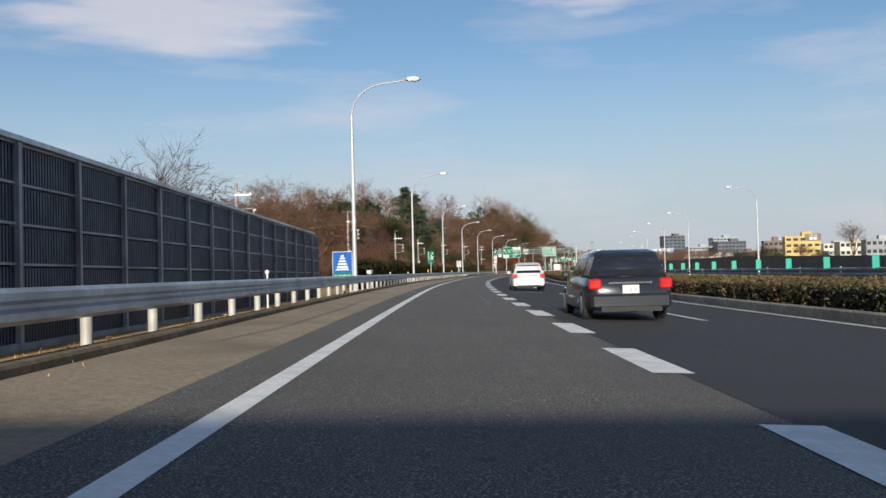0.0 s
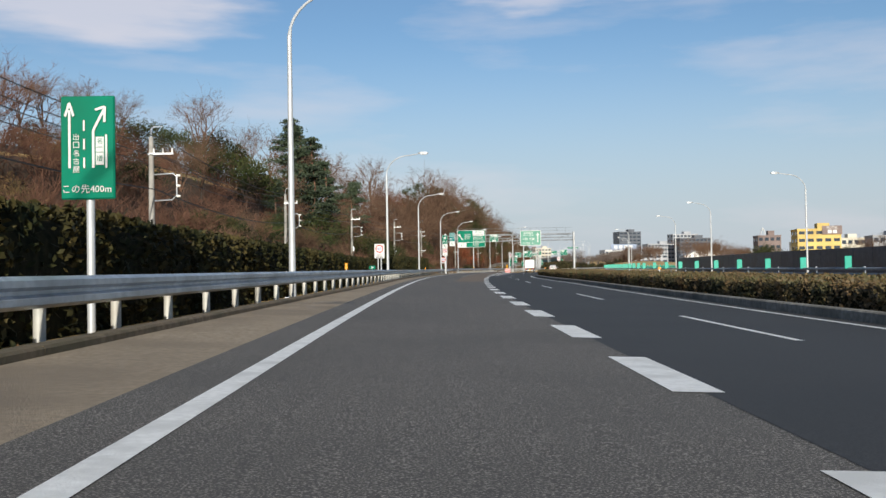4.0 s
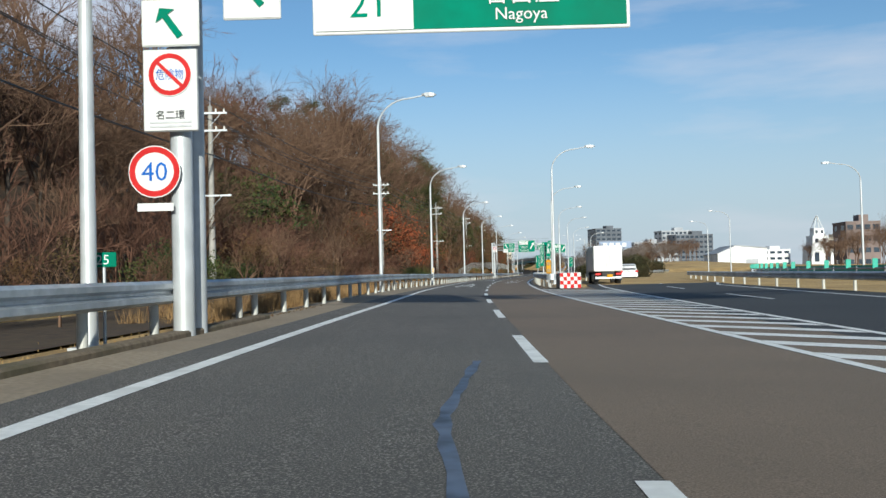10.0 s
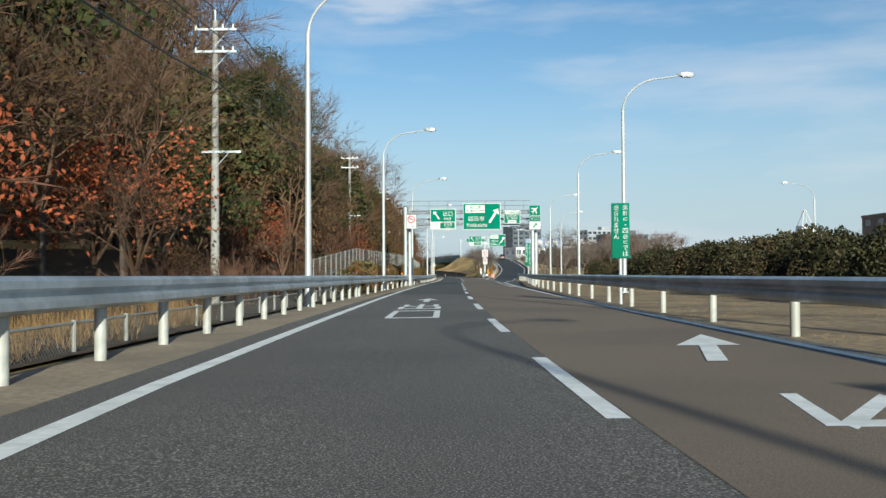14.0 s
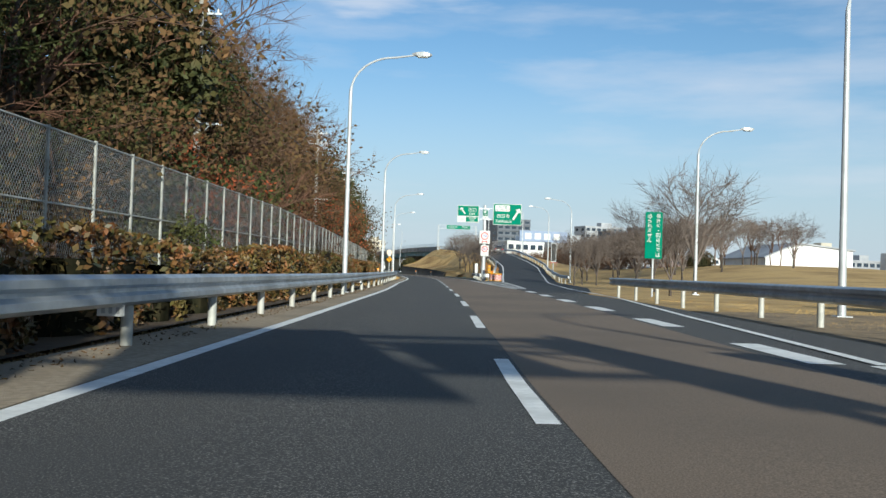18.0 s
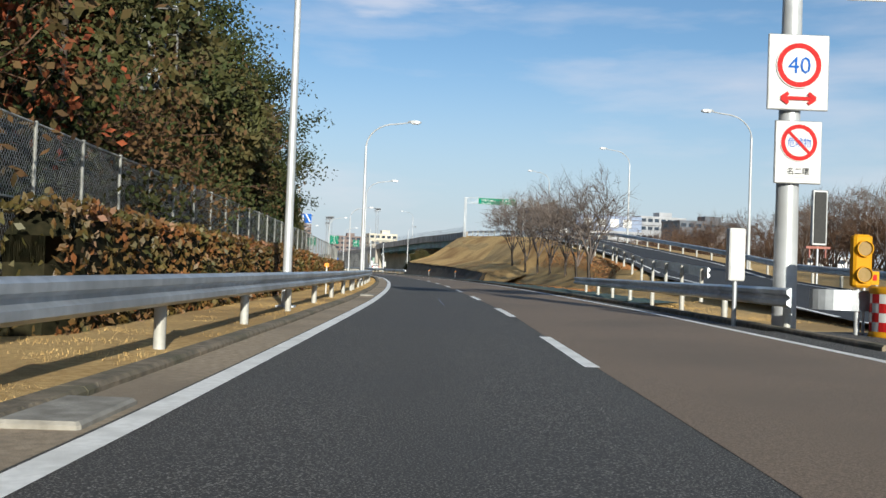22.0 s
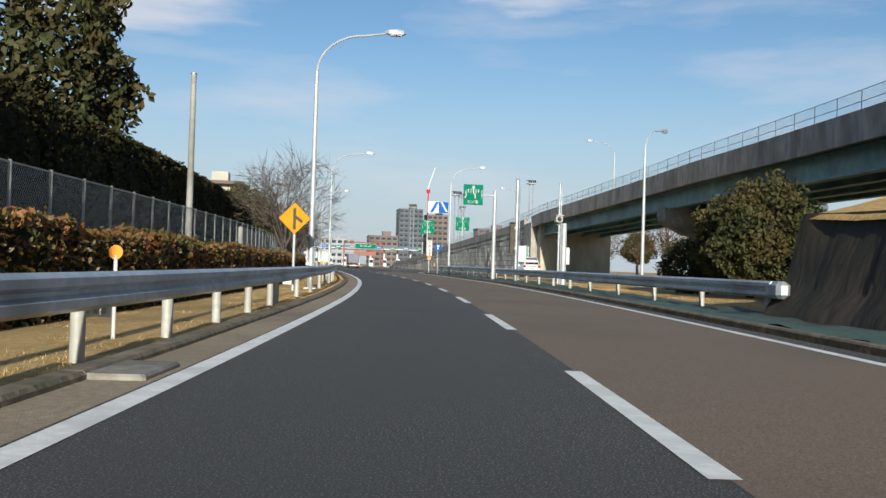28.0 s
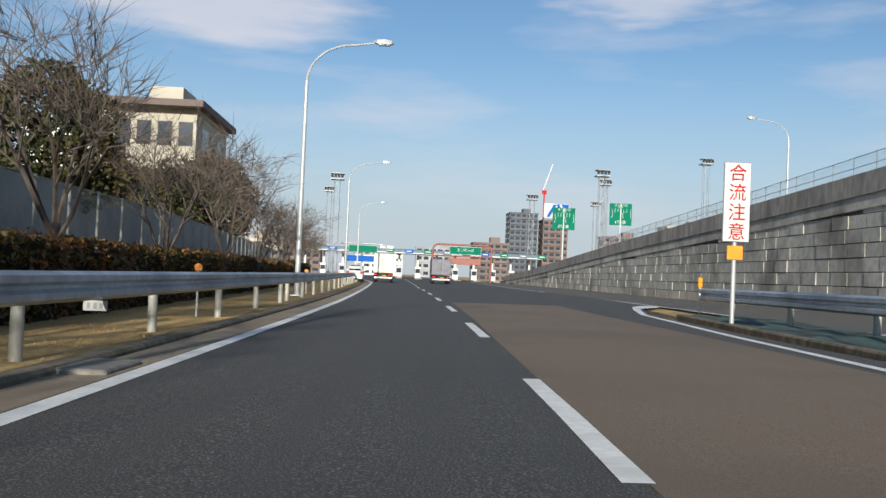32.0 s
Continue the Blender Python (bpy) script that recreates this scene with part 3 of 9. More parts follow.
line_thing("edge_line_left", stripe("l", -60, 1000, left_line, 0.2), "solid white edge line beside the shoulder")
line_thing("edge_line_right", stripe("r", 226, 424, right_line, 0.17), "solid white right edge line of the exit road")
line_thing("edge_line_ramp", stripe("r", 468, 736.5, right_line, 0.17), "solid white right edge line of the ramp")
line_thing("edge_line_branch", stripe("b", 424, 652, lambda s: lerp(s, (424, 5.0), (436, 6.0), (452, 7.7), (473, 9.1), (500, 12.0), (520, 14.5), (560, 19.8), (600, 22.4), (652, 23.2)), 0.17, zfun=branch_top, lift=0.016), "solid white edge line of the branch road")
line_thing("edge_line_branch_inner", stripe("b", 470, 652, inner_line, 0.17, zfun=branch_top, lift=0.016), "solid white inner edge line of the branch road")
line_thing("edge_line_median", stripe("m", -60, 700, median_line, 0.17, 4, main_z), "solid white line beside the median kerb")
line_thing("edge_line_through", stripe("m", 222, 700, main_d, 0.17, 3, main_z), "solid white left edge line of the through lanes")
line_thing("edge_line_nose", sheet([736.5, 739, 741, 743, 744.5, 745.8, 746.3], lambda s: lerp(s, (736.5, 6.02), (741, 6.85), (744.5, 7.65), (745.8, 8.2), (746.3, 8.5)), lambda s: lerp(s, (736.5, 6.2), (741, 7.1), (743, 7.75), (744.5, 8.6), (745.8, 9.0), (746.3, 9.0)), 0.007), "rounded white line round the traffic island")
dashes = thing("lane_line", pose(0, 0, 0), "broken white lane line of the exit road", "road marking", kind="structure")
DASH_END = ((0, 226.5), (7, 295.5), (10, 324.5), (13, 350.9), (18, 398.0), (21, 423.8), (25, 463.2), (31, 523.2), (35, 565.8), (37, 587.1), (41, 629.7), (46, 678.5), (50, 718.9), (70, 919))
for k in range(-1, 67):
    e = lerp(k, *DASH_END) if k >= 0 else 216.6
    part("dash", stripe("dash", e - 4.3, e, dash_line, 0.16, 2.1, lift=0.006), PAINT, dashes)
blocks = thing("block_line", pose(0, 0, 0), "thick broken white line that parts the exit lane", "road marking", kind="structure")
for k in range(-11, 35):
    s = lerp(k, (-11, -57.0), (0, 9.0), (14, 92.3), (22, 138.9), (33, 205.7), (35, 218.5))
    part("dash", stripe("dash", s, s + 2.95, lambda q: lerp(q, (-60, 2.2), (60, 2.15), (95, 2.0), (140, 2.3), (190, 3.1), (220, 3.75)), 0.42, 1.5, lift=0.007), PAINT, blocks)
blocks2 = thing("block_line", pose(0, 0, 0), "thick broken white line that parts the branch lane", "road marking", kind="structure")
for k in range(-4, 6):
    s = 424.1 + 7.1 * k
    part("dash", stripe("dash", s, s + 3.0, lambda q: lerp(q, (404, 4.3), (424, 4.4), (440, 4.62), (450, 4.8), (466, 5.3)), 0.42, 1.5, lift=0.007), PAINT, blocks2)
mid = thing("through_lane_line", pose(0, 0, 0), "thin broken white line between the through lanes", "road marking", kind="structure")
s = -52.0
while s < 460:
    part("dash", stripe("dash", s, s + 7.0, middle_line, 0.14, 2.4, main_z, 0.009), PAINT, mid)
    s += 18.0


def chevrons(name, a, c, left, right, gap, zfun):
    t_ = thing(name, pose(0, 0, 0), "white hatched bars on the gore between two roads", "road marking", kind="structure")
    s = a
    while s < c:
        l_, r_ = left(s) + 0.12, right(s) - 0.12
        if r_ - l_ > 0.35:
            lean = (r_ - l_) * 0.9
            q = Build()
            pts = [(s + lean, l_), (s + lean + 0.75, l_), (s + 0.75, r_), (s, r_)]
            q.add([tuple(at(u, v, zfun(u, v) + 0.008)) for u, v in pts], [(3, 2, 1, 0)])
            part("bar", q, PAINT, t_)
        s += gap


chevrons("gore_hatching", 222, 292, right_line, main_d, 1.9, lambda s, d: main_z(s, d) if d > 5.5 else deck(s, d))
chevrons("gore_hatching", 467, 507, right_line, inner_line, 2.0, lambda s, d: gore_z(s, d) + 0.008)


def ground_glyph(strokes, s0, d0, w, ln, name, label):
    """Strokes (x0, y0, x1, y1, width) in a unit square, drawn out along the lane."""
    q = Build()
    for x0, y0, x1, y1, k in strokes:
        dx, dy = x1 - x0, y1 - y0
        if abs(dx) * w > abs(dy) * ln * 0.5:
            pts = [(x0, y0 - k / 2), (x1, y1 - k / 2), (x1, y1 + k / 2), (x0, y0 + k / 2)]
        else:
            kk = k * 1.25
            pts = [(x0 - kk / 2, y0), (x0 + kk / 2, y0), (x1 + kk / 2, y1), (x1 - kk / 2, y1)]
        vs = []
        for u, v in pts:
            s_, d_ = s0 + v * ln, d0 + (u - 0.5) * w
            vs.append(tuple(at(s_, d_, deck(s_, d_) + 0.006 + 0.0005 * len(q.f))))
        q.add(vs, [(0, 1, 2, 3)])
    return line_thing(name, q, label)


KUCHI = [(0, 0.04, 1, 0.04, 0.09), (0, 0.96, 1, 0.96, 0.09), (0.05, 0.0, 0.05, 1, 0.1), (0.95, 0, 0.95, 1, 0.1)]
DE = [(0, 0.03, 1, 0.03, 0.1), (0.5, 0, 0.5, 1, 0.11), (0.06, 0.02, 0.06, 0.42, 0.11), (0.94, 0.02, 0.94, 0.42, 0.11), (0.1, 0.5, 0.9, 0.5, 0.1), (0.12, 0.5, 0.12, 0.88, 0.11), (0.88, 0.5, 0.88, 0.88, 0.11)]
ARROW = [(0.5, 0, 0.5, 0.66, 0.3)]
for s0 in (305.9, 351.6):
    ground_glyph(KUCHI, s0, lerp(s0, (306, -0.45), (349, -0.65)), 1.15, 4.0, "road_letters", "white painted characters meaning exit on the asphalt")
    ground_glyph(DE, s0 + 5.2, lerp(s0, (306, -0.45), (349, -0.65)), 1.15, 3.8, "road_letters", "white painted characters meaning exit on the asphalt")


def ground_arrow(s0, d0, ln=4.6, lean=0.0):
    q = Build()
    pts = [(0, -0.11), (0, 0.11), (0.5, 0.11), (0.5, 0.4), (1, 0), (0.5, -0.4), (0.5, -0.11)]
    vs = [tuple(at(s0 + u * ln, d0 + v + lean * u, deck(s0 + u * ln, d0 + v + lean * u) + 0.012)) for u, v in pts]
    q.add(vs, [(0, 1, 2, 6), (3, 4, 5), (6, 2, 3, 5)])
    line_thing("road_arrow", q, "white painted arrow pointing ahead on the asphalt")


ground_arrow(316.7, -0.3, 4.3, -0.04)
ground_arrow(362.6, -0.6, 4.3)
ground_arrow(341.4, 2.82, 4.0, 0.95)
WA = [(0, 0.3, 1, 0.62, 0.05), (0.1, 0.92, 1, 0.9, 0.05), (0.14, 0.8, 0.9, 0.8, 0.05), (0.14, 0.7, 0.9, 0.7, 0.05), (0.2, 0.58, 0.8, 0.58, 0.05), (0.2, 0.48, 0.8, 0.48, 0.05), (0.5, 0.48, 0.1, 0.02, 0.07), (0.5, 0.42, 0.95, 0.04, 0.07), (0.5, 0.2, 0.5, 0.5, 0.07), (0.0, 0.72, 0.2, 0.4, 0.05)]
NI = [(0.1, 0.75, 0.9, 0.75, 0.08), (0, 0.2, 1, 0.2, 0.08)]
NA = [(0.15, 0.6, 0.8, 0.9, 0.06), (0.3, 0.95, 0.1, 0.6, 0.08), (0.2, 0.62, 0.85, 0.62, 0.06), (0.85, 0.62, 0.2, 0.2, 0.08), (0.35, 0.4, 0.95, 0.4, 0.06), (0.35, 0.05, 0.95, 0.05, 0.06), (0.35, 0.02, 0.35, 0.42, 0.08), (0.95, 0.02, 0.95, 0.42, 0.08)]
for glyph, s0 in ((WA, 323.0), (NI, 329.1), (NA, 334.9)):
    ground_glyph(glyph, s0, 2.85, 1.3, 4.2, "road_letters", "white painted characters naming the ring road on the brown lane")

# ---- kerbs and gutters ----
def kerb_run(name, a, c, line, w, h, label, mat_=CONCRETE, step_=2.0, base=None):
    t_ = thing(name, pose(0, 0, 0), label, "kerb", kind="structure")
    for s in np.arange(a, c, step_):
        e = min(c, s + step_ - 0.015)
        rings = []
        for u in (s, e):
            l0 = line(u)
            zb = (base or deck)(u, l0)
            rings.append([tuple(at(u, l0 + q, zb + z)) for q, z in ((-w / 2, -0.2), (w / 2, -0.2), (w / 2, h - 0.03), (w / 2 - 0.03, h), (-w / 2 + 0.03, h), (-w / 2, h - 0.03))])
        part("kerb_stone", Build().loft(rings), mat_, t_)
    return t_


kerb_run("median_kerb", -40, 250, lambda s: median_line(s) + 0.75, 0.28, 0.24, "grey concrete kerb of the planted median", base=main_z)
OLD_KERB = material("mossy_kerb", (0.12, 0.1, 0.07), (0.25, 0.2, 0.14), 7, 0.95, bump=0.9, bump_scale=18, c3=(0.09, 0.085, 0.05), scale3=1.2, vary=0.12)
kerb_run("left_kerb", 470, 800, lambda s: left_line(s) - 0.75 + 0.03 * noise.noise(Vector((s * 0.7, 0, 0))), 0.24, 0.07, "low weathered concrete kerb beside the gutter", OLD_KERB, 3.0)
setting("gutter", sheet(stations(380, 800, 2.5), lambda s: left_line(s) - 0.66, lambda s: left_line(s) - 0.13 + 0.02 * noise.noise(Vector((s * 0.4, 0, 0))), 0.003, 1), SHOULDER, "concrete gutter strip along the edge line", "gutter")
EARTH_KERB = material("dusty_kerb", (0.13, 0.095, 0.06), (0.22, 0.165, 0.105), 7, 0.95, bump=0.8, bump_scale=18, c3=(0.1, 0.085, 0.045), scale3=0.9, vary=0.1)
kerb_run("verge_kerb", -50, 262, lambda s: left_rail(s) + 0.3, 0.3, 0.085, "low brown asphalt kerb under the guard rail", EARTH_KERB, 6.0)
kerb_run("island_kerb", 512, 735, lambda s: right_line(s) + 0.75, 0.22, 0.1, "low weathered concrete kerb beside the ramp", OLD_KERB, 3.0)

# ---- guard rails ----
PROFILE = [(0.0, 0.0), (0.07, 0.045), (0.07, 0.115), (0.01, 0.155), (0.01, 0.195), (0.07, 0.235), (0.07, 0.305), (0.0, 0.35), (-0.02, 0.35), (-0.02, 0.0)]
post_mesh = Build().tube([(0, 0, -0.4), (0, 0, 0.0), (0, 0, 0.72)], 0.07, 10)
post_mesh.smooth = False
POST_ME = post_mesh.mesh("post")
POST_ME.materials.append(POST)
BRACKET = Build().box(0, 0, 0.58, 0.09, 0.1, 0.12).mesh("bracket")
BRACKET.materials.append(GALV)


def guard_rail(a, c, line, gap, side=1, top=0.82, base=None, label="galvanised corrugated guard rail on pale round posts", mat_=None):
    """side 1: the beam faces right, towards a road on that side."""
    t_ = thing("guard_rail", pose(0, 0, 0), label, "guard rail", "guard rails along the road")
    base = base or deck
    b0 = Build()
    rings = []
    for s in stations(a, c, 2.0):
        z0 = base(s, line(s)) + (top(s) if callable(top) else top) - 0.35
        rings.append([tuple(at(s, line(s) + side * (0.12 + q), z0 + z)) for q, z in (PROFILE if side == 1 else PROFILE[::-1])])
    b0.loft(rings)
    part("beam", b0, mat_ or GALV, t_)
    s = a + 0.5
    while s < c:
        x, y = across(s, line(s))
        m = pose(x, y, base(s, line(s)) + (top(s) if callable(top) else top) - 0.78, 0, 0, -heading(s))
        part("post", POST_ME, POST, t_, m=m)
        s += gap
    return t_


for a, c, gap in ((-50, 36, 2.4), (36, 92, 2.4), (92, 180, 2.4), (180, 262, 2.6), (262, 330, 3.2), (330, 372, 2.4), (372, 452, 4.0), (452, 540, 4.8), (540, 615, 4.6), (615, 652, 3.0), (652, 740, 4.8), (740, 830, 4.8)):
    guard_rail(a, c, left_rail, gap, 1, rail_top)
guard_rail(300.5, 372, lambda s: lerp(s, (300, 5.35), (308, 4.95), (352, 5.0), (372, 5.4)), 4.0, -1, 0.84)
guard_rail(372, 458, lambda s: lerp(s, (372, 5.4), (397, 5.9), (407, 6.4), (436, 8.0), (458, 8.7)), 4.0, -1, 0.84)
guard_rail(516, 548, lambda s: lerp(s, (516, 6.6), (526, 7.0), (548, 8.3)), 4.0, -1, 0.8)
guard_rail(650, 737, lambda s: lerp(s, (650, 7.5), (666, 7.0), (684, 7.2), (737, 8.0)), 4.0, -1, 0.8)


# ---- sealed cracks ----
def crack(name, pts, w, label):
    rngc = random.Random(len(pts) * 7 + int(pts[0][0]))
    a, c = pts[0][0], pts[-1][0]
    st_ = stations(a, c, 0.35)
    off = [0.035 * noise.noise(Vector((s * 1.9, 3, 0))) for s in st_]
    wd = [w * (0.6 + 0.7 * rngc.random()) for s in st_]
    f = lambda s: lerp(s, *pts) + float(np.interp(s, st_, off))
    k = lambda s: float(np.interp(s, st_, wd))
    solid(name, sheet(st_, lambda s: f(s) - k(s) / 2, lambda s: f(s) + k(s) / 2, 0.005), SEAL, label, "road repair", kind="structure")


crack("crack_sealing", [(27, 1.18), (34, 1.2), (37, 1.17), (44, 1.1)], 0.05, "thin bluish sealed crack along the lane")
crack("crack_sealing", [(72, 1.15), (82, 1.1), (90, 1.1), (97, 1.2)], 0.06, "thin bluish sealed crack along the lane")
crack("crack_sealing", [(194, -2.32), (198, -2.22), (199.5, -2.28), (201, -2.12), (204, -1.98)], 0.055, "thin bluish sealed crack along the lane")
crack("crack_sealing", [(222, -1.35), (224, -1.42), (226, -1.3), (230, -1.1), (233, -0.95)], 0.075, "thin bluish sealed crack along the lane")
crack("crack_sealing", [(245, 0.02), (248, -0.1), (252, 0.25)], 0.1, "thin bluish sealed crack along the lane")
crack("crack_sealing", [(524.5, 0.52), (527, 0.48), (530, 0.5)], 0.04, "thin bluish sealed crack along the lane")
crack("crack_sealing", [(12, -2.95), (15, -2.7), (22, -2.62), (30, -2.75)], 0.02, "fine dark crack along the shoulder")


SOIL = material("verge_soil", (0.18, 0.125, 0.07), (0.36, 0.255, 0.14), 6, 0.95, bump=0.8, bump_scale=25, c3=(0.12, 0.085, 0.05), scale3=0.5)
setting("verge_soil", sheet(stations(294, 440, 3), lambda s: ROAD_R(s) - 0.05, lambda s: lerp(s, (294, 7.0), (330, 8.6), (380, 12), (440, 16)), 0.02, 4, ground_z), SOIL, "bare brown soil of the verge behind the rail", "verge")
for s in (505.2, 531.0, 582.8, 638.5, 718.8):
    dp = left_line(s) - 0.5
    solid("drain_plate", Build().bevel_box(0, 0, 0, 0.62, 1.0, 0.09, 0.02), CONCRETE, "pale concrete drain plate set in the gutter", "drain plate", "drain plates", "structure", m=pose(*at(s, dp, deck(s, dp) + 0.005), 0, 0, -heading(s)))

# ---- street lamps ----
def lamp_proto(h=9.9, reach=2.9):
    t_ = thing("street_lamp", pose(0, 0, -50), "tall tapered pale steel street lamp with a curved arm", "street lamp", "street lamps along the road")
    part("base_plate", Build().box(0, 0, 0.02, 0.42, 0.42, 0.04), POLE, t_)
    part("pole", Build().tube([(0, 0, 0), (0, 0, 0.9), (0, 0, h - 1.6)], [0.115, 0.105, 0.07], 12), POLE, t_)
    pts = [(0, 0, h - 1.6)]
    for k in range(1, 9):
        a = math.pi / 2 * k / 8
        pts.append(((reach - 0.5) * (1 - math.cos(a)) * 0.72 + 0.06 * k / 8, 0, h - 1.6 + 1.5 * math.sin(a) * 0.97))
    pts.append((reach - 0.3, 0, h - 0.02))
    part("arm", Build().tube(pts, [0.07] + [0.045] * 8 + [0.035], 8), POLE, t_)
    head = Build()
    rings = []
    for x, w, z0, z1 in ((-0.42, 0.04, 0.0, 0.06), (-0.25, 0.12, -0.05, 0.1), (0.05, 0.16, -0.08, 0.12), (0.3, 0.12, -0.06, 0.08), (0.4, 0.04, -0.01, 0.03)):
        rings.append([(reach + x, -w, z0 + h), (reach + x, w, z0 + h), (reach + x, w * 0.8, z1 + h), (reach + x, -w * 0.8, z1 + h)])
    head.loft(rings)
    hd = part("lamp_head", head, GREY, t_)
    part("glass", Build().box(reach + 0.02, 0, h - 0.085, 0.42, 0.2, 0.04), WHITE, hd, "clear glass lens")
    return t_


LAMP = lamp_proto()
LEFT_LAMPS = [(43.2, 9.9), (84.8, 9.9), (125.5, 9.8), (168.6, 9.9), (213.6, 10.4), (254.2, 10.6), (293.4, 10.9), (324.4, 10.5), (360.2, 10), (389, 9.9), (418.5, 9.9), (451.8, 9.9), (484, 10), (521.3, 9.9), (555.9, 9.9), (594.3, 9.9), (630.5, 9.4), (665.8, 9.7), (704, 9.7), (746, 9.9), (785, 9.9), (828, 9.9)]
RIGHT_LAMPS = [(103, 31.3), (151, 32.6), (186, 33.6), (227, 34.5), (262, 36), (326, 33.5), (394, 35), (426, 36.3)]
RAMP_LAMPS = [(312.8, 6.2, 10.4), (342, 6.9, 9.9), (374, 8.1, 9.9), (401, 9.5, 9.9), (438.5, 10.9, 9.9), (468, 15.7, 9.9), (714.5, 6.5, 9.9)]
for s, h in LEFT_LAMPS:
    d = left_rail(s) - 0.28
    copy_thing(LAMP, pose(*at(s, d, deck(s, d) - 0.03), 0, 0, -heading(s))).scale = (1, 1, h / 9.9)
for s, d in RIGHT_LAMPS:
    copy_thing(LAMP, place(s, d, 0, 180))
for s, d, h in RAMP_LAMPS:
    copy_thing(LAMP, place(s, d, 0)).scale = (1, 1, h / 9.9)
for s in (557, 594, 630):
    copy_thing(LAMP, place(s, branch_d(s) + 4.2, 0, 180))
copy_thing(LAMP, place(523, 17.7, 0, 180))
copy_thing(LAMP, place(684, 14.3, 0, -50)).scale = (1, 1, 0.96)
for s in (733.5, 780):
    copy_thing(LAMP, pose(*at(s, branch_d(s) + 5.3, branch_z(s) - 0.2), 0, 0, -heading(s) - 180))
for o in [*LAMP.children_recursive, LAMP]:
    bpy.data.objects.remove(o)

# ---- lettering ----
_text = {}


def lettering(parent, txt, cx, cz, h, mat_, y=-0.03, wide=None, name="lettering"):
    """Raised characters on an upright board that faces -y; h is the height of a capital or a character."""
    if txt not in _text:
        cu = bpy.data.curves.new("t", "FONT")
        cu.body, cu.resolution_u = txt, 2
        ob = bpy.data.objects.new("t", cu)
        scene.collection.objects.link(ob)
        me = bpy.data.meshes.new_from_object(ob.evaluated_get(bpy.context.evaluated_depsgraph_get()))
        bpy.data.objects.remove(ob)
        vs = [v.co.copy() for v in me.vertices]
        fs = [tuple(p.vertices) for p in me.polygons]
        bpy.data.meshes.remove(me)
        _text[txt] = (vs, fs)
    vs, fs = _text[txt]
    x0, x1 = min(v.x for v in vs), max(v.x for v in vs)
    z0, z1 = min(v.y for v in vs), max(v.y for v in vs)
    k = h / (z1 - z0)
    kx = min(k, wide / (x1 - x0)) if wide else k
    b = Build().add([(cx + (v.x - (x0 + x1) / 2) * kx, y, cz + (v.y - (z0 + z1) / 2) * k) for v in vs], fs)
    return part(name, b, mat_, parent)


def board(parent, x0, z0, x1, z1, mat_, y=0.0, thick=0.05, edge=WHITE, rim=0.05, name="board", label=""):
    """A sign board with a rim in another colour and a grey back."""
    p = part(name, Build().bevel_box((x0 + x1) / 2, y + thick / 2, (z0 + z1) / 2, x1 - x0, thick, z1 - z0, 0.015), edge, parent, label)
    part("face", Build().bevel_box((x0 + x1) / 2, y - 0.004, (z0 + z1) / 2, x1 - x0 - 2 * rim, 0.012, z1 - z0 - 2 * rim, 0.004), mat_, p)
    return p


def panel(parent, x0, z0, x1, z1, mat_, y=-0.02, name="panel"):
    return part(name, Build().box((x0 + x1) / 2, y, (z0 + z1) / 2, x1 - x0, 0.008, z1 - z0), mat_, parent)


def arrow(parent, cx, cz, ln, angle, mat_, w=0.12, y=-0.035):
    a = radians(angle)
    pts = [(-w / 2, -ln / 2), (w / 2, -ln / 2), (w / 2, ln / 2 - 0.45 * ln * 0.62), (w * 1.75, ln / 2 - 0.45 * ln * 0.62), (0, ln / 2), (-w * 1.75, ln / 2 - 0.45 * ln * 0.62), (-w / 2, ln / 2 - 0.45 * ln * 0.62)]
    vs = [(cx + x * math.cos(a) - z * math.sin(a), y, cz + x * math.sin(a) + z * math.cos(a)) for x, z in pts]
    return part("arrow", Build().add(vs, [(0, 1, 2, 6), (3, 4, 5), (6, 2, 3, 5)]), mat_, parent)


def strokes(parent, segs, mat_, w=0.06, y=-0.035, name="symbol"):
    b = Build()
    for i, (x0, z0, x1, z1) in enumerate(segs):
        d = Vector((x1 - x0, 0, z1 - z0)).normalized()
        n = Vector((-d.z, 0, d.x)) * w / 2
        yy = y - 0.0015 * i
        b.add([(x0 - n.x, yy, z0 - n.z), (x1 - n.x, yy, z1 - n.z), (x1 + n.x, yy, z1 + n.z), (x0 + n.x, yy, z0 + n.z)], [(0, 1, 2, 3)])
    return part(name, b, mat_, parent)


def plane_symbol(parent, cx, cz, r, angle=45, y=-0.035):
    a = radians(angle)
    shape = [[(-0.12, -0.9), (0.12, -0.9), (0.12, 0.8), (0, 1.0), (-0.12, 0.8)], [(0.1, 0.35), (0.95, -0.25), (0.95, -0.45), (0.1, -0.1)], [(-0.1, 0.35), (-0.1, -0.1), (-0.95, -0.45), (-0.95, -0.25)], [(0.1, -0.6), (0.4, -0.85), (0.4, -0.98), (0.1, -0.82)], [(-0.1, -0.6), (-0.1, -0.82), (-0.4, -0.98), (-0.4, -0.85)]]
    b = Build()
    for i, poly in enumerate(shape):
        vs = [(cx + r * (x * math.cos(a) + z * math.sin(a)), y - 0.001 * i, cz + r * (-x * math.sin(a) + z * math.cos(a))) for x, z in poly]
        b.add(vs, [tuple(range(len(vs)))])
    return part("aeroplane_symbol", b, WHITE, parent)


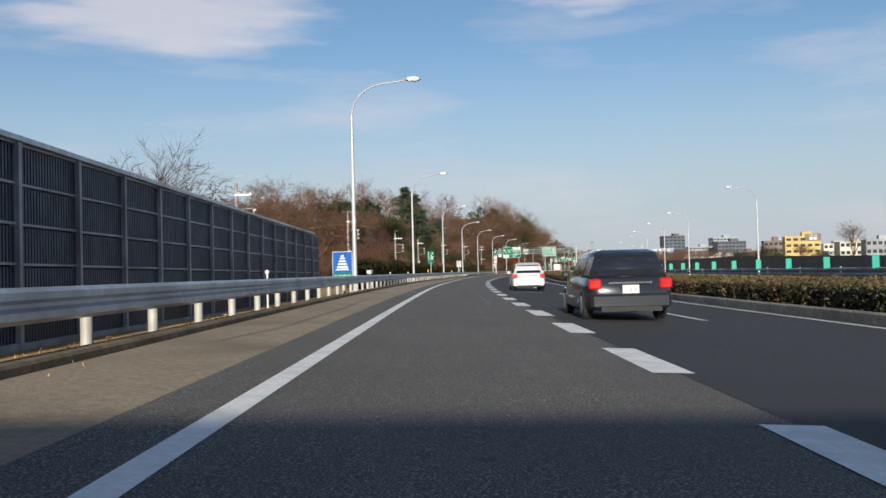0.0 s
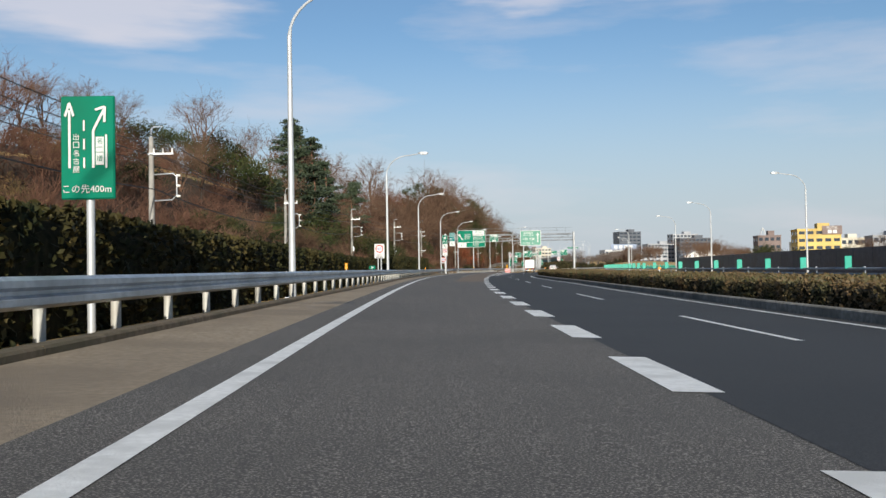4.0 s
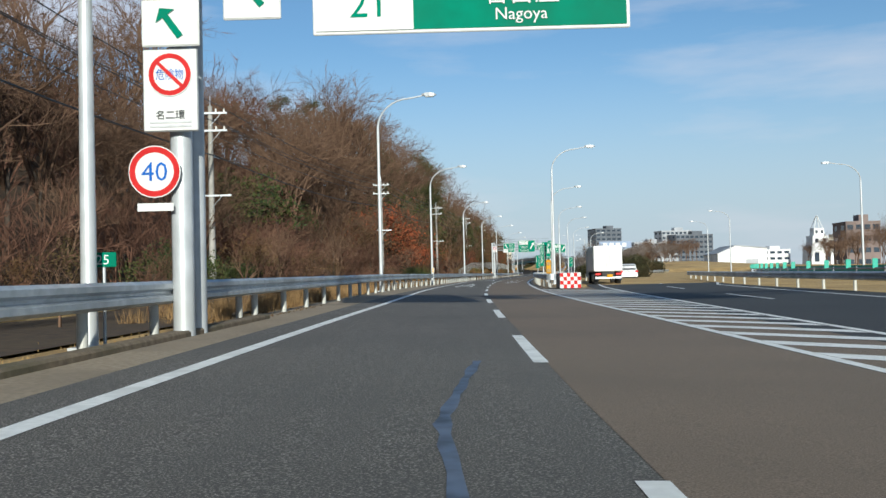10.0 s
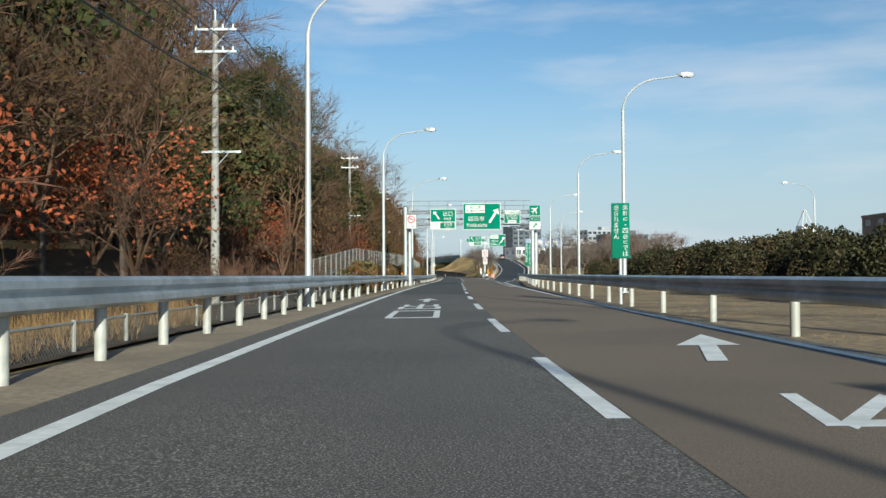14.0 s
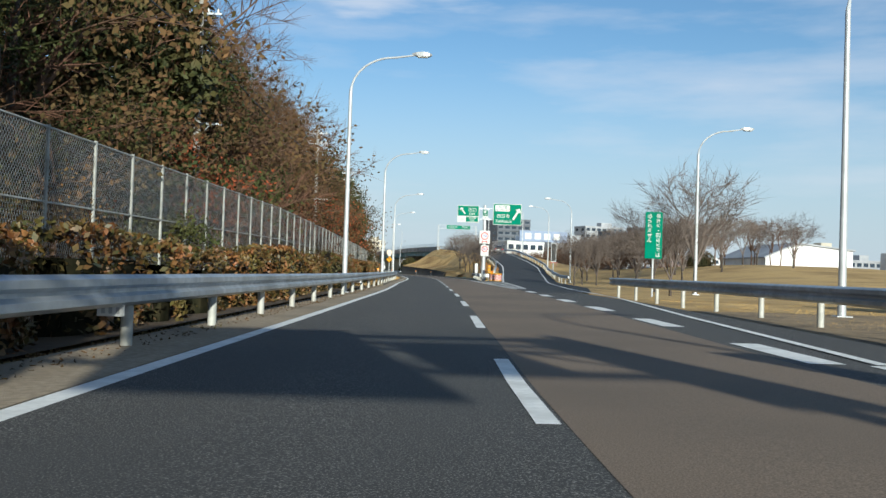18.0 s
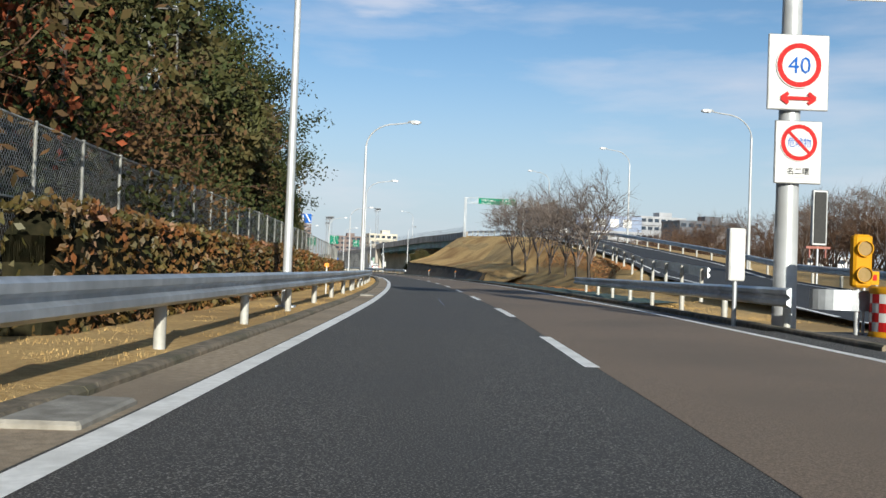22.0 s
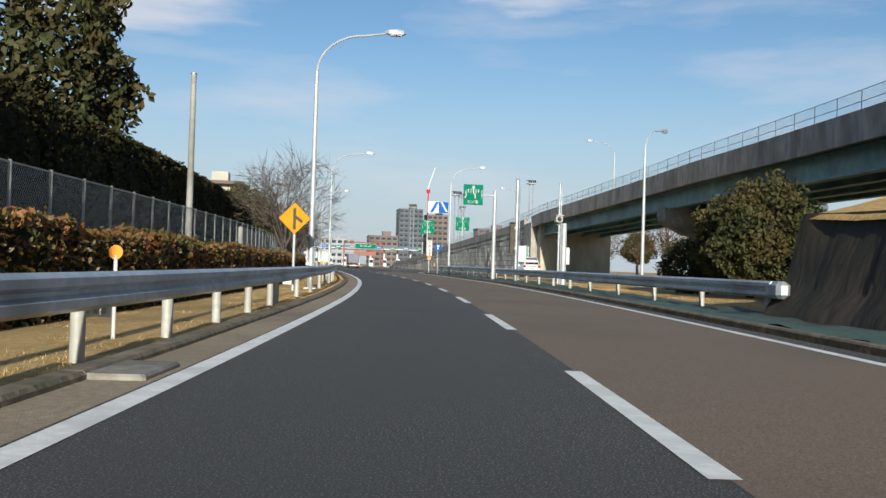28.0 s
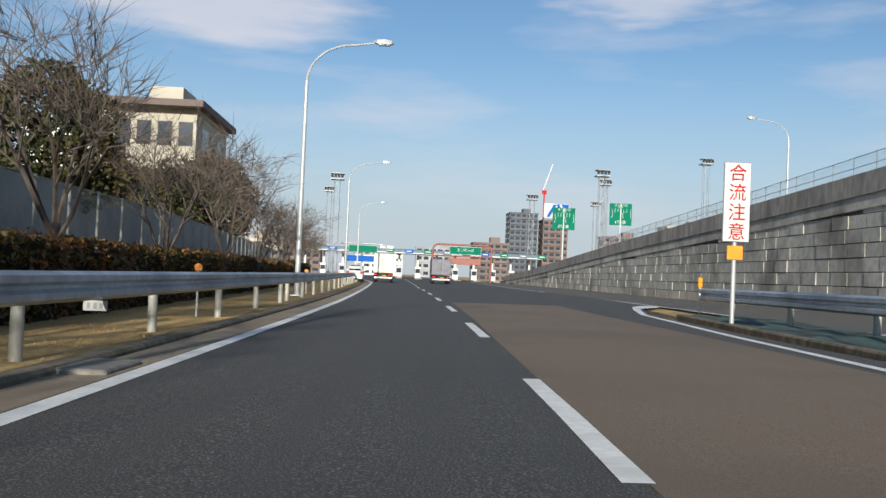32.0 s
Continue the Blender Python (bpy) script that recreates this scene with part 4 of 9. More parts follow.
def ring_sign(parent, cx, cz, r, y=-0.02, rim=RED, txt="", col=BLUE, slash=False, face=WHITE):
    p = part("disc", Build().disc(cx, y, cz, r, 0.02), face, parent)
    part("ring", Build().disc(cx, y - 0.006, cz, r * 0.96, 0.006, r0=r * 0.74), rim, p, "red ring")
    if slash:
        strokes(p, [(cx - r * 0.56, cz + r * 0.56, cx + r * 0.56, cz - r * 0.56)], rim, r * 0.16, y - 0.012, "slash")
    if txt:
        lettering(p, txt, cx, cz, r * (0.72 if len(txt) < 3 else 0.5), col, y - 0.01, r * 1.25)
    return p


def post_pipe(parent, x, y, z0, z1, r=0.06, name="post"):
    return part(name, Build().tube([(x, y, z0), (x, y, z1)], r, 10), POLE, parent)


PIPE = material("weathered_pipe_grey", (0.2, 0.22, 0.24), (0.3, 0.32, 0.34), 4, 0.65, 0.25, c3=(0.16, 0.17, 0.18), scale3=0.8, spec=0.3)


def truss(parent, x0, x1, z_top, z_bot, y=0.35, step_=1.4, r=0.09):
    part("chord", Build().tube([(x0, y, z_top), (x1, y, z_top)], r, 8), PIPE, parent)
    part("chord", Build().tube([(x0, y, z_bot), (x1, y, z_bot)], r, 8), PIPE, parent)
    part("chord", Build().tube([(x0, y + 0.7, (z_top + z_bot) / 2), (x1, y + 0.7, (z_top + z_bot) / 2)], r * 0.8, 8), PIPE, parent)
    n = max(2, int((x1 - x0) / step_))
    for k in range(n):
        u, v = x0 + (x1 - x0) * k / n, x0 + (x1 - x0) * (k + 1) / n
        za, zb = (z_bot, z_top) if k % 2 else (z_top, z_bot)
        part("brace", Build().tube([(u, y, za), (v, y, zb)], 0.035, 6), PIPE, parent)


def catwalk(parent, x0, x1, z, y=0.75, h=1.0):
    part("walkway", Build().box((x0 + x1) / 2, y, z, x1 - x0, 0.6, 0.06), PIPE, parent)
    for zz in (h * 0.5, h):
        part("handrail", Build().tube([(x0, y - 0.3, z + zz), (x1, y - 0.3, z + zz)], 0.02, 6), PIPE, parent)
    x = x0
    while x <= x1:
        part("stanchion", Build().tube([(x, y - 0.3, z), (x, y - 0.3, z + h)], 0.02, 6), PIPE, parent)
        x += 1.5


def town_board(g, x0, z0, x1, z1, arrow_angle=-32):
    """Large green board for the ring road."""
    w, h = x1 - x0, z1 - z0
    p = board(g, x0, z0, x1, z1, GREEN)
    panel(p, x0 + w * 0.07, z1 - h * 0.36, x0 + w * 0.58, z1 - h * 0.07, WHITE)
    lettering(p, "名二環", x0 + w * 0.33, z1 - h * 0.16, h * 0.13, GREEN, -0.03)
    lettering(p, "MEI-NIKAN EXPWY", x0 + w * 0.33, z1 - h * 0.29, h * 0.075, BLACK, -0.03, w * 0.46)
    lettering(p, "四日市", x0 + w * 0.36, z0 + h * 0.42, h * 0.19, WHITE, -0.03)
    lettering(p, "Yokkaichi", x0 + w * 0.36, z0 + h * 0.18, h * 0.14, WHITE, -0.03)
    arrow(p, x0 + w * 0.82, z0 + h * 0.53, h * 0.62, arrow_angle, WHITE, h * 0.085)
    return p


def exit_board(g, x0, z0, x1, z1):
    w, h = x1 - x0, z1 - z0
    p = board(g, x0, z0, x1, z1, GREEN)
    panel(p, x0 + 0.06, z0 + 0.06, x1 - 0.06, z0 + h * 0.38, WHITE, -0.016)
    panel(p, x0 + w * 0.39, z0 + 0.1, x1 - 0.1, z0 + h * 0.34, GREEN, -0.024)
    arrow(p, x0 + w * 0.25, z1 - h * 0.31, h * 0.48, 36, WHITE, h * 0.065)
    lettering(p, "出口", x0 + w * 0.69, z1 - h * 0.24, h * 0.23, WHITE, -0.03)
    lettering(p, "EXIT", x0 + w * 0.69, z1 - h * 0.48, h * 0.12, WHITE, -0.03)
    lettering(p, "21", x0 + w * 0.2, z0 + h * 0.2, h * 0.16, GREEN, -0.03)
    lettering(p, "名古屋", x0 + w * 0.69, z0 + h * 0.25, h * 0.13, WHITE, -0.035)
    lettering(p, "Nagoya", x0 + w * 0.69, z0 + h * 0.12, h * 0.085, WHITE, -0.035)
    return p


def toll_note(g, x0, z0, x1, z1):
    w, h = x1 - x0, z1 - z0
    p = board(g, x0, z0, x1, z1, GREEN)
    panel(p, x0 + w * 0.1, z1 - h * 0.3, x1 - w * 0.1, z1 - h * 0.06, WHITE)
    lettering(p, "名古屋高速", (x0 + x1) / 2, z1 - h * 0.18, h * 0.16, GREEN, -0.03, w * 0.75)
    lettering(p, "名古屋高速は", (x0 + x1) / 2, z1 - h * 0.41, h * 0.15, WHITE, -0.03, w * 0.86)
    lettering(p, "名二環経由", (x0 + x1) / 2, z1 - h * 0.6, h * 0.15, WHITE, -0.03, w * 0.75)
    panel(p, x0 + w * 0.25, z0 + h * 0.05, x1 - w * 0.25, z0 + h * 0.27, WHITE)
    lettering(p, "別料金", (x0 + x1) / 2, z0 + h * 0.16, h * 0.14, GREEN, -0.03)


def airport_board(g, x0, z0, x1, z1, ang):
    w, h = x1 - x0, z1 - z0
    p = board(g, x0, z0 + h * 0.33, x1, z1, GREEN, rim=0.02)
    plane_symbol(p, (x0 + x1) / 2, z1 - h * 0.2, w * 0.36)
    lettering(p, "中部空港", (x0 + x1) / 2, z1 - h * 0.46, h * 0.1, WHITE, -0.03, w * 0.88)
    lettering(p, "Cen. Japan", (x0 + x1) / 2, z1 - h * 0.58, h * 0.07, WHITE, -0.03, w * 0.84)
    q = board(g, x0, z0, x1, z0 + h * 0.32, WHITE, rim=0.02)
    arrow(q, (x0 + x1) / 2, z0 + h * 0.16, h * 0.24, ang, GREEN, h * 0.045)


def hazard_board(g, x0, z0, x1, z1):
    w, h = x1 - x0, z1 - z0
    p = board(g, x0, z0, x1, z1, WHITE, rim=0.015, edge=GREY)
    r = min(w, h) * 0.4
    ring_sign(p, (x0 + x1) / 2, z1 - r - 0.06, r, -0.03, RED, "危険物", BLUE, True)
    lettering(p, "名二環", (x0 + x1) / 2, z0 + h * 0.2, h * 0.11, BLACK, -0.03, w * 0.6)
    for k in range(2):
        panel(p, x0 + w * 0.12, z0 + h * (0.05 + 0.05 * k), x1 - w * 0.12, z0 + h * (0.075 + 0.05 * k), GREY, name="print_bar")


# first gantry over the parting of the roads
gA = thing("sign_gantry", pose(*at(256, 0, 0), 0, 0, -heading(256)), "grey steel pipe gantry with green direction boards", "sign gantry")
for y in (0.35, 1.05):
    post_pipe(gA, -4.15, y, 0, 7.0, 0.17)
    post_pipe(gA, 17.9, y, -0.4, 7.0, 0.17)
part("footing", Build().bevel_box(17.9, 0.7, 0.0, 0.9, 1.6, 1.5, 0.03), CONCRETE, gA)
for k in range(5):
    for xx in (-4.15, 17.9):
        part("brace", Build().tube([(xx, 0.35, 0.8 + k * 1.15), (xx, 1.05, 1.95 + k * 1.15)] if k % 2 else [(xx, 1.05, 0.8 + k * 1.15), (xx, 0.35, 1.95 + k * 1.15)], 0.04, 6), GALV, gA)
truss(gA, -4.15, 17.9, 6.6, 5.6)
catwalk(gA, -2.2, 3.0, 6.75)
catwalk(gA, 3.0, 17.6, 6.75)
p = board(gA, -2.0, 4.58, 2.78, 7.52, GREEN, -0.1)
panel(p, 0.62, 6.55, 2.58, 7.42, WHITE, -0.12)
lettering(p, "名二環", 1.6, 7.18, 0.34, GREEN, -0.13)
lettering(p, "MEI-NIKAN EXPWY", 1.6, 6.75, 0.24, BLACK, -0.13, 1.8)
lettering(p, "四日市", 1.6, 6.18, 0.55, WHITE, -0.13)
lettering(p, "Yokkaichi", 1.62, 5.62, 0.36, WHITE, -0.13)
lettering(p, "出口", -0.28, 6.65, 0.52, WHITE, -0.13)
lettering(p, "EXIT", -0.28, 6.12, 0.3, WHITE, -0.13)
arrow(p, -1.45, 6.4, 1.3, 33, WHITE, 0.15, -0.13)
panel(p, -1.95, 4.63, -0.48, 5.45, WHITE, -0.12)
lettering(p, "21", -1.2, 5.04, 0.42, GREEN, -0.13)
panel(p, -0.45, 5.42, 2.73, 5.46, WHITE, -0.12, "rule")
lettering(p, "名古屋", 1.15, 5.16, 0.36, WHITE, -0.13)
lettering(p, "Nagoya", 1.15, 4.8, 0.24, WHITE, -0.13)
p = board(gA, 8.76, 4.72, 12.3, 7.3, material("faded_sign_green", (0.1, 0.27, 0.2), (0.16, 0.33, 0.26), 2, 0.8, spec=0.12), -0.1, rim=0.09, label="sun-faded green board")
panel(p, 9.1, 6.3, 11.2, 7.15, bpy.data.materials["faded_sign_green"], -0.12)
lettering(p, "名神高速", 10.15, 6.88, 0.38, WHITE, -0.13)
lettering(p, "MEISHIN EXPWY", 10.15, 6.47, 0.22, WHITE, -0.13, 1.9)
lettering(p, "小牧 京都", 10.15, 5.85, 0.45, WHITE, -0.13)
lettering(p, "Komaki Kyoto", 10.15, 5.15, 0.3, WHITE, -0.13, 2.2)
arrow(p, 11.75, 6.1, 1.7, 0, WHITE, 0.16, -0.13)
toll_note(gA, 3.55, 5.47, 5.0, 6.75)
airport_board(gA, -4.63, 4.5, -3.75, 6.75, 35)
p = board(gA, -3.38, 5.7, -2.5, 7.15, material("sign_teal", (0.0, 0.15, 0.145), (0.0, 0.17, 0.165), 3, 0.7, spec=0.12), rim=0.02)
lettering(p, "名古屋", -2.94, 6.92, 0.22, WHITE, -0.03, 0.7)
lettering(p, "高速", -2.94, 6.6, 0.24, WHITE, -0.03, 0.6)
lettering(p, "NAGOYA", -2.94, 6.22, 0.14, WHITE, -0.03, 0.76)
lettering(p, "EXPWY", -2.94, 5.95, 0.14, WHITE, -0.03, 0.6)
q = board(gA, -3.38, 4.88, -2.5, 5.68, WHITE, rim=0.02)
arrow(q, -2.94, 5.28, 0.5, 40, GREEN, 0.1)
hazard_board(gA, -4.62, 3.2, -3.78, 4.46)
ring_sign(gA, -4.48, 2.6, 0.4, 0.05, RED, "40", BLUE)
panel(gA, -4.75, 2.0, -4.2, 2.12, WHITE, 0.06, "supplement_plate")

# second gantry across the exit road
gB = thing("sign_gantry", pose(*at(404.8, 0, 0), 0, 0, -heading(404.8)), "grey lattice gantry with green exit and ring road boards", "sign gantry")
for xx in (-3.55, 6.5):
    post_pipe(gB, xx - 0.12, 0.35, -0.3, 6.2, 0.14)
    post_pipe(gB, xx + 0.18, 0.95, -0.3, 6.2, 0.14)
    for k in range(6):
        a, c = ((xx - 0.12, 0.35), (xx + 0.18, 0.95)) if k % 2 else ((xx + 0.18, 0.95), (xx - 0.12, 0.35))
        part("brace", Build().tube([(*a, 0.3 + k * 0.9), (*c, 1.2 + k * 0.9)], 0.03, 6), GALV, gB)
    part("foot", Build().box(xx + 0.03, 0.65, -0.1, 0.9, 1.2, 0.3), CONCRETE, gB)
truss(gB, -3.6, 6.4, 5.75, 4.85)
catwalk(gB, -3.3, 6.2, 5.95, 0.75, 0.75)
exit_board(gB, -1.7, 4.42, 0.33, 6.05)
town_board(gB, 0.88, 4.38, 3.85, 6.48)
toll_note(gB, 4.1, 4.85, 5.4, 5.9)
airport_board(gB, 6.1, 4.38, 6.98, 6.3, -45)
hazard_board(gB, -3.57, 4.5, -2.8, 5.6)

# sign mast on the nose between ramp and branch
gN = thing("sign_mast", pose(*at(517, 6.88, 0.02), 0, 0, -heading(517)), "single steel mast with exit and ring road boards", "sign mast")
part("mast", Build().tube([(0, 0.3, -0.2), (0, 0.3, 4.5), (0, 0.3, 8.5)], [0.23, 0.2, 0.17], 14), POLE, gN)
for z in (6.9, 8.1):
    part("arm", Build().tube([(-1.1, 0.05, z), (1.2, 0.05, z)], 0.06, 8), GALV, gN)
    for x in (-0.45, 0.45):
        part("bracket", Build().box(x, 0.1, z, 0.18, 0.14, 0.16), GALV, gN)
exit_board(gN, -3.1, 6.5, -0.68, 8.4)
town_board(gN, 0.9, 6.35, 4.1, 8.72)
airport_board(gN, -0.27, 6.95, 0.33, 7.95, -45)
p = board(gN, -0.55, 4.2, 0.62, 5.65, WHITE, 0.0, rim=0.02, edge=GREY)
ring_sign(p, 0.03, 5.05, 0.44, -0.04, RED, "40", BLUE)
strokes(p, [(-0.3, 4.42, 0.36, 4.42), (-0.3, 4.42, -0.16, 4.52), (-0.3, 4.42, -0.16, 4.32), (0.36, 4.42, 0.22, 4.52), (0.36, 4.42, 0.22, 4.32)], RED, 0.07, -0.04, "double_arrow")
hazard_board(gN, -0.38, 2.8, 0.52, 4.0)


def post_sign(s, d, label, turn=0.0, z0=0.0):
    t_ = thing("road_sign", pose(*at(s, d, ground_z(s, d) - 0.02), 0, 0, -heading(s) - turn), label, "road sign", "road signs")
    return t_


def column(p, lines, cx, top, h, pitch):
    """Characters set one under another."""
    for k, ch in enumerate(lines):
        lettering(p, ch, cx, top - pitch * (k + 0.5), h if ch not in ("・", "IC") else (h * 0.3 if ch == "・" else h * 0.62), WHITE, -0.03, h * 1.05)


# castle board, distance boards and others, each on its own posts
t_ = post_sign(52.3, -6.3, "blue and green city board with a white castle picture")
for x in (-0.35, 0.35):
    post_pipe(t_, x, 0.08, 0, 2.0, 0.045)
p = board(t_, -0.62, 0.62, 0.52, 2.28, BLUE, rim=0.03)
panel(p, -0.6, 0.64, 0.5, 1.1, GREEN)
lettering(p, "名古屋市", -0.05, 0.87, 0.24, WHITE, -0.03, 1.0)
for k, (w, z) in enumerate(((0.8, 1.22), (0.72, 1.36), (0.6, 1.52), (0.46, 1.68), (0.34, 1.84), (0.2, 1.98))):
    part("castle_tier", Build().add([(-0.05 - w / 2, -0.03, z), (-0.05 + w / 2, -0.03, z), (-0.05 + w * 0.36, -0.03, z + 0.1), (-0.05 - w * 0.36, -0.03, z + 0.1)], [(0, 1, 2, 3)]), WHITE, p)


def lane_board(s, d, label, text, w=0.78, h=1.5, base=2.05):
    t_ = post_sign(s, d, label)
    z = base - ground_z(s, d)
    post_pipe(t_, 0, 0.1, -0.2, z + h * 0.8, 0.06)
    p = board(t_, -w / 2, z, w / 2, z + h, GREEN, rim=0.015, edge=GREEN)
    strokes(p, [(-w * 0.32, z + h * 0.3, -w * 0.32, z + h * 0.86), (-w * 0.32, z + h * 0.93, -w * 0.4, z + h * 0.8), (-w * 0.32, z + h * 0.93, -w * 0.24, z + h * 0.8)], WHITE, 0.035)
    strokes(p, [(-w * 0.05, z + h * 0.3, -w * 0.05, z + h * 0.4), (-w * 0.05, z + h * 0.48, -w * 0.05, z + h * 0.58), (-w * 0.05, z + h * 0.66, -w * 0.05, z + h * 0.76)], WHITE, 0.025, name="lane_dashes")
    strokes(p, [(w * 0.12, z + h * 0.3, w * 0.12, z + h * 0.66), (w * 0.12, z + h * 0.66, w * 0.32, z + h * 0.86), (w * 0.34, z + h * 0.89, w * 0.16, z + h * 0.86), (w * 0.34, z + h * 0.89, w * 0.33, z + h * 0.74)], WHITE, 0.035)
    strokes(p, [(w * 0.36, z + h * 0.3, w * 0.36, z + h * 0.62)], WHITE, 0.03, name="edge_stroke")
    for k, ch in enumerate(("出", "口", "名", "古", "屋")):
        lettering(p, ch, -w * 0.2, z + h * (0.6 - 0.078 * k), h * 0.062, WHITE, -0.03)
    panel(p, w * 0.16, z + h * 0.33, w * 0.31, z + h * 0.6, WHITE)
    for k, ch in enumerate(("名", "二", "環")):
        lettering(p, ch, w * 0.235, z + h * (0.56 - 0.085 * k), h * 0.055, GREEN, -0.032)
    lettering(p, text, 0, z + h * 0.1, h * 0.085, WHITE, -0.03, w * 0.9)


lane_board(110, -5.05, "tall green lane board announcing the parting roads", "この先400m")
lane_board(326.5, 6.02, "tall green lane board announcing the parting roads", "この先200m", 0.76, 1.5, 2.12)


def tall_board(s, d, z0, z1, w, left, right, label):
    t_ = post_sign(s, d, label)
    g0 = ground_z(s, d)
    post_pipe(t_, 0, 0.08, -0.2, z1 - g0 - 0.1, 0.05)
    p = board(t_, -w / 2, z0 - g0, w / 2, z1 - g0, GREEN, rim=0.012, edge=GREEN)
    h = z1 - z0
    for x, chars in ((-w * 0.25, left), (w * 0.25, right)):
        pitch = h * 0.94 / max(len(left), len(right))
        column(p, chars, x, z1 - g0 - h * 0.03, min(pitch * 0.86, w * 0.4), pitch)


tall_board(316, 5.48, 1.38, 3.08, 0.5, list("次の出口は春岡"), list("名高速東山線方面"), "tall narrow green board about the next exit")
tall_board(359, 5.2, 1.38, 3.0, 0.53, list("出られません"), ["高", "針", "IC", "・", "四", "谷", "IC", "で", "は"], "tall narrow green board about exits without way off")
tall_board(412.8, 6.55, 1.62, 3.58, 0.6, list("次の出口は春岡"), list("名高速東山線方面"), "tall narrow green board about the next exit")
tall_board(458, 10.6, 1.9, 4.15, 0.84, list("出られません"), ["高", "針", "IC", "・", "四", "谷", "IC", "で", "は"], "tall narrow green board about exits without way off")
# speed board before the exit
t_ = post_sign(171.3, -5.78, "white board with a forty limit for the exit")
for x in (-0.12, 0.12):
    post_pipe(t_, x, 0.08, -0.2, 2.9, 0.045)
g0 = ground_z(171.3, -5.78) - 0.02
p = board(t_, -0.41, 1.89 - g0, 0.41, 3.06 - g0, WHITE, rim=0.012, edge=GREY)
ring_sign(p, 0, 2.66 - g0, 0.33, -0.03, RED, "40", BLUE)
lettering(p, "100m先", 0, 2.17 - g0, 0.13, BLACK, -0.03, 0.7)
lettering(p, "出口速度", 0, 2.0 - g0, 0.13, BLACK, -0.03, 0.7)
# curve warning
t_ = post_sign(501.4, -3.3, "yellow diamond bend warning under a round limit sign")
post_pipe(t_, 0, 0.06, -0.2, 2.75, 0.04)
part("diamond", Build().bevel_box(0, 0, 0, 0.42, 0.025, 0.42, 0.01, pose(0, 0, 2.02, 0, 45, 0)), YELLOW, t_)
strokes(t_, [(0.1, 1.86, 0.08, 2.0), (0.08, 2.0, -0.02, 2.1), (-0.02, 2.1, -0.14, 2.12), (-0.15, 2.12, -0.06, 2.18), (-0.15, 2.12, -0.07, 2.05)], BLACK, 0.045, -0.02)
panel(t_, -0.17, 2.33, 0.17, 2.41, WHITE, 0.0, "supplement_plate")
part("disc", Build().disc(0, -0.01, 2.68, 0.25, 0.02), material("aged_sign_face", (0.62, 0.5, 0.36), (0.7, 0.58, 0.44), 6, 0.5), t_, "sun-bleached disc")
lettering(t_, "40", 0, 2.68, 0.2, BLUE, -0.02)
# merging traffic diamond
t_ = post_sign(663, -4.06, "large yellow diamond with a merging road symbol")
post_pipe(t_, 0, 0.06, -0.2, 2.6, 0.05)
part("diamond", Build().bevel_box(0, 0, 0, 0.78, 0.03, 0.78, 0.02, pose(0, 0, 2.5, 0, 45, 0)), YELLOW, t_)
strokes(t_, [(0, 2.12, 0, 2.86), (0.0, 2.58, 0.27, 2.38)], SIGN_DARK, 0.1, -0.022)
# blue arrow disc and merging notice at the island
t_ = post_sign(722, 6.38, "round blue sign with a white arrow ahead")
g0 = ground_z(722, 6.38)
post_pipe(t_, 0, 0.06, -0.2, 2.9 - g0, 0.035)
part("disc", Build().disc(0, 0, 2.78 - g0, 0.36, 0.02), BLUE, t_)
arrow(t_, 0, 2.78 - g0, 0.5, 0, WHITE, 0.11, -0.01)
t_ = post_sign(730, 6.46, "tall white board with a red merging warning")
g0 = ground_z(730, 6.46)
post_pipe(t_, 0, 0.08, -0.2, 3.5 - g0, 0.05)
p = board(t_, -0.29, 1.95 - g0, 0.29, 3.66 - g0, WHITE, rim=0.012, edge=GREY)
for k, ch in enumerate("合流注意"):
    lettering(p, ch, 0, 3.44 - 0.42 * k - g0, 0.36, RED, -0.03)
part("notice", Build().bevel_box(0, 0.02, 1.72 - g0, 0.34, 0.02, 0.3, 0.008), ORANGE, t_, "small orange plate")
t_ = post_sign(733.4, 17.95, "narrow green board with a column of white writing")
post_pipe(t_, 0, 0.06, -0.2, 3.3, 0.04)
p = board(t_, -0.36, 1.55, 0.36, 3.45, GREEN, rim=0.02)
for k in range(8):
    part("bar", Build().box(-0.14, -0.035, 3.2 - 0.2 * k, 0.17, 0.01, 0.13), WHITE, p)
    part("bar", Build().box(0.14, -0.035, 3.2 - 0.2 * k, 0.17, 0.01, 0.13), WHITE, p)
# ETC boards
t_ = post_sign(694, 7.05, "green lane guide board on a bent steel post")
g0 = ground_z(694, 7.05)
part("mast", Build().tube([(0, 0, -0.2), (0, 0, 6.2 - g0)], [0.14, 0.12], 12), POLE, t_)
part("arm", Build().tube([(-0.9, 0, 5.9 - g0), (0.15, 0, 5.9 - g0)], 0.06, 8), POLE, t_)


